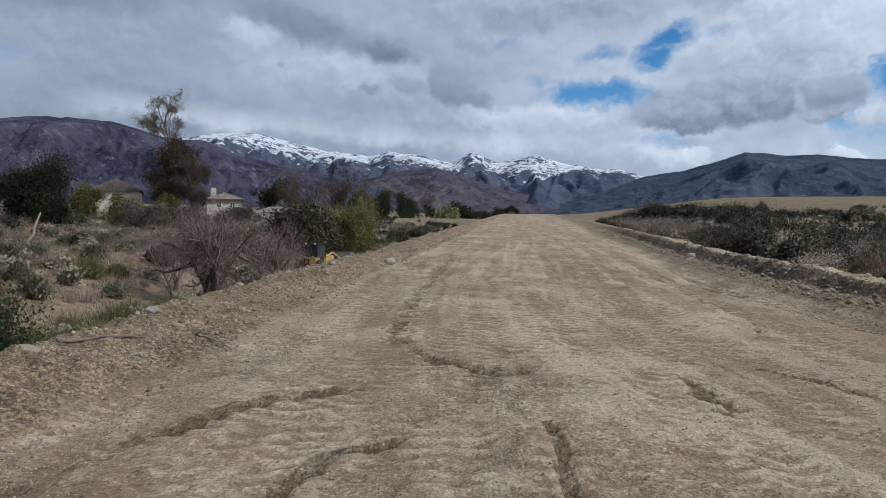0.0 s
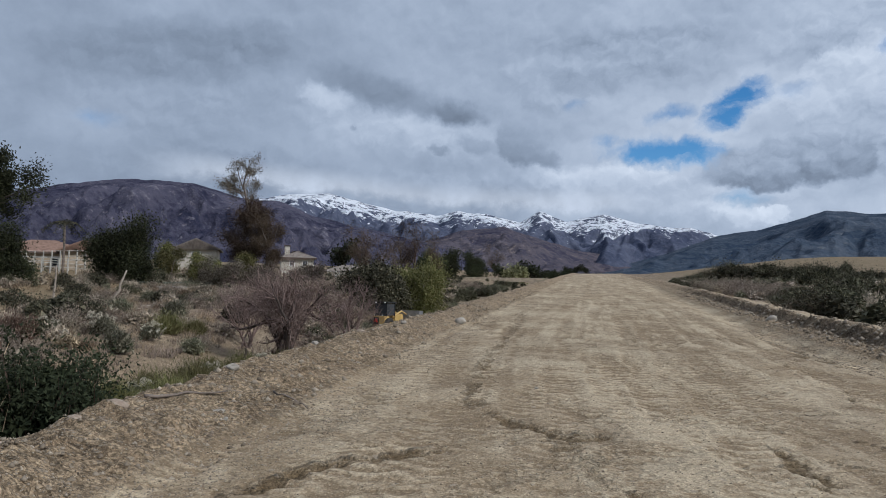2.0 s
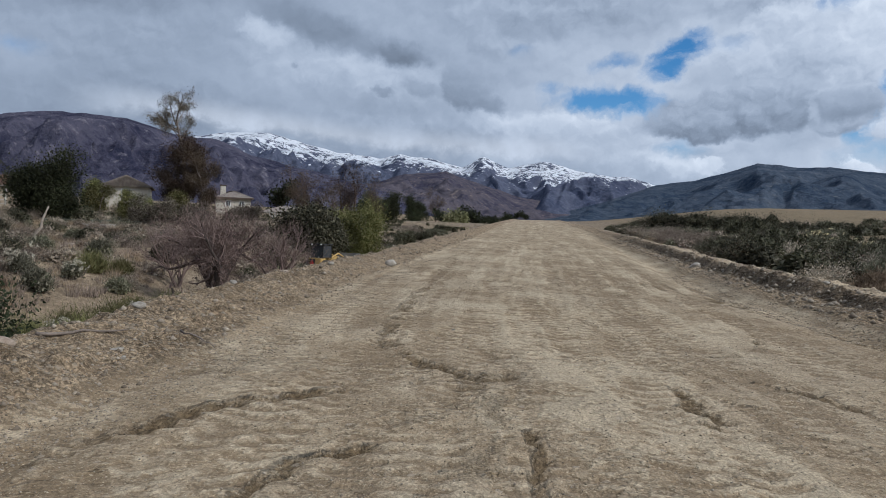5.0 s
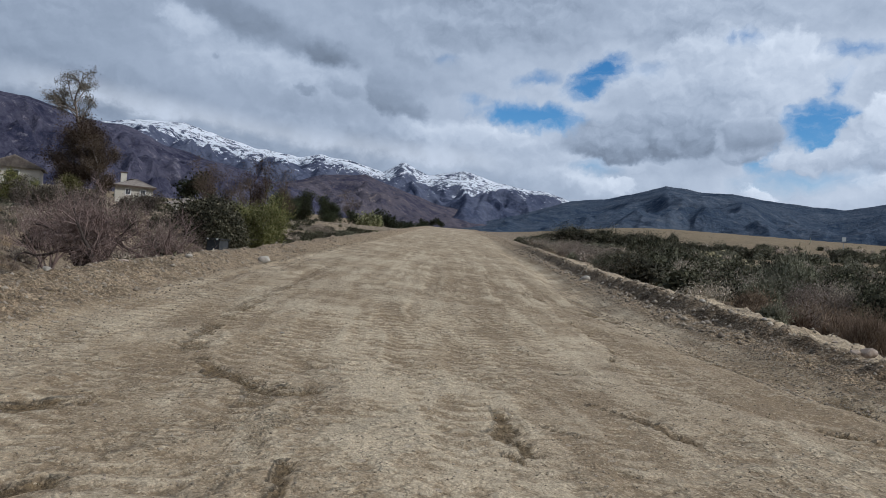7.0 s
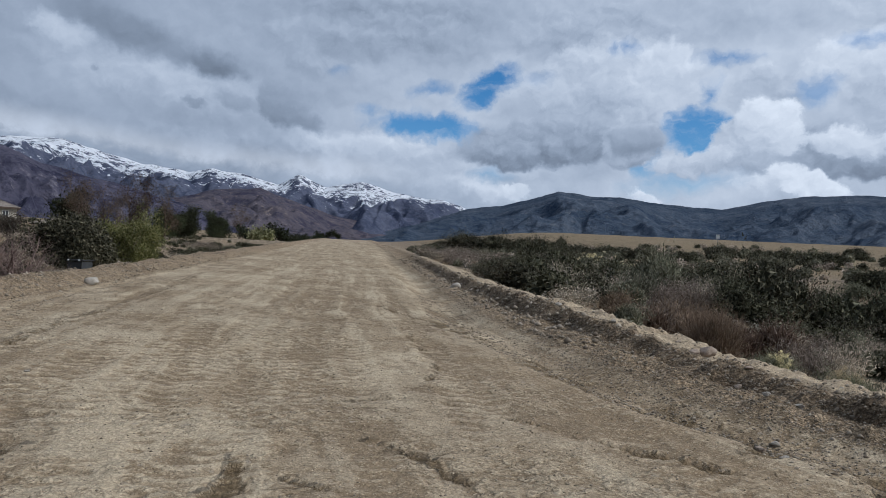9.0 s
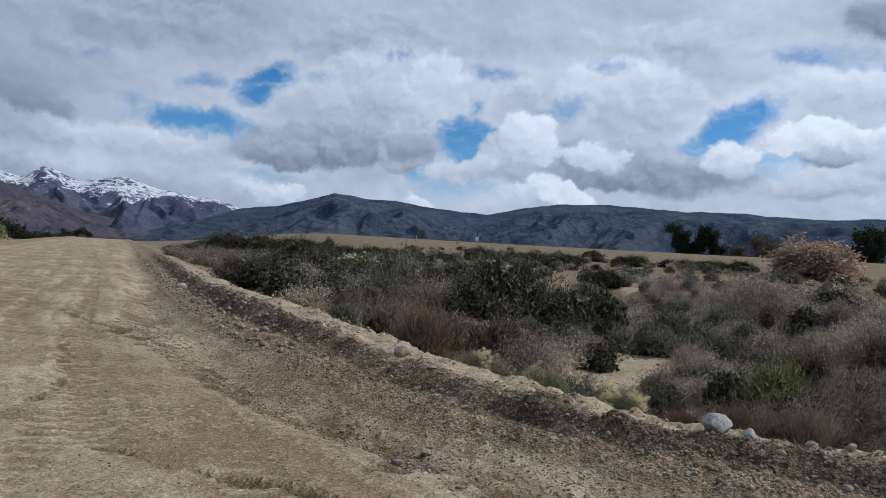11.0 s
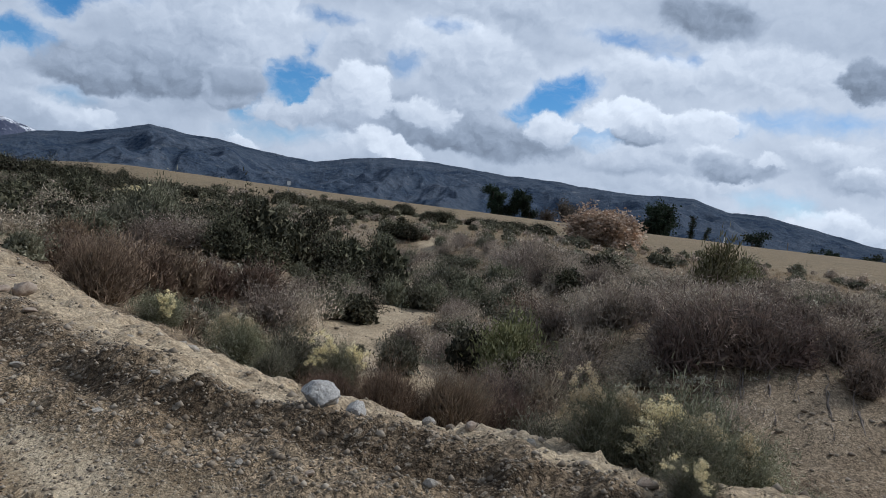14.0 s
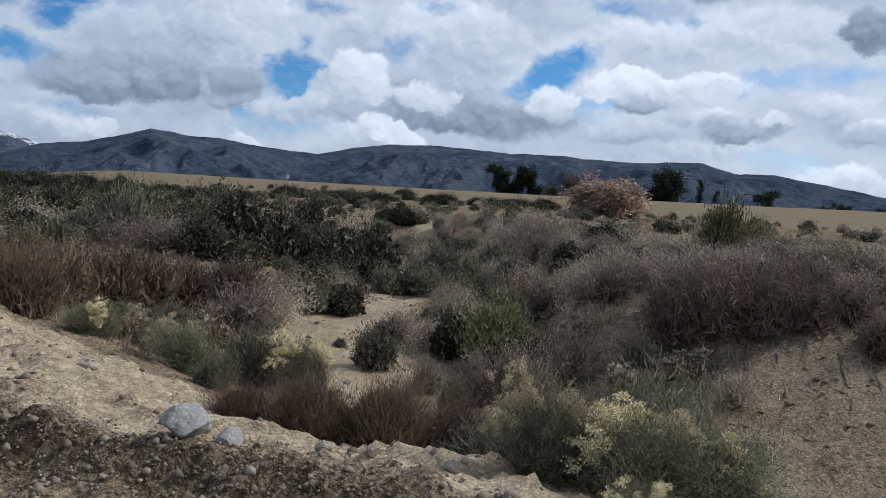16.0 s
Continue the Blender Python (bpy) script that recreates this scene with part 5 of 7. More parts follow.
PLACED = [  # kind, x, y, size, height factor
    (DARKS, 18.1, 45.2, 1.93, 0.69), (DARKS, 22.8, 53, 2.04, 0.73), (DARKS, 34.7, 80.5, 2.21, 0.71), (DARKS, 41.2, 82.2, 2.96, 0.56), (DARKS, 44.7, 81.4, 2.44, 0.56),
    (DARKS, 45.3, 72.2, 2.53, 0.56), (DARKS, 54.2, 78.6, 2.57, 0.56), (DARKS, 57.5, 72.4, 2.81, 0.48), (DARKS, 57.7, 66.5, 2.67, 0.56), (DARKS, 71, 76.2, 2.51, 0.61),
    (DARKS, 67.3, 66.3, 2.89, 0.48), (DARKS, 72.8, 63.7, 2.95, 0.43), (DARKS, 73.1, 59.5, 2.86, 0.43), (DARKS, 76.4, 57.9, 2.9, 0.43), (RABBITS, 28.3, 57.9, 2.79, 0.58),
    (RABBITS, 25.2, 45.6, 1.65, 0.63), (RABBITS, 27.6, 42.4, 1.39, 0.73), (DARKS, 19.7, 25.2, 1.46, 1.39), (DARKS, 21.8, 26.8, 1.41, 1.41), (DARKS, 18.4, 24.8, 1.03, 1.21),
    (DARKS, 33.5, 42.2, 1.53, 1.07), (DARKS, 25.2, 27.3, 1.56, 1.28), (DARKS, 27, 27, 1.61, 1.34), (DARKS, 40.4, 41.7, 1.85, 0.56), (DARKS, 26.6, 31, 1.35, 1.17),
    (PALEBRUSH, 14.5, 29.1, 1.65, 0.78), (PALEBRUSH, 15.3, 26.8, 1.8, 0.81), (PALEBRUSH, 16.6, 25.9, 1.7, 0.8), (PALEBRUSH, 17.7, 25, 1.11, 1.24), (BRUSHES, 15.4, 24.5, 1.19, 0.8),
    (BRUSHES, 16.9, 24.8, 1.38, 0.66), (SAGES, 27.9, 23.9, 2.51, 0.83), (SAGES, 24.9, 22.7, 1.81, 0.92), (SAGES, 26.6, 20.7, 1.79, 0.92), (SAGES, 37.6, 33.4, 2.46, 0.55),
    (PALEBRUSH, 34.9, 25.7, 2.84, 0.88), (BRUSHES, 31.3, 21.8, 1.88, 0.74), (PALEBRUSH, 32.5, 21.6, 1.82, 0.92), (BRUSHES, 29.2, 17.9, 1.21, 1.18), (SAGES, 31.5, 24.5, 1.86, 0.89),
    (SAGES, 33.8, 31.3, 1.82, 0.61), (RUSTS, 10.8, 14.5, 1.19, 1.32), (RUSTS, 12, 17.1, 1.24, 1.26), (RUSTS, 13.9, 20.2, 1.58, 1.11), (RUSTS, 15.2, 21.2, 1.61, 1.2),
    (RUSTS, 16.3, 21.5, 1.42, 1.25), (RUSTS, 17.9, 22, 1.53, 1.25), (BRUSHES, 12.1, 19, 1.05, 0.88), (BRUSHES, 13.8, 21.5, 1.18, 0.82), (RUSTS, 15.1, 22.3, 1.54, 0.87),
    (BRUSHES, 16.9, 22.9, 1.19, 0.8), (PALES, 16.3, 22.3, 1.02, 1.14), (PALES, 17.3, 22.4, 1.06, 1.14), (SAGES, 12.9, 17, 0.71, 0.99), (BRUSHES, 17.7, 20.5, 1.12, 0.88),
    (SAGES, 19.1, 20.3, 1.29, 0.97), (DARKS, 20.2, 20.2, 1.02, 0.92), (BRUSHES, 19.5, 22, 1.14, 0.88), (RABBITS, 12.3, 12.8, 0.89, 1.03), (SAGES, 13.8, 13.8, 1.15, 1.1),
    (RABBITS, 14.4, 13.1, 0.91, 1), (SAGES, 12.2, 11.8, 0.58, 1.13), (SAGES, 16.5, 13.9, 0.84, 1.22), (SAGES, 17.7, 16.7, 0.29, 1.07), (BRUSHES, 16.6, 12.6, 0.68, 1.17),
    (BRUSHES, 19, 16.5, 1.09, 0.74), (DARKS, 18.8, 14.3, 0.76, 1.32), (LIMES, 18.6, 13, 1.22, 1.17), (LIMES, 19.1, 12.8, 0.71, 1.28), (BRUSHES, 17.3, 11, 1.07, 1.14),
    (DEADS, 16.7, 11.3, 0.85, 1.3), (BRUSHES, 18.7, 11.2, 0.9, 1.49), (SAGES, 16.1, 11.5, 0.55, 1.34), (BRUSHES, 17.6, 12.4, 0.71, 1.24), (BRUSHES, 21.2, 13.7, 1.32, 0.94),
    (PALEBRUSH, 21.1, 12.6, 1.12, 1.25), (BRUSHES, 21.5, 12.1, 1.08, 1.15), (PALEBRUSH, 22.4, 11.9, 1.06, 1.18), (RUSTS, 23, 16.3, 1.48, 1.15), (BRUSHES, 20.1, 12, 0.93, 1.03),
    (DEADS, 20.3, 10, 1.15, 1.7), (DEADS, 20.7, 9.5, 1.27, 1.7), (DEADS, 21, 8.8, 1.24, 1.61), (DEADS, 21.6, 8.2, 1.12, 1.41), (DEADS, 22.6, 7.8, 1.15, 1.28),
    (BRUSHES, 21.8, 10.3, 1.38, 0.88), (BRUSHES, 22.4, 9.5, 1.36, 0.78), (BRUSHES, 24, 9, 1.28, 0.88), (BRUSHES, 29.5, 9.7, 1.54, 0.94), (DEADS, 21.7, 7, 0.94, 1.44),
    (BRUSHES, 21.2, 10.6, 1.14, 1.06), (BRUSHES, 47.1, 22.1, 2.32, 0.7), (LIMES, 48.6, 21.1, 2.48, 0.54), (PALEBRUSH, 34.2, 17.5, 2.17, 0.65), (PALEBRUSH, 32.8, 14.6, 1.94, 0.65),
    (PALEBRUSH, 39.5, 15.3, 2.33, 0.72), (BRUSHES, 47.6, 16.1, 2.45, 0.52), (PALEBRUSH, 40.4, 12.1, 2.21, 0.8), (PALES, 30.3, 14.5, 1.44, 0.86), (PALES, 30.6, 13.4, 1.4, 0.86),
    (PALES, 29.4, 11.7, 1.28, 0.86), (PALES, 32.1, 11.6, 1.39, 0.86), (PALES, 34.4, 11.5, 1.48, 0.86), (PALEBRUSH, 36.2, 20.7, 1.76, 0.81), (BRUSHES, 50.3, 18.7, 2.12, 0.44),
    (DARKS, 63.6, 19.2, 1.49, 0.42), (RABBITS, 11.62, 5.55, 0.8, 0.82), (RABBITS, 12.05, 5.3, 0.85, 0.82), (RABBITS, 11.25, 5.85, 0.5, 1.25), (SAGES, 12.85, 6.15, 0.9, 1.7),
    (RABBITS, 11, 5.05, 0.33, 0.9), (SAGES, 11.55, 6.25, 0.6, 0.9), (SAGES, 12, 6.9, 0.7, 0.9), (SAGES, 12.6, 5, 0.6, 0.8), (RUSTS, 11.2, 8.15, 0.85, 1.25), (RUSTS, 11.65, 7.75, 0.85, 1.25),
    (RUSTS, 12.05, 7.35, 0.8, 1.2), (RUSTS, 11.75, 8.5, 0.8, 1.1), (RUSTS, 12.35, 7.9, 0.8, 1.1), (RUSTS, 10.9, 8.6, 0.6, 1), (SAGES, 12.9, 7.7, 0.75, 1.05), (SAGES, 13.3, 7.1, 0.8, 1),
    (SAGES, 12.75, 7.1, 0.6, 1), (LIMES, 13, 3.9, 0.45, 0.7), (LIMES, 13.6, 4.2, 0.5, 0.7), (LIMES, 13.3, 4.6, 0.4, 0.7), (SAGES, 16.6, 27.5, 2, 1.2), (SAGES, 15, 25.4, 1.4, 1.1),
    (PALES, 12.2, 14.3, 0.9, 1), (RABBITS, 11.4, 13.6, 0.7, 0.9), (RUSTS, 12.8, 22.6, 1.2, 1), (LIMES, 36.5, 17, 1.7, 1.6), (RUSTS, 12.6, 19.5, 1.3, 1.1), (RUSTS, 11.5, 18.2, 1.1, 1.1),
    (BRUSHES, 11.2, 15.4, 0.6, 0.7),
    (DARKS, 32.6, 114.2, 4.55, 0.63), (DARKS, 35.1, 109.1, 4.33, 0.67), (DARKS, 35.1, 96.5, 3.44, 0.78), (DARKS, 35, 89.3, 2.82, 0.87), (DARKS, 44.4, 104.7, 2.49, 0.89),
    (DARKS, 19.3, 84.5, 2.05, 0.45), (DARKS, 28.9, 119.2, 3.36, 0.52), (BRUSHES, 16.3, 60.3, 3.42, 0.45), (BRUSHES, 18.5, 65, 3.99, 0.45), (BRUSHES, 18.6, 54.6, 3.33, 0.45),
    (DARKS, 19, 52.4, 2.06, 0.53), (PALEBRUSH, 11.7, 23.7, 1.71, 0.65), (PALEBRUSH, 16.2, 35.4, 1.65, 0.9), (BRUSHES, 13.2, 36.7, 1.69, 0.45), (DARKS, 38.3, 84.2, 2.97, 0.56),
    (BRUSHES, 25.6, 60.1, 3.34, 0.45), (DARKS, -7.4, 96.2, 2.79, 0.57), (DARKS, -4.4, 108.8, 2.7, 0.56), (BRUSHES, -7.5, 126.1, 4.72, 0.45), (DARKS, -7.8, 81.2, 2.03, 0.61),
    (BRUSHES, -5.7, 21.8, 0.7, 0.65), (SAGES, -3.7, 137.2, 3.25, 0.53), (DARKS, -2.5, 166.3, 2.49, 0.56), (SAGES, -6, 19.4, 0.69, 0.77),
]
for kinds, px, py, size, tall in PLACED:
    if size < 1.75:
        plant(kinds, px, py, size, tall)
        continue
    # a broad clump is several shrubs grown into one another
    many = 3 if size < 2.6 else 5
    for k in range(many):
        turn, out = 6.283 * k / many + float(rng.uniform(0, 1)), 0.42 * size * (1.0 if k else 0.3)
        plant(kinds, px + out * math.cos(turn), py + out * math.sin(turn), size * (0.62 if k else 0.75) * float(rng.uniform(0.85, 1.1)), tall * float(rng.uniform(1.15, 1.45)))
taken = [(p[1], p[2], 0.55 * p[3]) for p in PLACED]


def free(x, y, gap):
    return all((x - a) ** 2 + (y - b) ** 2 > (gap + c) ** 2 * 0.38 for a, b, c in taken)


def edge_right(y):
    return float(np.interp(y, *R_CREST))


def channel_gap(x, y):
    """How far a place lies from the bare floor of the wash and from the trail."""
    return min(float(line_distance(np.array([x]), np.array([y]), chain)[0]) + more for chain, more in ((CHANNEL, 0.0), (TRAIL, 0.2)))


# the nearer scrub, one by one
count = 0
for _ in range(9000):
    if count >= 420:
        break
    x, y = rng.uniform(10.5, 44), rng.uniform(2, 42)
    v = x - edge_right(y)
    if math.hypot((x - 19.4) / 2.2, (y - 6.2) / 1.9) < 1 or (y < 17 and x < 18.5):
        continue
    if v < (1.9 if y < 13 else 1.25) or channel_gap(x, y) < (1.0 if y < 24 else 0.6) or (v < 5.0 and y < 13) or (v < 2.2 and rng.uniform() < 0.5):
        continue
    pick = rng.uniform()
    if x > 22 and y < 0.95 * x:
        kinds = PALEBRUSH if pick < 0.62 else SAGES if pick < 0.78 else BRUSHES if pick < 0.92 else DARKS
    elif y > 22 and x < 34:
        kinds = DARKS if pick < 0.34 else SAGES if pick < 0.52 else PALEBRUSH if pick < 0.76 else RUSTS if pick < 0.82 else BRUSHES if pick < 0.93 else PALES
    elif v < 8:
        kinds = RUSTS if pick < 0.40 else BRUSHES if pick < 0.68 else SAGES if pick < 0.86 else PALES
    else:
        kinds = BRUSHES if pick < 0.16 else PALEBRUSH if pick < 0.55 else SAGES if pick < 0.76 else RUSTS if pick < 0.86 else DARKS if pick < 0.93 else PALES
    size = float(rng.uniform(0.7, 1.5))
    if not free(x, y, 0.5 * size):
        continue
    taken.append((x, y, 0.5 * size))
    plant(kinds, float(x), float(y), size, float(rng.uniform(0.7, 1.1)))
    count += 1


# the rest of the scrub, past counting
def scrub(name, label, arrays_list, mats, spots):
    """Far shrubs of one kind as one spread of plants."""
    holder = tagged(new(name), label, "scrub", kind="stuff")
    spots = np.asarray(spots)
    z = terrain(spots[:, 0], spots[:, 1])
    rows = np.stack([spots[:, 0], spots[:, 1], z - 0.05, spots[:, 2], spots[:, 3]], 1)
    for which, part_name in ((0, "twig_framework"), (1, "foliage")):
        vs, fs, base = [], [], 0
        for k, arrays in enumerate(arrays_list):
            if arrays[which] is None:
                continue
            v, f = tile(*arrays[which], rows[k::len(arrays_list)])
            vs.append(v)
            fs.append(f + base)
            base += len(v)
        if vs:
            link_mesh(part_name, np.concatenate(vs), np.concatenate(fs), mats[which], holder, smooth=False)
    return holder


def scatter(n, accept, box, lo, hi):
    out = []
    while len(out) < n:
        x, y = rng.uniform(box[0], box[1]), rng.uniform(box[2], box[3])
        if accept(x, y):
            out.append((x, y, rng.uniform(0, 6.28), rng.uniform(lo, hi)))
    return out


def in_far_wash(x, y):
    v = x - edge_right(y)
    if v < 2.5 or (x < 44 and y < 42):
        return False
    r = math.hypot(x - 10, y - 5)
    limit = 78 + 40 * min(1, max(0, (y - 0.7 * x) / 50))
    return r < limit and rng.uniform() < 1.15 - 0.5 * r / limit


def clump(x, y):
    return float(fbm(np.array([x * 0.11]), np.array([y * 0.11]), 2, 77)[0])


def in_gaps(x, y):
    v = x - edge_right(y)
    bare = math.hypot((x - 19.6) / 2.3, (y - 6.4) / 2.2) < 1
    return v > (4.6 if y < 13 else 1.3) and channel_gap(x, y) > 1.3 and not bare and free(x, y, 0.0)


def far_kind(s, **kw):
    how = dict(h=0.9, w=1.5, stems=22, per=20, leaf=0.10, wide=0.05, core_wide=2.0, thick=0.012, loose=1.0, lumpy=0.8, start=0.1)
    how.update(kw)
    st, lf, fl = shrub_arrays(seed=s, **how)
    return st, lf


def tuft(s, h, w, n, width):
    return None, blades(s, h, w, n, width)


scrub("far_dark_scrub", "dark green scrub along the edge of the field", [far_kind(31, droop=0.1), far_kind(32, droop=0.1), far_kind(33)], (TWIG_BROWN, LEAF_OLIVE), scatter(230, lambda x, y: in_far_wash(x, y) and y > 0.95 * x and clump(x, y) > 0.03, (12, 85, 15, 125), 0.7, 1.3))
scrub("far_pale_scrub", "pale dry brush spread over the wash", [far_kind(34, wide=0.05, stems=26), far_kind(35, wide=0.05, stems=26)], (TWIG_GREY, LEAF_PALE), scatter(300, in_far_wash, (12, 90, -20, 110), 0.6, 1.2))
scrub("far_sage_scrub", "grey-green sage spread over the wash", [far_kind(36), far_kind(37)], (TWIG_GREY, LEAF_SAGE), scatter(260, in_far_wash, (12, 80, -10, 110), 0.7, 1.5))
scrub("low_brown_weeds", "low dry brown weeds between the shrubs", [tuft(41, 0.17, 0.45, 34, 0.012), tuft(42, 0.12, 0.5, 40, 0.014)], (DEADWOOD, LEAF_DRY), scatter(1300, in_gaps, (11, 46, 1, 45), 0.6, 1.7) + scatter(500, in_gaps, (11, 26, 2, 20), 0.5, 1.4))
scrub("low_grey_weeds", "low grey-green weeds between the shrubs", [tuft(44, 0.15, 0.45, 40, 0.013)], (DEADWOOD, LEAF_SAGE), scatter(500, in_gaps, (11, 40, 1, 40), 0.6, 1.6) + scatter(600, in_gaps, (11, 26, 2, 20), 0.5, 1.3))
scrub("dry_straw_tufts", "tufts of straw-coloured dry grass", [tuft(43, 0.24, 0.45, 36, 0.010)], (STRAW, STRAW), scatter(1100, lambda x, y: in_gaps(x, y) and math.hypot(x - 10, y - 5) > 15, (12, 75, -4, 60), 0.6, 1.4) + scatter(1500, lambda x, y: in_gaps(x, y) and y < 0.75 * x + 6, (22, 60, 4, 40), 0.7, 1.5) + scatter(1300, lambda x, y: in_gaps(x, y) and y < 0.9 * x, (24, 75, 8, 60), 0.8, 1.7))

# ---- trees beyond the wash ----
BARE = tree("bare_tree", "leafless pinkish-brown tree with many fine twigs in the wash", BARK_DARK, None, 201, 2.2, 0.19, twig_mat=TWIG_PINK, levels=4, kids=7, spread_deg=52, up=0.16, first=0.3, shrink=0.72, stems=3, wander=0.2)
put(BARE, -11.6, 36.3, 20, 1.12, 0.03, 1.25)
SAPLING = (tree("bare_sapling", "thin leafless reddish sapling beside the bare tree", TWIG_PINK, None, 202, 1.6, 0.06, levels=3, kids=7, spread_deg=34, up=0.5, first=0.2, shrink=0.7, stems=3))
put(SAPLING, -9.6, 42.0, 0, 1.5)
copy_at(SAPLING, -15.2, 40.5, 80, 1.5)
TALL = tree("tall_sparse_tree", "tall thin tree with dull brown foliage and a bare airy top", BARK, LEAF_GREYBROWN, 203, 15.0, 0.30, leaf=0.20, wide=0.09, per=5, fuzz=0.30, levels=3, kids=8, spread_deg=64, up=0.16, first=0.74, shrink=0.34, low=3, wander=0.07)
put(TALL, -40, 108.0, 30, 0.98)
MASS = tree("brown_leaved_tree", "dense dull brown tree at the foot of the tall thin one", BARK, LEAF_BROWN, 219, 8.0, 0.3, leaf=0.24, wide=0.10, per=9, fuzz=0.45, levels=3, kids=9, spread_deg=44, up=0.45, first=0.05, shrink=0.50)
put(MASS, -40.4, 107.0, 0, 1.2, 0.03, 0.8)
copy_at(MASS, -37.0, 106.0, 120, 0.78)
DARK_TREE = tree("dark_evergreen_tree", "dense dark evergreen tree behind the dry bank", BARK_DARK, LEAF_TREE, 204, 4.6, 0.28, leaf=0.24, wide=0.15, per=9, fuzz=0.50, levels=3, kids=9, spread_deg=74, up=0.10, first=0.03, shrink=0.62)
put(DARK_TREE, -42.2, 74.0, 0, 1.05)
copy_at(DARK_TREE, -44.6, 80.5, 110, 0.85)
copy_at(DARK_TREE, -15.8, 169.5, 60, 1.0)
copy_at(DARK_TREE, -18.8, 166.0, 150, 0.9)
copy_at(DARK_TREE, -10.9, 190.0, 210, 0.95)
copy_at(DARK_TREE, -47.5, 64.0, 300, 0.8)
BIG_DARK = tree("large_dark_tree", "large dark-leaved tree at the end of the fence", BARK_DARK, LEAF_TREE, 205, 9.5, 0.34, leaf=0.20, wide=0.13, per=20, fuzz=0.36, levels=3, kids=8, spread_deg=55, up=0.3, first=0.12, shrink=0.46)
put(BIG_DARK, -46.3, 55.6, 0, 1.0)
HEDGE = tree("light_green_tree", "light olive-green garden tree behind the fence", BARK, LEAF_BROOM, 206, 3.2, 0.14, leaf=0.26, wide=0.12, per=8, fuzz=0.35, levels=3, kids=6, spread_deg=55, up=0.2, first=0.05, shrink=0.6)
for hx, hy, hs in ((-40.6, 82.8, 0.8), (-37.6, 83.5, 0.75), (-35.0, 80.8, 0.65), (-43.5, 86.5, 0.9), (-33.0, 86.0, 0.8)):
    (put if HEDGE.matrix_basis.translation.length == 0 else copy_at)(HEDGE, hx, hy, hx * 31 % 360, hs)
GREY_BUSH = tree("grey_brown_bush_tree", "grey-brown half-bare bush in front of the houses", TWIG_GREY, LEAF_GREYBROWN, 207, 2.4, 0.10, leaf=0.28, wide=0.10, per=4, fuzz=0.3, levels=3, kids=6, spread_deg=50, up=0.25, first=0.05, shrink=0.66, stems=2)
for hx, hy, hs in ((-30.4, 74.3, 0.9), (-27.6, 76.5, 0.8), (-33.5, 77.0, 0.6), (-25.0, 82.0, 0.65), (-24.0, 68.0, 0.6), (-27.5, 96.0, 0.8)):
    (put if GREY_BUSH.matrix_basis.translation.length == 0 else copy_at)(GREY_BUSH, hx, hy, hx * 47 % 360, hs)
WILLOW = tree("yellow_green_shrub_tree", "rounded yellow-green broom tree at the edge of the wash", TWIG_GREY, LEAF_BROOM, 208, 1.9, 0.09, leaf=0.17, wide=0.05, per=15, fuzz=0.20, levels=3, kids=7, spread_deg=50, up=0.3, first=0.05, shrink=0.8, stems=4)
put(WILLOW, -9.9, 70.5, 0, 1.35, 0.03, 1.05)
OLIVE = tree("dark_olive_shrub_tree", "dark olive rounded shrub beside the yellow-green one", TWIG_BROWN, LEAF_OLIVE, 209, 1.5, 0.09, leaf=0.17, wide=0.09, per=13, fuzz=0.22, levels=3, kids=7, spread_deg=50, up=0.3, first=0.05, shrink=0.78, stems=4)
put(OLIVE, -13.0, 68.0, 0, 1.45)
BROWN_TREE = tree("bare_brown_tree", "thin leafless brown tree among the far gardens", TWIG_BROWN, LEAF_BROWN, 210, 5.0, 0.16, leaf=0.25, wide=0.08, per=2, fuzz=0.4, levels=3, kids=7, spread_deg=38, up=0.4, first=0.15, shrink=0.55)
for hx, hy, hs in ((-27.0, 147, 1.0), (-24.0, 150, 1.25), (-21.0, 149, 1.3), (-30.5, 140, 1.0), (-17.5, 150, 1.1), (-33.0, 152, 1.2), (-24.6, 118, 0.8), (-6.0, 205, 1.0), (-22.0, 128, 0.8)):
    (put if BROWN_TREE.matrix_basis.translation.length == 0 else copy_at)(BROWN_TREE, hx, hy, hx * 53 % 360, hs)
FAR_TREE = tree("far_dark_tree", "far dark green tree beyond the end of the road", BARK_DARK, LEAF_DARK, 211, 3.0, 0.2, leaf=0.5, wide=0.3, per=5, fuzz=0.5, levels=2, kids=8, spread_deg=55, up=0.3, first=0.05, shrink=0.6, low=1)
for hx, hy, hs in ((-61, 253, 2.2), (-3.5, 196, 1.0), (5.5, 236, 1.5), (9.0, 262, 0.8), (16, 300, 0.85), (20, 322, 1.0), (23.5, 330, 0.9), (27, 334, 0.9), (31, 338, 0.8), (-14, 230, 1.2), (-27, 215, 1.3), (12.5, 280, 0.8)):
    (put if FAR_TREE.matrix_basis.translation.length == 0 else copy_at)(FAR_TREE, hx, hy, hx * 41 % 360, hs)
YBUSH = tree("yellow_bush", "far yellow-leaved bush beside the road", BARK, LEAF_LIME, 212, 1.6, 0.1, leaf=0.35, wide=0.2, per=6, fuzz=0.35, levels=2, kids=8, spread_deg=55, up=0.3, first=0.05, shrink=0.7, low=1)
put(YBUSH, 0.4, 195, 0, 2.0)
copy_at(YBUSH, -1.9, 190, 70, 1.7)


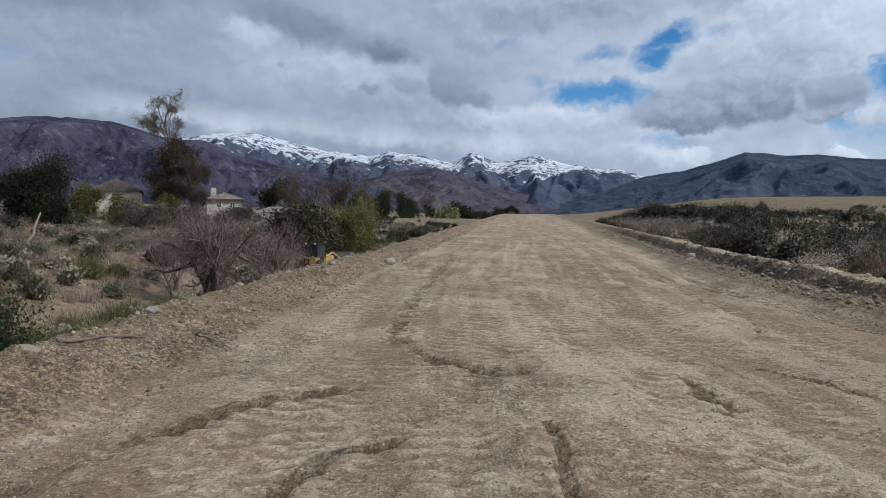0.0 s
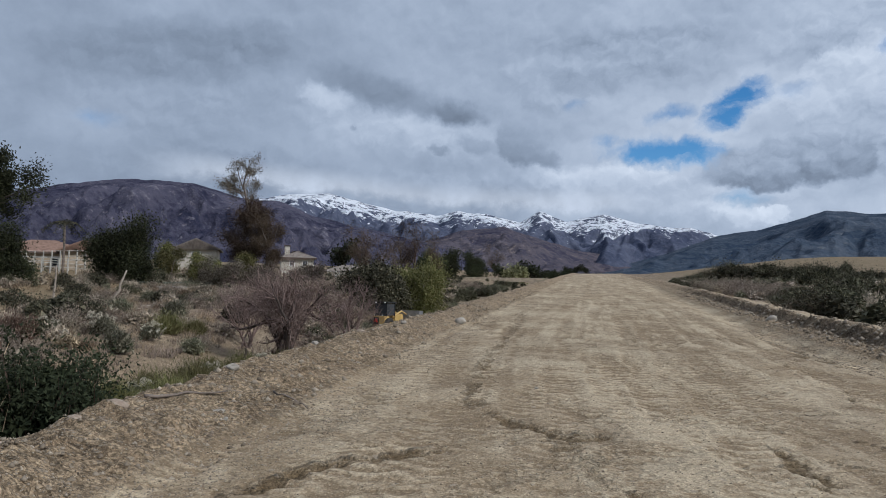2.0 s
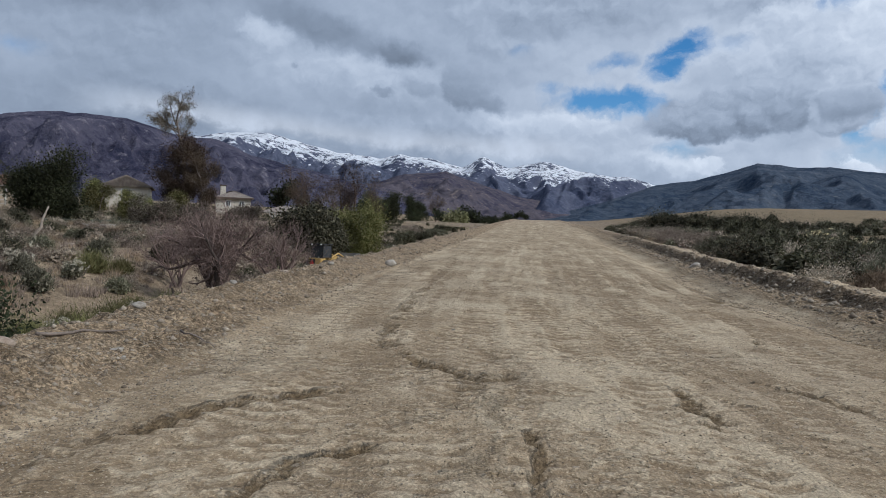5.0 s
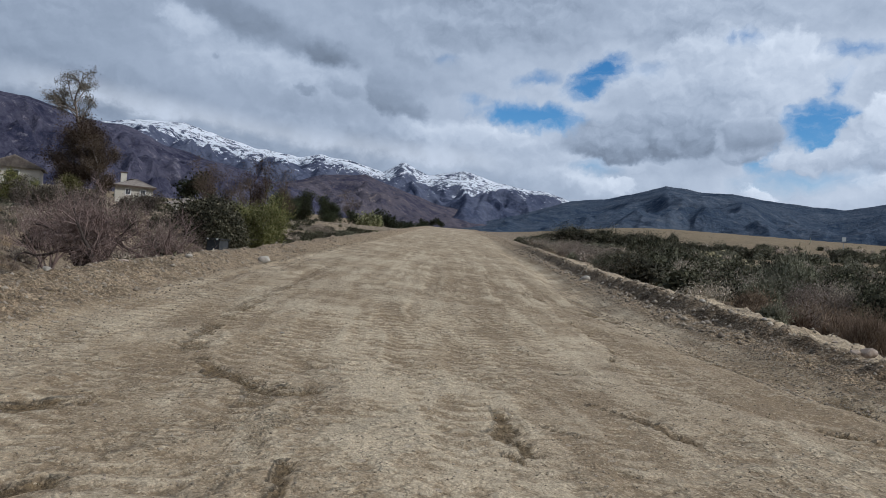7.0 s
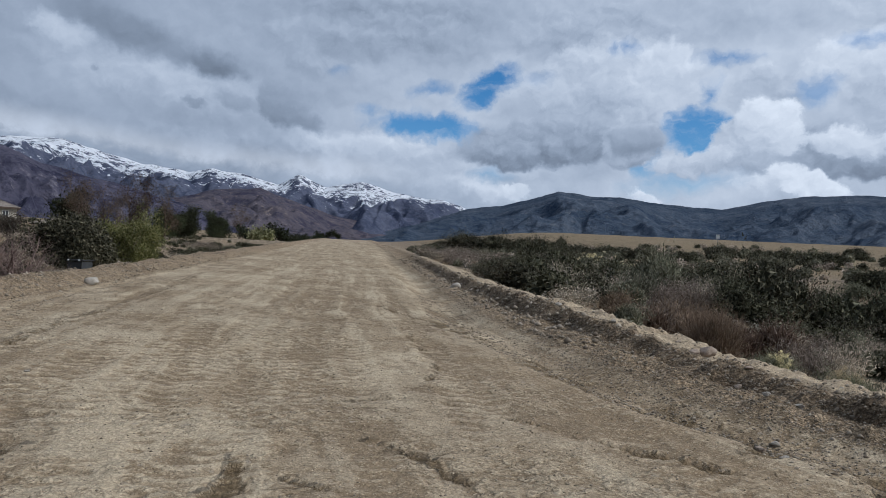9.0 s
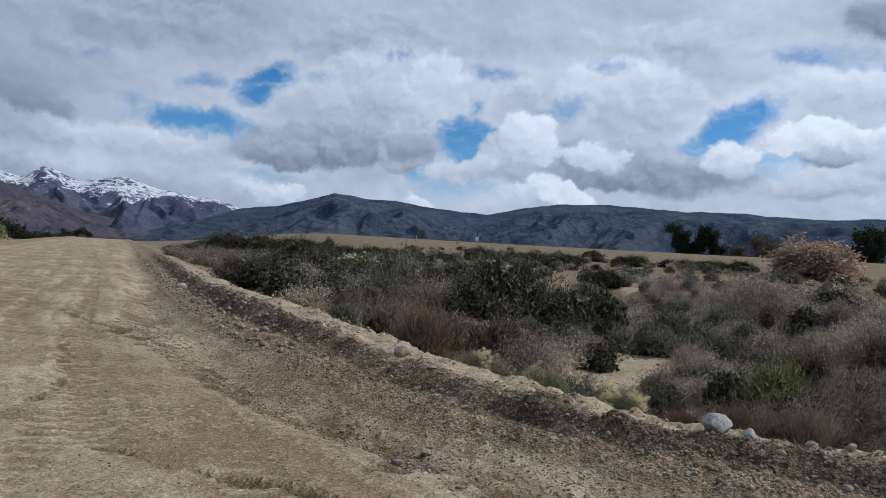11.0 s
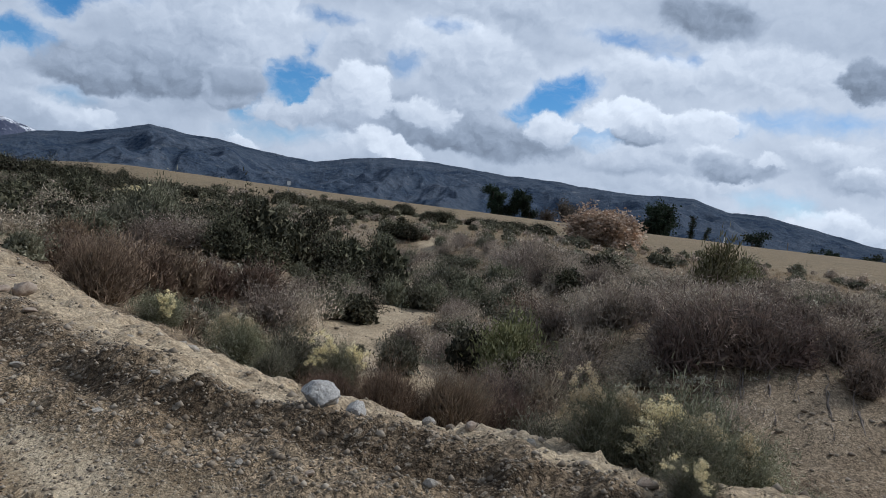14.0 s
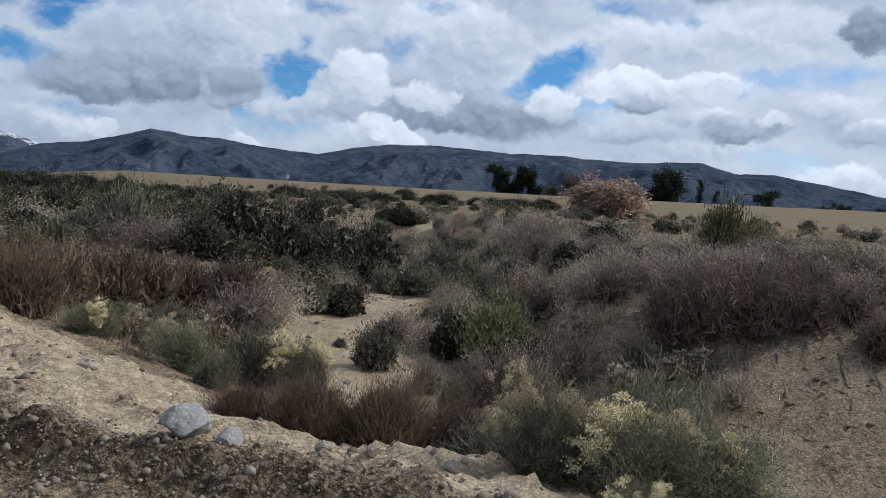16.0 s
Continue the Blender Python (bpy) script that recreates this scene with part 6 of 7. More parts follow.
# ---- trees of the field on the other side ----
PINE = tree("pine_tree", "dark pine tree at the far side of the field", BARK_DARK, LEAF_PINE, 213, 10.0, 0.3, leaf=0.7, wide=0.25, per=6, fuzz=0.5, levels=2, kids=16, spread_deg=72, up=0.1, first=0.25, shrink=0.30, low=1)
for hx, hy, hs in ((222.5, 198, 1.3), (229, 193.5, 1.25), (234, 187, 1.1), (226, 195, 1.05), (300, 174, 1.6)):
    (put if PINE.matrix_basis.translation.length == 0 else copy_at)(PINE, hx, hy, hx * 41 % 360, hs)
ROUND = tree("round_dark_tree", "broad round dark green tree in the field", BARK_DARK, LEAF_PINE, 214, 8.0, 0.5, leaf=0.9, wide=0.5, per=10, fuzz=0.7, levels=2, kids=14, spread_deg=60, up=0.2, first=0.1, shrink=0.75, low=1)
put(ROUND, 296, 164, 0, 1.35)
CYPRESS = tree("cypress_tree", "narrow dark cypress at the far side of the field", BARK_DARK, LEAF_PINE, 215, 15.0, 0.25, leaf=0.7, wide=0.25, per=7, fuzz=0.4, levels=1, kids=60, spread_deg=60, up=0.4, first=0.05, shrink=0.14, low=1)
put(CYPRESS, 319.6, 162.8, 0, 1.0)
copy_at(CYPRESS, 321.5, 157.5, 90, 0.72)
CEDAR = tree("spreading_dark_tree", "spreading dark tree standing alone in the field", BARK_DARK, LEAF_PINE, 216, 8.5, 0.3, leaf=0.7, wide=0.3, per=7, fuzz=0.5, levels=2, kids=9, spread_deg=70, up=0.05, first=0.35, shrink=0.48, low=1)
put(CEDAR, 284.6, 119.5, 0, 1.0)
copy_at(CEDAR, 322, 101.8, 150, 0.75)
copy_at(FAR_TREE, 330, 92, 10, 1.6)
copy_at(FAR_TREE, 316, 108, 80, 1.2)
SYCAMORE = tree("tan_leaved_tree", "low spreading tree with pale tan dry leaves", BARK, LEAF_TAN, 217, 1.7, 0.14, leaf=0.24, wide=0.18, per=6, fuzz=0.25, levels=3, kids=7, spread_deg=52, up=0.28, first=0.08, shrink=0.82, stems=4)
put(SYCAMORE, 70.6, 44.7, 0, 1.6, 0.03, 0.68)
BROWN_BUSH = tree("brown_bush", "pale brown leafless bush at the edge of the field", TWIG_PINK, LEAF_GREYBROWN, 218, 2.2, 0.1, leaf=0.4, wide=0.15, per=6, fuzz=0.5, levels=2, kids=10, spread_deg=55, up=0.3, first=0.05, shrink=0.8, low=1)
put(BROWN_BUSH, 212, 152, 0, 2.2)
copy_at(BROWN_BUSH, 229, 175, 70, 1.7)
copy_at(BROWN_BUSH, 206, 146, 120, 1.5)


# ---- left wash shrubs ----
LAUREL = shrub("laurel_bush", "near-black green leafy laurel bush at the foot of the bank", TWIG_BROWN, LEAF_DARK, seed=301, h=2.5, w=2.9, stems=190, per=110, leaf=0.06, wide=0.034, thick=0.014, loose=0.9, lumpy=0.5)
put(LAUREL, -7.6, 11.2, 0, 1.2)
DRYREED = shrub("dry_reed_clump", "tall straw-coloured dry reed stalks", STRAW, STRAW, seed=302, h=1.9, w=1.1, stems=26, per=3, leaf=0.3, wide=0.012, thick=0.007, loose=0.15, lumpy=0.3, category="dry stalks")
put(DRYREED, -7.0, 8.6, 0, 1.15)
copy_at(DRYREED, -8.8, 14.6, 50, 0.8)
YELLOWG = shrub("yellow_green_grass_clump", "yellow-green grassy clump beside the wash track", STRAW_GREEN, STRAW_GREEN, seed=303, h=0.8, w=1.5, stems=130, per=20, leaf=0.16, wide=0.016, thick=0.004, loose=0.2, lumpy=0.4, group="grass clumps", category="grass clump")
for hx, hy, hs in ((-8.8, 20.5, 1.2), (-9.2, 22.0, 1.1), (-8.3, 19.0, 1.0), (-9.7, 23.6, 1.0), (-8.9, 26.5, 0.9), (-9.6, 28.5, 1.1), (-9.0, 30.5, 1.0), (-10.3, 21.2, 1.4), (-11.0, 23.0, 1.3), (-11.4, 25.3, 1.3), (-10.4, 25.6, 1.3), (-11.8, 27.6, 1.2), (-10.8, 28.4, 1.2), (-9.6, 18.6, 1.3), (-12.6, 22.0, 1.2), (-13.0, 25.0, 1.1), (-12.2, 19.4, 1.4), (-11.2, 17.6, 1.3), (-13.2, 20.6, 1.2), (-10.2, 31.4, 1.1), (-11.6, 31.0, 1.1), (-18.5, 37.5, 1.3), (-17.6, 39.0, 1.0)):
    (put if YELLOWG.matrix_basis.translation.length == 0 else copy_at)(YELLOWG, hx, hy, hx * 61 % 360, hs)
WHITEG = shrub("whitish_seed_shrub", "pale whitish seeding shrub beside the wash track", TWIG_GREY, LEAF_SAGE, FLOWER_PALE, seed=304, h=0.75, w=1.1, stems=100, per=20, leaf=0.06, wide=0.012, thick=0.004, loose=0.3, flowers=40, flower=0.05, lumpy=0.4, group="whitish shrubs")
for hx, hy, hs in ((-9.3, 25.0, 1.2), (-8.8, 31.5, 1.0), (-8.4, 17.6, 0.9), (-11.6, 26.5, 1.3), (-12.6, 23.6, 1.2), (-10.6, 29.8, 1.2), (-19.5, 33.0, 1.6), (-18.0, 34.6, 1.3), (-20.5, 30.5, 1.3)):
    (put if WHITEG.matrix_basis.translation.length == 0 else copy_at)(WHITEG, hx, hy, hx * 67 % 360, hs)


def left_edge(y):
    return float(np.interp(y, *L_CREST))


def on_left(x, y):
    u = left_edge(y) - x
    return 4.5 < u and float(line_distance(np.array([x]), np.array([y]), L_TRACK)[0]) > 1.5 and free(x, y, 0.0)


taken = [(-7.6, 11.2, 1.6), (-11.6, 36.3, 1.0), (-10.5, 59.3, 4.0)]
left_count = 0
while left_count < 250:
    x, y = rng.uniform(-46, -6), rng.uniform(12, 84)
    u = left_edge(y) - x
    if not on_left(x, y) or abs(math.degrees(math.atan2(x, y))) > 40 or (y < 60 and u > 34):
        continue
    pick = rng.uniform()
    kinds = BRUSHES if pick < 0.34 else DARKS if pick < 0.60 else SAGES if pick < 0.74 else PALES if pick < 0.86 else RUSTS
    size = float(rng.uniform(0.8, 1.7))
    if u < 9:
        size *= 0.7
    taken.append((x, y, 0.45 * size))
    plant(kinds, float(x), float(y), size, float(rng.uniform(0.75, 1.1)))
    left_count += 1
scrub("left_bank_scrub", "brown and grey brush over the dry bank", [far_kind(51, wide=0.05, stems=26), far_kind(52, wide=0.05, stems=26)], (TWIG_BROWN, LEAF_BRUSH), scatter(520, lambda x, y: on_left(x, y) and left_edge(y) - x > 5, (-60, -8, 12, 130), 0.6, 1.5))
scrub("left_green_scrub", "dull green scrub beside the wash", [far_kind(53), far_kind(54)], (TWIG_BROWN, LEAF_OLIVE), scatter(290, lambda x, y: on_left(x, y) and (y > 66 or left_edge(y) - x > 22), (-60, 2, 30, 190), 0.7, 1.7))
scrub("left_straw_grass", "dry straw grass on the bank", [tuft(55, 0.5, 0.6, 36, 0.02)], (STRAW, STRAW), scatter(750, lambda x, y: on_left(x, y) and rng.uniform() < 0.75, (-50, -8, 10, 85), 0.6, 1.5))
scrub("left_low_weeds", "low olive weeds along the wash floor", [tuft(56, 0.32, 0.6, 44, 0.024)], (DEADWOOD, LEAF_BRUSH), scatter(2600, lambda x, y: on_left(x, y) and left_edge(y) - x < 34, (-32, -7, 8, 70), 0.6, 1.4))


# ---- stalks and dead wood ----
def stick(name, label, p, q, r, mat, category, bend=0.1, seed=1):
    r_ng = np.random.default_rng(seed)
    p, q = np.array(p, float), np.array(q, float)
    pts = [p + (q - p) * k / 6 + r_ng.normal(0, bend, 3) * math.sin(math.pi * k / 6) for k in range(7)]
    d = (q - p) / (np.linalg.norm(q - p) + 1e-9)
    a = np.cross(d, (0, 0, 1.0) if abs(d[2]) < 0.8 else (1.0, 0, 0))
    a = a / np.linalg.norm(a)
    b = np.cross(d, a)
    v = [pts[k] + (a * math.cos(j * math.tau / 7) + b * math.sin(j * math.tau / 7)) * r * (1 - 0.1 * k) for k in range(7) for j in range(7)]
    f = [(k * 7 + j, k * 7 + (j + 1) % 7, (k + 1) * 7 + (j + 1) % 7, (k + 1) * 7 + j) for k in range(6) for j in range(7)]
    f += [tuple(range(6, -1, -1)), tuple(range(42, 49))]
    return tagged(link_mesh(name, v, f, mat), label, category)


stick("leaning_dead_trunk", "pale leaning dead trunk on the bank", (-27.8, 47.7, height(-27.8, 47.7) - 0.1), (-26.9, 48.2, 3.0), 0.13, DEADWOOD, "dead trunk", 0.04, 3)
stick("agave_stalk", "dry upright agave flower stalk on the bank", (-27.9, 41.7, height(-27.9, 41.7) - 0.1), (-27.8, 41.8, 3.1), 0.09, DEADWOOD, "dry stalk", 0.04, 4)
stick("fallen_trunk", "pale fallen trunk lying on the bank", (-25.5, 47.5, height(-25.5, 47.5) + 0.14), (-21.5, 49.0, height(-21.5, 49.0) + 0.3), 0.13, DEADWOOD, "dead trunk", 0.1, 5)
stick("dark_post", "short dark dead stump in the wash", (-10.9, 28.6, height(-10.9, 28.6) - 0.1), (-10.85, 28.6, height(-10.9, 28.6) + 1.3), 0.09, BARK_DARK, "stump", 0.05, 6)
stick("grey_branch", "grey dead branch lying over the gravel windrow", (-3.95, 7.55, height(-3.95, 7.55) + 0.02), (-3.35, 8.25, height(-3.35, 8.25) + 0.05), 0.02, BARK, "branch", 0.03, 7)
stick("thin_twig", "thin dry twig lying on the windrow", (-3.05, 9.0, height(-3.05, 9.0) + 0.02), (-2.5, 8.6, height(-2.5, 8.6) + 0.02), 0.014, BARK, "twig", 0.03, 8)


# roots hanging out of the bare bank
for k in range(26):
    ax, ay = 20.9 + 0.05 * k - 0.45 * (k % 3), 9.4 - 0.15 * k
    bx, by = ax - 0.9 - 0.12 * (k % 4), ay - 0.35 - 0.08 * (k % 3)
    stick("hanging_root", "dark dry root hanging down the bare soil bank", (ax, ay, height(ax, ay) + 0.01), (bx, by, height(bx, by) + 0.01), 0.014 + 0.004 * (k % 3), BARK, "root", 0.03, 30 + k)


# models that found no place
for name in sorted(unused):
    ob = bpy.data.objects[name]
    for child in list(ob.children):
        bpy.data.objects.remove(child)
    bpy.data.objects.remove(ob)

# ---- built things ----
def box(bm, size, centre, bevel=0.0):
    made = bmesh.ops.create_cube(bm, size=1.0, matrix=Matrix.Translation(centre) @ Matrix.Diagonal((*size, 1)))
    if bevel:
        edges = {e for v in made["verts"] for e in v.link_edges}
        bmesh.ops.bevel(bm, geom=list(edges), offset=bevel, segments=2, affect="EDGES")
    return made


def part(name, bm, mat, parent, label="", smooth=False):
    ob = bm_mesh(name, bm, mat, parent, smooth)
    if label:
        ob["label"] = label
    return ob


def box_part(name, size, centre, mat, parent, bevel=0.0, label=""):
    bm = bmesh.new()
    box(bm, size, centre, bevel)
    return part(name, bm, mat, parent, label)


def roof_part(kind, w, d, h, z, over, mat, parent):
    """A hip or gable roof with real thickness, over a w by d plan."""
    W, D = w / 2 + over, d / 2 + over
    ridge = W - (D if kind == "hip" else 0)
    bm = bmesh.new()
    for lift in (0.0, 0.18):
        bm.verts.new((-W, -D, z + lift)), bm.verts.new((W, -D, z + lift)), bm.verts.new((W, D, z + lift)), bm.verts.new((-W, D, z + lift))
        bm.verts.new((-ridge, 0, z + h + lift)), bm.verts.new((ridge, 0, z + h + lift))
    bm.verts.ensure_lookup_table()
    v = bm.verts
    for o, flip in ((0, True), (6, False)):
        for f in ((0, 1, 5, 4), (2, 3, 4, 5), (1, 2, 5), (3, 0, 4)):
            ids = [v[o + k] for k in f]
            bm.faces.new(ids[::-1] if flip else ids)
    for k in range(4):
        bm.faces.new([v[k], v[(k + 1) % 4], v[6 + (k + 1) % 4], v[6 + k]])
    return part("roof", bm, mat, parent)


def house(label, x, y, z, turn, w, d, h, roof_h, kind, wall_mat, roof_mat, windows, chimney=None):
    """A house: wall, roof, windows with frame and pane on its front (-y), chimney."""
    ob = tagged(new("house"), label, "house")
    wall = box_part("wall", (w, d, h + 3), (0, 0, h / 2 - 1.5), wall_mat, ob)
    if kind == "gable":
        for s in (-1, 1):
            bm = bmesh.new()
            a = [bm.verts.new(c) for c in ((s * (w / 2 - 0.01), -d / 2, h), (s * (w / 2 - 0.01), d / 2, h), (s * (w / 2 - 0.01), 0, h + roof_h))]
            b = [bm.verts.new(c) for c in ((s * (w / 2 - 0.2), -d / 2, h), (s * (w / 2 - 0.2), d / 2, h), (s * (w / 2 - 0.2), 0, h + roof_h))]
            bm.faces.new(a), bm.faces.new(b[::-1])
            for k in range(3):
                bm.faces.new((a[k], b[k], b[(k + 1) % 3], a[(k + 1) % 3]))
            bmesh.ops.recalc_face_normals(bm, faces=bm.faces)
            part("gable", bm, wall_mat, ob)
    roof_part(kind, w, d, roof_h, h, 0.5, roof_mat, ob)
    box_part("fascia", (w + 1.0, 0.08, 0.22), (0, -d / 2 - 0.54, h + 0.05), TRIM, ob)
    for face, off, sill, ww, wh in windows:
        win = new("window")
        win.parent = ob
        win.matrix_basis = pose(off, -d / 2, sill, 0, 0, 0) if face == "front" else pose((w / 2) * (1 if face == "right" else -1), off, sill, 0, 0, 90 if face == "right" else -90)
        for fx, fz, sx, sz in ((0, wh, ww + 0.2, 0.12), (0, 0, ww + 0.2, 0.12), (-ww / 2, wh / 2, 0.12, wh), (ww / 2, wh / 2, 0.12, wh), (0, wh / 2, 0.06, wh)):
            box_part("frame", (sx, 0.12, sz), (fx, -0.03, fz), WHITE, win)
        box_part("pane", (ww, 0.03, wh), (0, 0.0 - 0.02, wh / 2), GLASS, win)
    if chimney:
        c = new("chimney")
        c.parent = ob
        box_part("stack", (0.9, 0.9, chimney[2]), (chimney[0], chimney[1], h + chimney[2] / 2), wall_mat, c, 0.02)
        box_part("cap", (1.1, 1.1, 0.2), (chimney[0], chimney[1], h + chimney[2] + 0.1), TRIM, c, 0.02)
    ob.matrix_basis = pose(x, y, z, 0, 0, turn)
    return ob


house("two-storey cream stucco house with a brown tiled gable roof", -50.0, 110.5, 3.6, -70, 7.5, 6.2, 4.2, 1.6, "gable", STUCCO, TILE_GREY,
      [("left", 0.0, 2.9, 1.2, 1.0), ("right", 0.0, 2.9, 1.2, 1.0), ("right", 0.4, 4.35, 0.6, 0.6), ("front", -1.5, 2.6, 1.2, 1.1)])
house("cream stucco house with a hipped tile roof and a chimney", -39.0, 126.5, 3.4, 20, 5.6, 6.5, 3.9, 1.3, "hip", STUCCO, TILE_GREY,
      [("front", -0.9, 2.6, 0.8, 0.9), ("front", 1.3, 2.6, 0.8, 0.9), ("right", 0.0, 2.6, 1.0, 0.9)], (-1.6, 1.0, 2.3))
house("low tan house with wide clay tile roofs", -61.5, 89.5, 3.4, 30, 11.0, 8.0, 2.7, 1.7, "hip", STUCCO_TAN, TILE_RED, [("front", -2.5, 1.0, 1.8, 1.2), ("front", 2.0, 1.0, 1.6, 1.2)])
house("small tan wing with a gabled clay tile roof", -55.2, 88.5, 3.4, -60, 5.0, 5.0, 2.9, 1.3, "gable", STUCCO_TAN, TILE_RED, [("left", 0.0, 1.0, 1.6, 1.1)])
house("low house with a brown tiled roof above a slope", -31.8, 135.5, 3.0, 10, 8.0, 6.0, 2.3, 1.2, "hip", STUCCO_TAN, TILE_GREY, [("front", -1.5, 0.9, 1.2, 1.0), ("front", 1.5, 0.9, 1.2, 1.0)])


def rail_fence(label, points, n, tall, mat, rails):
    """Posts and rails along a line."""
    ob = tagged(new("fence"), label, "fence")
    (ax, ay, az), (bx, by, bz) = points
    for k in range(n + 1):
        t = k / n
        x, y, z = ax + (bx - ax) * t, ay + (by - ay) * t, az + (bz - az) * t
        g = height(x, y)
        box_part("post", (0.10, 0.10, z + tall - g + 0.2), (x, y, (z + tall + g - 0.2) / 2), mat, ob)
    d = Vector((bx - ax, by - ay, bz - az))
    for hgt in rails:
        v, f = tubes([(ax, ay, az + hgt, bx, by, bz + hgt, 0.04, 0.04)], 6)
        rail = link_mesh("rail", v, f, mat, ob)
    return ob


rail_fence("pale wooden rail fence along the top of the slope", ((-57.6, 75.8, 4.1), (-50.3, 80.8, 3.8)), 10, 1.3, CONCRETE, (0.25, 0.7, 1.25))
rail_fence("pale wooden rail fence in front of the low house", ((-60.0, 81.0, 4.6), (-50.4, 86.2, 5.0)), 12, 1.5, CONCRETE, (0.3, 0.8, 1.45))
rail_fence("green wire fence with thin posts", ((-40.5, 71.6, 1.3), (-31.5, 76.0, 1.3)), 12, 1.2, FENCE, (0.15, 0.4, 0.65, 0.9, 1.15))
rail_fence("white picket fence on top of a slope", ((-34.5, 130.8, 4.6), (-28.6, 132.2, 4.2)), 22, 0.9, CONCRETE, (0.2, 0.8))

pad = tagged(new("concrete_slab"), "pale concrete slab at the foot of the wire fence", "slab")
box_part("block", (3.0, 1.2, 0.6), (0, 0, 0.15), CONCRETE, pad, 0.03)
pad.matrix_basis = pose(-34.4, 70.2, height(-34.4, 70.2), 0, 0, 25)
block_wall = tagged(new("block_wall"), "low sandy block wall beside the far gardens", "wall")
for k in range(9):
    box_part("panel", (3.0, 0.3, 1.0), (k * 3.02, 0, 0.5), WALL_STONE, block_wall, 0.02)
block_wall.matrix_basis = pose(-17, 176, height(-5, 180) + 0.2, 0, 0, 20)

# palm
palm = tagged(new("palm_tree"), "slim palm tree with drooping fronds beside the house", "palm tree")
v, f = tubes([(0, 0, -1.5, 0.05, 0, 1.5, 0.16, 0.13), (0.05, 0, 1.5, 0, 0.05, 4.2, 0.13, 0.11)], 8)
link_mesh("trunk", v, f, BARK, palm)
prng = np.random.default_rng(88)
for k in range(13):
    a0 = k * 2 * math.pi / 13 + prng.uniform(-0.2, 0.2)
    rise = prng.uniform(0.1, 0.9)
    pts = [np.array([math.cos(a0) * r0, math.sin(a0) * r0, 4.2 + rise * r0 - 0.42 * r0 * r0]) for r0 in np.linspace(0.05, 2.3, 9)]
    sv, sf = tubes([(*pts[i], *pts[i + 1], 0.03, 0.025) for i in range(8)], 3)
    q = np.repeat(np.array(pts[1:]), 8, 0) + prng.normal(0, 0.06, (64, 3))
    side = np.array([-math.sin(a0), math.cos(a0), 0.0])
    dd = np.where(np.arange(64)[:, None] % 2 == 0, side, -side) + np.array([0, 0, -0.5])
    lv, lf = leaves(q, dd, 0.5, 0.05, prng)
    frond = link_mesh("frond", np.concatenate([sv, lv]), np.concatenate([tri(sf), lf + len(sv)]), LEAF_OLIVE, palm, smooth=False)
palm.matrix_basis = pose(-52.2, 79.6, 5.0)

# poles and sign of the field
def pole(label, x, y, top, r, mat, name="utility_pole", arm=True):
    ob = tagged(new(name), label, "pole")
    g = height(x, y)
    v, f = tubes([(0, 0, -0.5, 0, 0, top - g, r, r * 0.75)], 8)
    link_mesh("shaft", v, f, mat, ob)
    if arm:
        box_part("crossarm", (2.4, 0.12, 0.14), (0, 0, top - g - 0.6), mat, ob, 0.01)
    ob.matrix_basis = pose(x, y, g, 0, 0, 35)
    return ob


pole("weathered wooden utility pole beyond the field", 270.5, 101, 13.0, 0.16, WOOD_POLE)
pole("pale bare trunk standing in the field", 235, 107.6, 12.6, 0.2, WHITE, "dead_tree_trunk", False)
sign = tagged(new("sign_post"), "small white sign on a post at the edge of the field", "sign")
g = height(64.7, 95.3)
v, f = tubes([(0, 0, -0.3, 0, 0, 7.5 - g, 0.04, 0.04)], 8)
link_mesh("post", v, f, GREY_STEEL, sign)
box_part("board", (0.5, 0.04, 0.6), (0, -0.05, 7.2 - g), WHITE, sign, 0.01)
sign.matrix_basis = pose(64.7, 95.3, g, 0, 0, -35)


# ---- the yellow tractor in the wash ----
def wheel(r, w, x, y, parent):
    ob = new("wheel")
    ob.parent = parent
    ob.matrix_basis = pose(x, y, r, 0, 90, 0)
    bm = bmesh.new()
    prof = [(r * 0.55, -w / 2), (r * 0.9, -w / 2), (r, -w * 0.32), (r, w * 0.32), (r * 0.9, w / 2), (r * 0.55, w / 2)]
    n = 28
    rings = [[bm.verts.new((math.cos(2 * math.pi * k / n) * (pr + (0.03 if (k % 2 and pr == r) else 0)), math.sin(2 * math.pi * k / n) * (pr + (0.03 if (k % 2 and pr == r) else 0)), pz)) for k in range(n)] for pr, pz in prof]
    for i in range(len(prof)):
        a, b = rings[i], rings[(i + 1) % len(prof)]
        for k in range(n):
            bm.faces.new((a[k], a[(k + 1) % n], b[(k + 1) % n], b[k]))
    bmesh.ops.recalc_face_normals(bm, faces=bm.faces)
    part("tyre", bm, RUBBER, ob)
    bm = bmesh.new()
    bmesh.ops.create_cone(bm, cap_ends=True, segments=20, radius1=r * 0.56, radius2=r * 0.5, depth=w * 0.7)
    part("rim", bm, YELLOW, ob)
    return ob


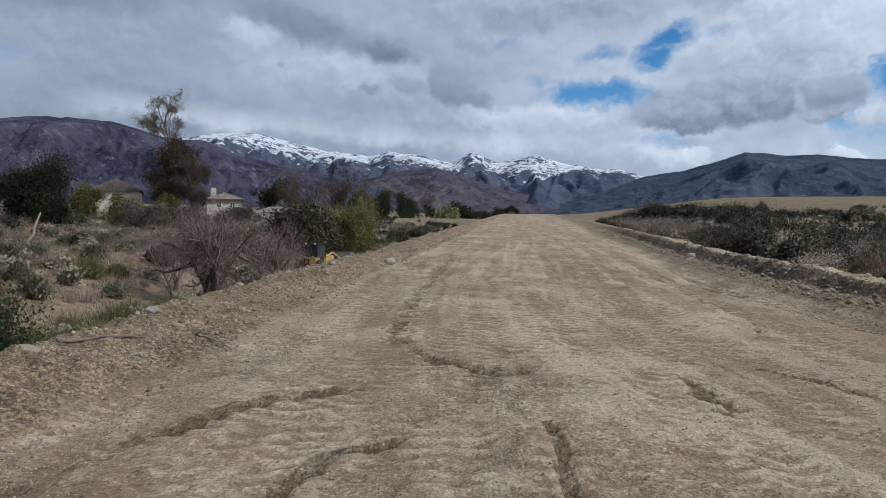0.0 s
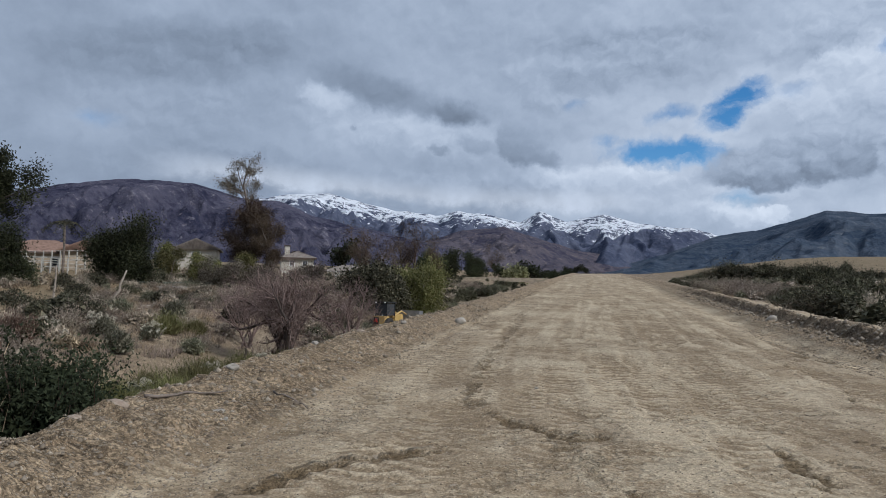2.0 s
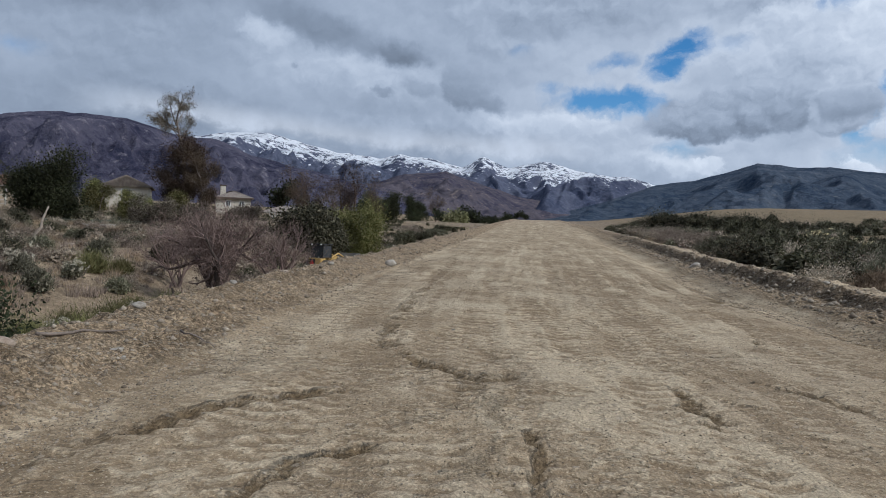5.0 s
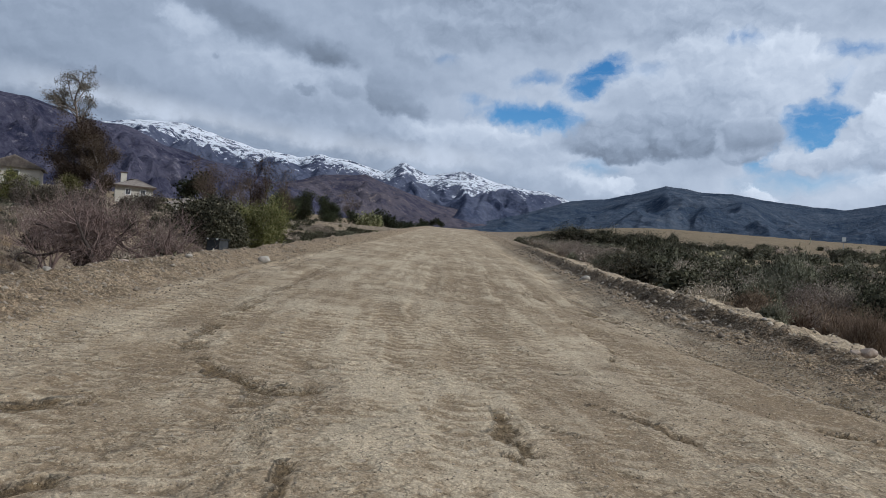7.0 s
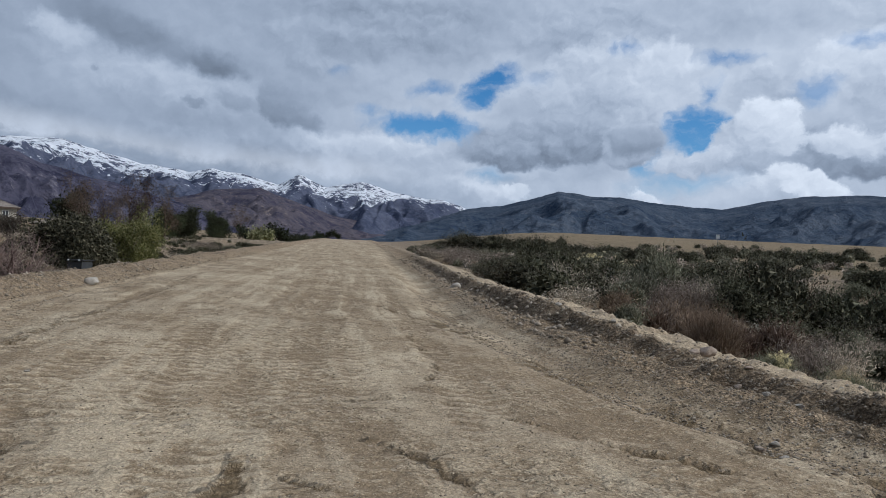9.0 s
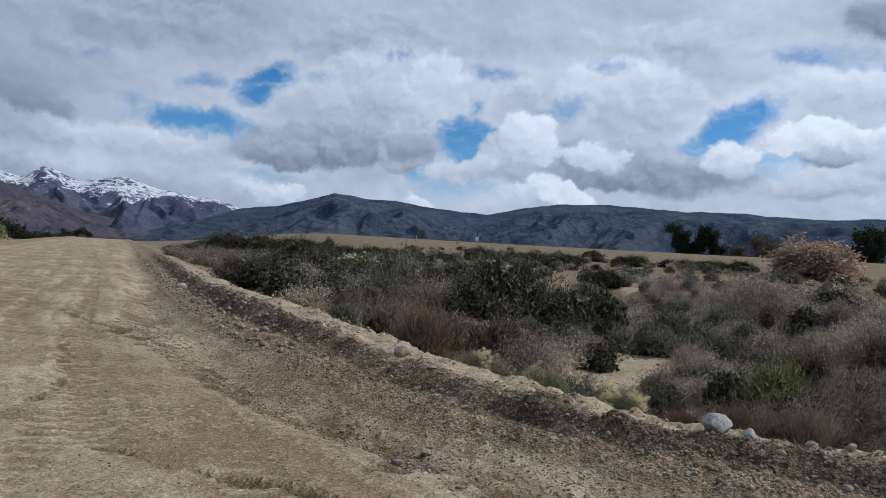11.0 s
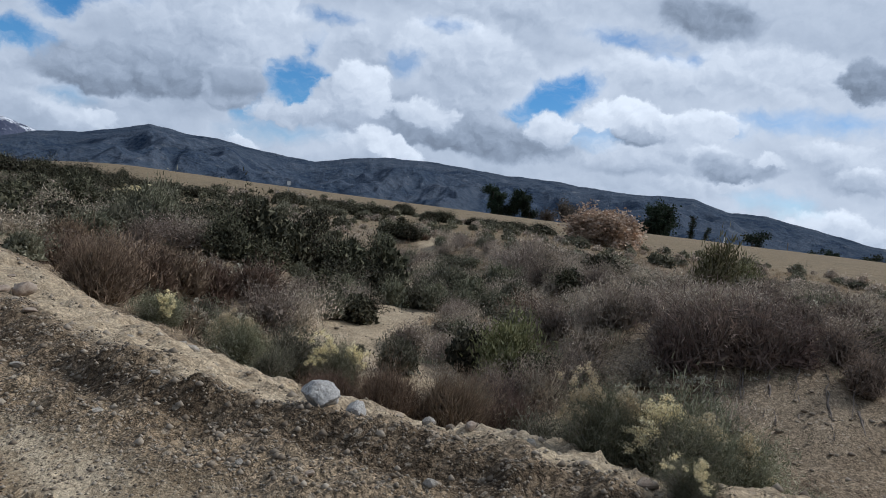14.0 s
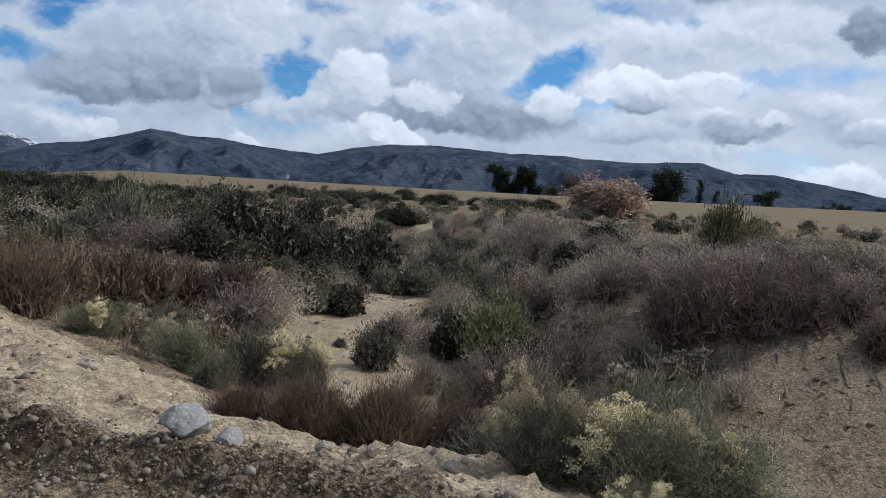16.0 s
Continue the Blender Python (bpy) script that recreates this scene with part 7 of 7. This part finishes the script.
def tractor(x, y, turn):
    """Seen from behind: cab with dark glass over a yellow body, a red triangle, and a scraper box at its side."""
    ob = tagged(new("tractor"), "yellow loader tractor with a dark glazed cab parked in the wash", "tractor")
    box_part("chassis", (0.9, 3.2, 0.45), (0, 0.4, 0.75), BLACK, ob, 0.04)
    box_part("hood", (0.95, 1.7, 0.85), (0, 1.6, 1.35), YELLOW, ob, 0.08)
    box_part("rear_body", (1.35, 0.9, 0.95), (0, -0.85, 1.15), YELLOW, ob, 0.06)
    box_part("rear_grille", (0.62, 0.05, 0.7), (-0.25, -1.32, 1.2), BLACK, ob, 0.01)
    bm = bmesh.new()
    pts = [(-0.22, 0), (0.22, 0), (0.06, 0.36), (-0.06, 0.36)]
    lo = [bm.verts.new((px - 0.25, -1.36, 1.05 + pz)) for px, pz in pts]
    hi = [bm.verts.new((px - 0.25, -1.38, 1.05 + pz)) for px, pz in pts]
    bm.faces.new(hi), bm.faces.new(lo[::-1])
    for k in range(4):
        bm.faces.new((lo[k], lo[(k + 1) % 4], hi[(k + 1) % 4], hi[k]))
    part("warning_triangle", bm, RED, ob, "red warning triangle")
    for sx in (-1, 1):
        box_part("lamp", (0.14, 0.05, 0.08), (sx * 0.45, -1.33, 1.72), WHITE, ob, 0.01)
    cab = new("cab")
    cab.parent = ob
    for sx in (-0.62, 0.62):
        for sy in (-0.85, 0.55):
            box_part("pillar", (0.08, 0.08, 1.25), (sx, sy, 2.2), BLACK, cab, 0.01)
    box_part("roof", (1.5, 1.7, 0.12), (0, -0.15, 2.88), BLACK, cab, 0.03)
    box_part("rear_window", (1.16, 0.02, 1.1), (0, -0.85, 2.22), GLASS, cab)
    box_part("front_window", (1.16, 0.02, 1.1), (0, 0.55, 2.22), GLASS, cab)
    for sx in (-0.62, 0.62):
        box_part("side_window", (0.02, 1.3, 1.1), (sx, -0.15, 2.22), GLASS, cab)
    for sx in (-0.5, 0.5):
        box_part("work_lamp", (0.16, 0.1, 0.1), (sx, -1.02, 2.90), WHITE, cab, 0.01)
    box_part("seat", (0.5, 0.5, 0.8), (0, -0.4, 1.95), BLACK, cab, 0.05)
    for sx in (-0.85, 0.85):
        wheel(0.72, 0.42, sx, -0.75, ob)
        wheel(0.5, 0.3, sx * 0.9, 1.9, ob)
    bx = new("loader_bucket")
    bx.parent = ob
    box_part("back", (2.1, 0.08, 0.7), (0.85, 3.0, 1.75), GREY_STEEL, bx, 0.02)
    box_part("floor", (2.1, 0.8, 0.06), (0.85, 3.4, 1.43), BLACK, bx, 0.02)
    for sx in (-0.2, 1.9):
        box_part("side", (0.06, 0.8, 0.65), (sx, 3.4, 1.75), GREY_STEEL, bx, 0.02)
    for sx in (-0.5, 0.5):
        v, f = tubes([(sx, 0.4, 1.5, sx, 2.0, 2.05, 0.09, 0.08), (sx, 2.0, 2.05, sx, 3.0, 1.7, 0.08, 0.07)], 6)
        link_mesh("loader_arm", v, f, YELLOW, ob)
    ob.matrix_basis = pose(x, y, height(x, y) - 0.02, 0, 0, turn) @ Matrix.Scale(0.85, 4)
    return ob


tractor(-10.6, 58.8, -22)


# ---- low cloud on the peaks ----
def cloud_build(t, b):
    node, maths, mix, noisy, smooth = nodes_of(t)
    p = node("ShaderNodeTexCoord").outputs["Object"]
    uv = node("ShaderNodeAttribute")
    uv.attribute_name = "lift"
    h = uv.outputs["Fac"]
    n = noisy(p, 0.0045, 8, 0.6)
    body = maths("ADD", h, maths("MULTIPLY", maths("SUBTRACT", n, 0.5), 1.1))
    ends = node("ShaderNodeAttribute")
    ends.attribute_name = "ends"
    alpha = maths("MULTIPLY", maths("MULTIPLY", smooth(body, 0.20, 0.52), smooth(h, 1.0, 0.5)), ends.outputs["Fac"])
    em = node("ShaderNodeEmission", ins={0: (0.52, 0.56, 0.62, 1), 1: smooth(n, 0.3, 0.7, 0.85, 1.15)})
    tr = node("ShaderNodeBsdfTransparent")
    ms = node("ShaderNodeMixShader", ins={0: maths("MULTIPLY", alpha, 0.9), 1: tr.outputs[0], 2: em.outputs[0]})
    t.links.new(ms.outputs[0], t.nodes["Material Output"].inputs[0])


CLOUD = material("cloud_vapour", cloud_build)
ca = np.radians(np.linspace(-30, 14, 120))
ce = np.linspace(0, 1, 24)
CA, CE = np.meshgrid(ca, ce)
low_edge = np.interp(np.degrees(CA), (-30, -24, -18, -13, -8, 0, 6, 14), (7.4, 7.2, 6.6, 6.2, 5.6, 5.3, 5.2, 5.0))
EL = np.radians(low_edge + CE * 3.4)
CD = 2950 + 60 * fbm(np.degrees(CA) * 0.6, CE * 4, 3, 401)
bank = link_mesh("backdrop_cloud_bank", np.stack([np.sin(CA) * CD, np.cos(CA) * CD, 1.6 + CD * np.tan(EL)], -1).reshape(-1, 3), grid_faces(120, 24), CLOUD)
at = bank.data.attributes.new("lift", "FLOAT", "POINT")
at.data.foreach_set("value", CE.ravel().astype(np.float32))
at = bank.data.attributes.new("ends", "FLOAT", "POINT")
at.data.foreach_set("value", (step(-30, -22, np.degrees(CA)) * (1 - step(4, 14, np.degrees(CA)))).ravel().astype(np.float32))
tagged(bank, "low grey cloud hanging over the snowy peaks", "cloud", kind="structure")

# ---- rocks ----
def rock(label, x, y, size, seed, mat=ROCK, turn=0, sink=0.2, squash=(1, 0.8, 0.62), name="rock", detail=3):
    ob = bm_mesh(name, rock_mesh(seed, detail, 0.35, squash), mat, smooth=size > 0.2)
    tagged(ob, label, "rock", "rocks along the windrows")
    ob.matrix_basis = pose(x, y, height(x, y) + size * squash[2] * (0.5 - sink), 0, 0, turn) @ Matrix.Diagonal((size, size, size, 1))
    return ob


rock("rounded tan boulder on the crest of the windrow", 9.22, 12.35, 0.30, 1, ROCK_TAN, 20, 0.12, (0.8, 0.8, 0.82), "boulder")
rock("dark rounded stone beside the tan boulder", 9.02, 12.36, 0.22, 2, ROCK_TAN, 60, 0.15, (1.0, 0.8, 0.6), "boulder")
rock("blue-grey speckled granite boulder behind the windrow crest", 9.82, 7.28, 0.32, 3, ROCK_BLUE, 10, 0.15, (1.0, 0.75, 0.72), "boulder", 4)
rock("smaller blue-grey granite stone against the boulder", 9.97, 7.06, 0.20, 4, ROCK_BLUE, 50, 0.15, (1.0, 0.8, 0.65), "boulder")
ROCKS = [  # x, y, size, seed
    (10.35, 6.72, 0.22, 5), (10.5, 6.45, 0.26, 6), (10.75, 6.1, 0.2, 7), (9.75, 6.05, 0.2, 8), (10.9, 5.3, 0.3, 9), (10.2, 10.1, 0.34, 10), (10.3, 10.5, 0.2, 11), (13.3, 16.5, 0.65, 12),
    (-3.66, 13.0, 0.42, 13), (-3.85, 9.65, 0.36, 14), (-3.95, 7.0, 0.38, 15), (-3.2, 7.7, 0.26, 16), (-3.05, 7.5, 0.16, 17), (-4.0, 6.4, 0.34, 18), (-1.75, 22.0, 0.62, 19), (8.95, 27.4, 0.7, 20),
    (8.55, 10.6, 0.22, 21), (8.2, 9.6, 0.2, 22), (8.4, 9.3, 0.17, 23), (8.9, 10.9, 0.25, 24), (9.5, 9.9, 0.2, 25), (7.55, 8.6, 0.24, 26), (7.0, 8.1, 0.2, 27), (6.95, 7.7, 0.15, 28), (9.0, 17.9, 0.35, 29),
    (22.3, 7.1, 0.7, 30), (29.3, 22.6, 0.5, 31), (48.6, 28.3, 1.2, 32), (9.35, 13.4, 0.2, 33), (8.95, 15.0, 0.22, 34), (15.4, 13.3, 0.3, 35), (17.2, 17.2, 0.35, 36), (21.5, 8.4, 0.3, 37), (44, 27, 0.6, 38),
    (-3.4, 15.6, 0.3, 39), (-2.9, 18.4, 0.35, 40), (0.2, 10.6, 0.11, 41), (-0.9, 10.3, 0.13, 42), (9.05, 8.3, 0.16, 43), (8.6, 8.1, 0.14, 44), (9.3, 6.6, 0.16, 45), (9.0, 6.9, 0.13, 46), (9.6, 5.5, 0.15, 47),
]
for x, y, size, seed in ROCKS:
    size *= 0.62 if size < 0.5 else 0.85
    rock("pale weathered granite stone half buried in gravel", x, y, size, seed, ROCK if seed % 3 else ROCK_TAN, seed * 37 % 360, 0.30, (1, 0.62 + 0.05 * (seed % 6), 0.45 + 0.05 * (seed % 4)), detail=2 if size < 0.3 else 3)


# ---- gravel, past counting ----
def stone_arrays(seed):
    bm = rock_mesh(seed, 1, 0.6, (1, 0.7, 0.45))
    v = np.array([q.co[:] for q in bm.verts])
    f = np.array([[q.index for q in face.verts] for face in bm.faces])
    bm.free()
    return v, f


STONES = [stone_arrays(s) for s in range(900, 906)]


def chip_arrays(seed):
    """An eight-sided chip for the smallest stones."""
    r = np.random.default_rng(seed)
    v = np.array([(0.5, 0, 0), (-0.5, 0, 0), (0, 0.4, 0), (0, -0.4, 0), (0, 0, 0.32), (0, 0, -0.32)]) * r.uniform(0.7, 1.3, (6, 3))
    f = np.array([(0, 2, 4), (2, 1, 4), (1, 3, 4), (3, 0, 4), (2, 0, 5), (1, 2, 5), (3, 1, 5), (0, 3, 5)])
    return v, f


CHIPS = [chip_arrays(s) for s in range(5)]


def gravel(name, label, spots, shapes=STONES):
    spots = np.asarray(spots)
    z = terrain(spots[:, 0], spots[:, 1])
    rows = np.stack([spots[:, 0], spots[:, 1], z + spots[:, 2] * 0.04, rng.uniform(0, 6.28, len(spots)), spots[:, 2]], 1)
    vs, fs, base = [], [], 0
    for k, (v, f) in enumerate(shapes):
        a, b = tile(v, f, rows[k::len(shapes)])
        vs.append(a)
        fs.append(b + base)
        base += len(a)
    return tagged(link_mesh(name, np.concatenate(vs), np.concatenate(fs), PEBBLE, smooth=False), label, "gravel", kind="stuff")


def along(n, line_a, line_b, lo, hi, y0, y1, small, large, power=2.5, near=1.6):
    """Stones between two edges; more of them where y is small."""
    y = y0 + (y1 - y0) * rng.uniform(0, 1, n) ** near
    k = rng.uniform(lo, hi, n)
    x = np.interp(y, *line_a) * (1 - k) + np.interp(y, *line_b) * k
    return np.stack([x, y, small + (large - small) * rng.uniform(0, 1, n) ** power], 1)


gravel("windrow_gravel", "loose stones and clods over the tan windrow", along(4200, L_TOE, L_CREST, -0.1, 1.25, 4.0, 44, 0.018, 0.08, 6.0), CHIPS)
gravel("windrow_chips", "fine gravel over the tan windrow", along(13000, L_TOE, L_CREST, -0.5, 1.2, 4.0, 26, 0.010, 0.035, 2.0), CHIPS)
gravel("dark_windrow_gravel", "loose grey stones over the dark windrow", np.concatenate([along(4200, R_TOE, R_CREST, 0.30, 1.05, 3.5, 40, 0.02, 0.09, 6.0), along(2000, R_TOE, R_CREST, -0.30, 0.5, 3.5, 36, 0.018, 0.07, 5.0)]), CHIPS)
rut = STREAKS[10][1]
seg = rng.integers(0, len(rut) - 1, 900)
where = rng.uniform(0, 1, 900)
ra, rb = np.array(rut)[seg], np.array(rut)[seg + 1]
rs = ra + (rb - ra) * where[:, None] + rng.normal(0, 0.16, (900, 2))
gravel("rut_gravel", "washed stones along the muddy rut", np.stack([rs[:, 0], rs[:, 1], 0.015 + 0.07 * rng.uniform(0, 1, 900) ** 4], 1))
gravel("dark_windrow_chips", "fine gravel over the dark windrow", along(24000, R_TOE, R_CREST, -0.6, 1.15, 3.5, 26, 0.010, 0.045, 1.8), CHIPS)
ys = 3 + 30 * rng.uniform(0, 1, 6000) ** 1.3
gravel("slope_gravel", "pale stones over the outer slope", np.stack([np.interp(ys, *R_CREST) + rng.uniform(0, 4.5, 6000), ys, 0.015 + 0.10 * rng.uniform(0, 1, 6000) ** 6], 1), CHIPS)
gravel("windrow_rubble", "broken clods and stones heaped along both windrows", np.concatenate([along(2200, R_TOE, R_CREST, 0.3, 1.1, 14, 60, 0.04, 0.20, 3.0, 1.2), along(1600, L_TOE, L_CREST, 0.1, 1.15, 8, 55, 0.03, 0.13, 3.0, 1.2)]), CHIPS)
gravel("road_gravel", "small stones scattered over the graded road", along(20000, L_TOE, R_TOE, 0.0, 1.0, 3.8, 24, 0.006, 0.030, 3.5, 1.5), CHIPS)
wash_spots = np.stack([rng.uniform(11, 32, 1800), rng.uniform(3, 30, 1800), 0.03 + 0.2 * rng.uniform(0, 1, 1800) ** 4], 1)
wash_spots = wash_spots[wash_spots[:, 0] > np.interp(wash_spots[:, 1], *R_CREST) + 2]
scree_spots = np.stack([rng.normal(20.2, 1.3, 700), rng.normal(6.6, 1.5, 700), 0.02 + 0.16 * rng.uniform(0, 1, 700) ** 4], 1)
gravel("wash_stones", "stones scattered over the wash floor", np.concatenate([wash_spots, scree_spots]))
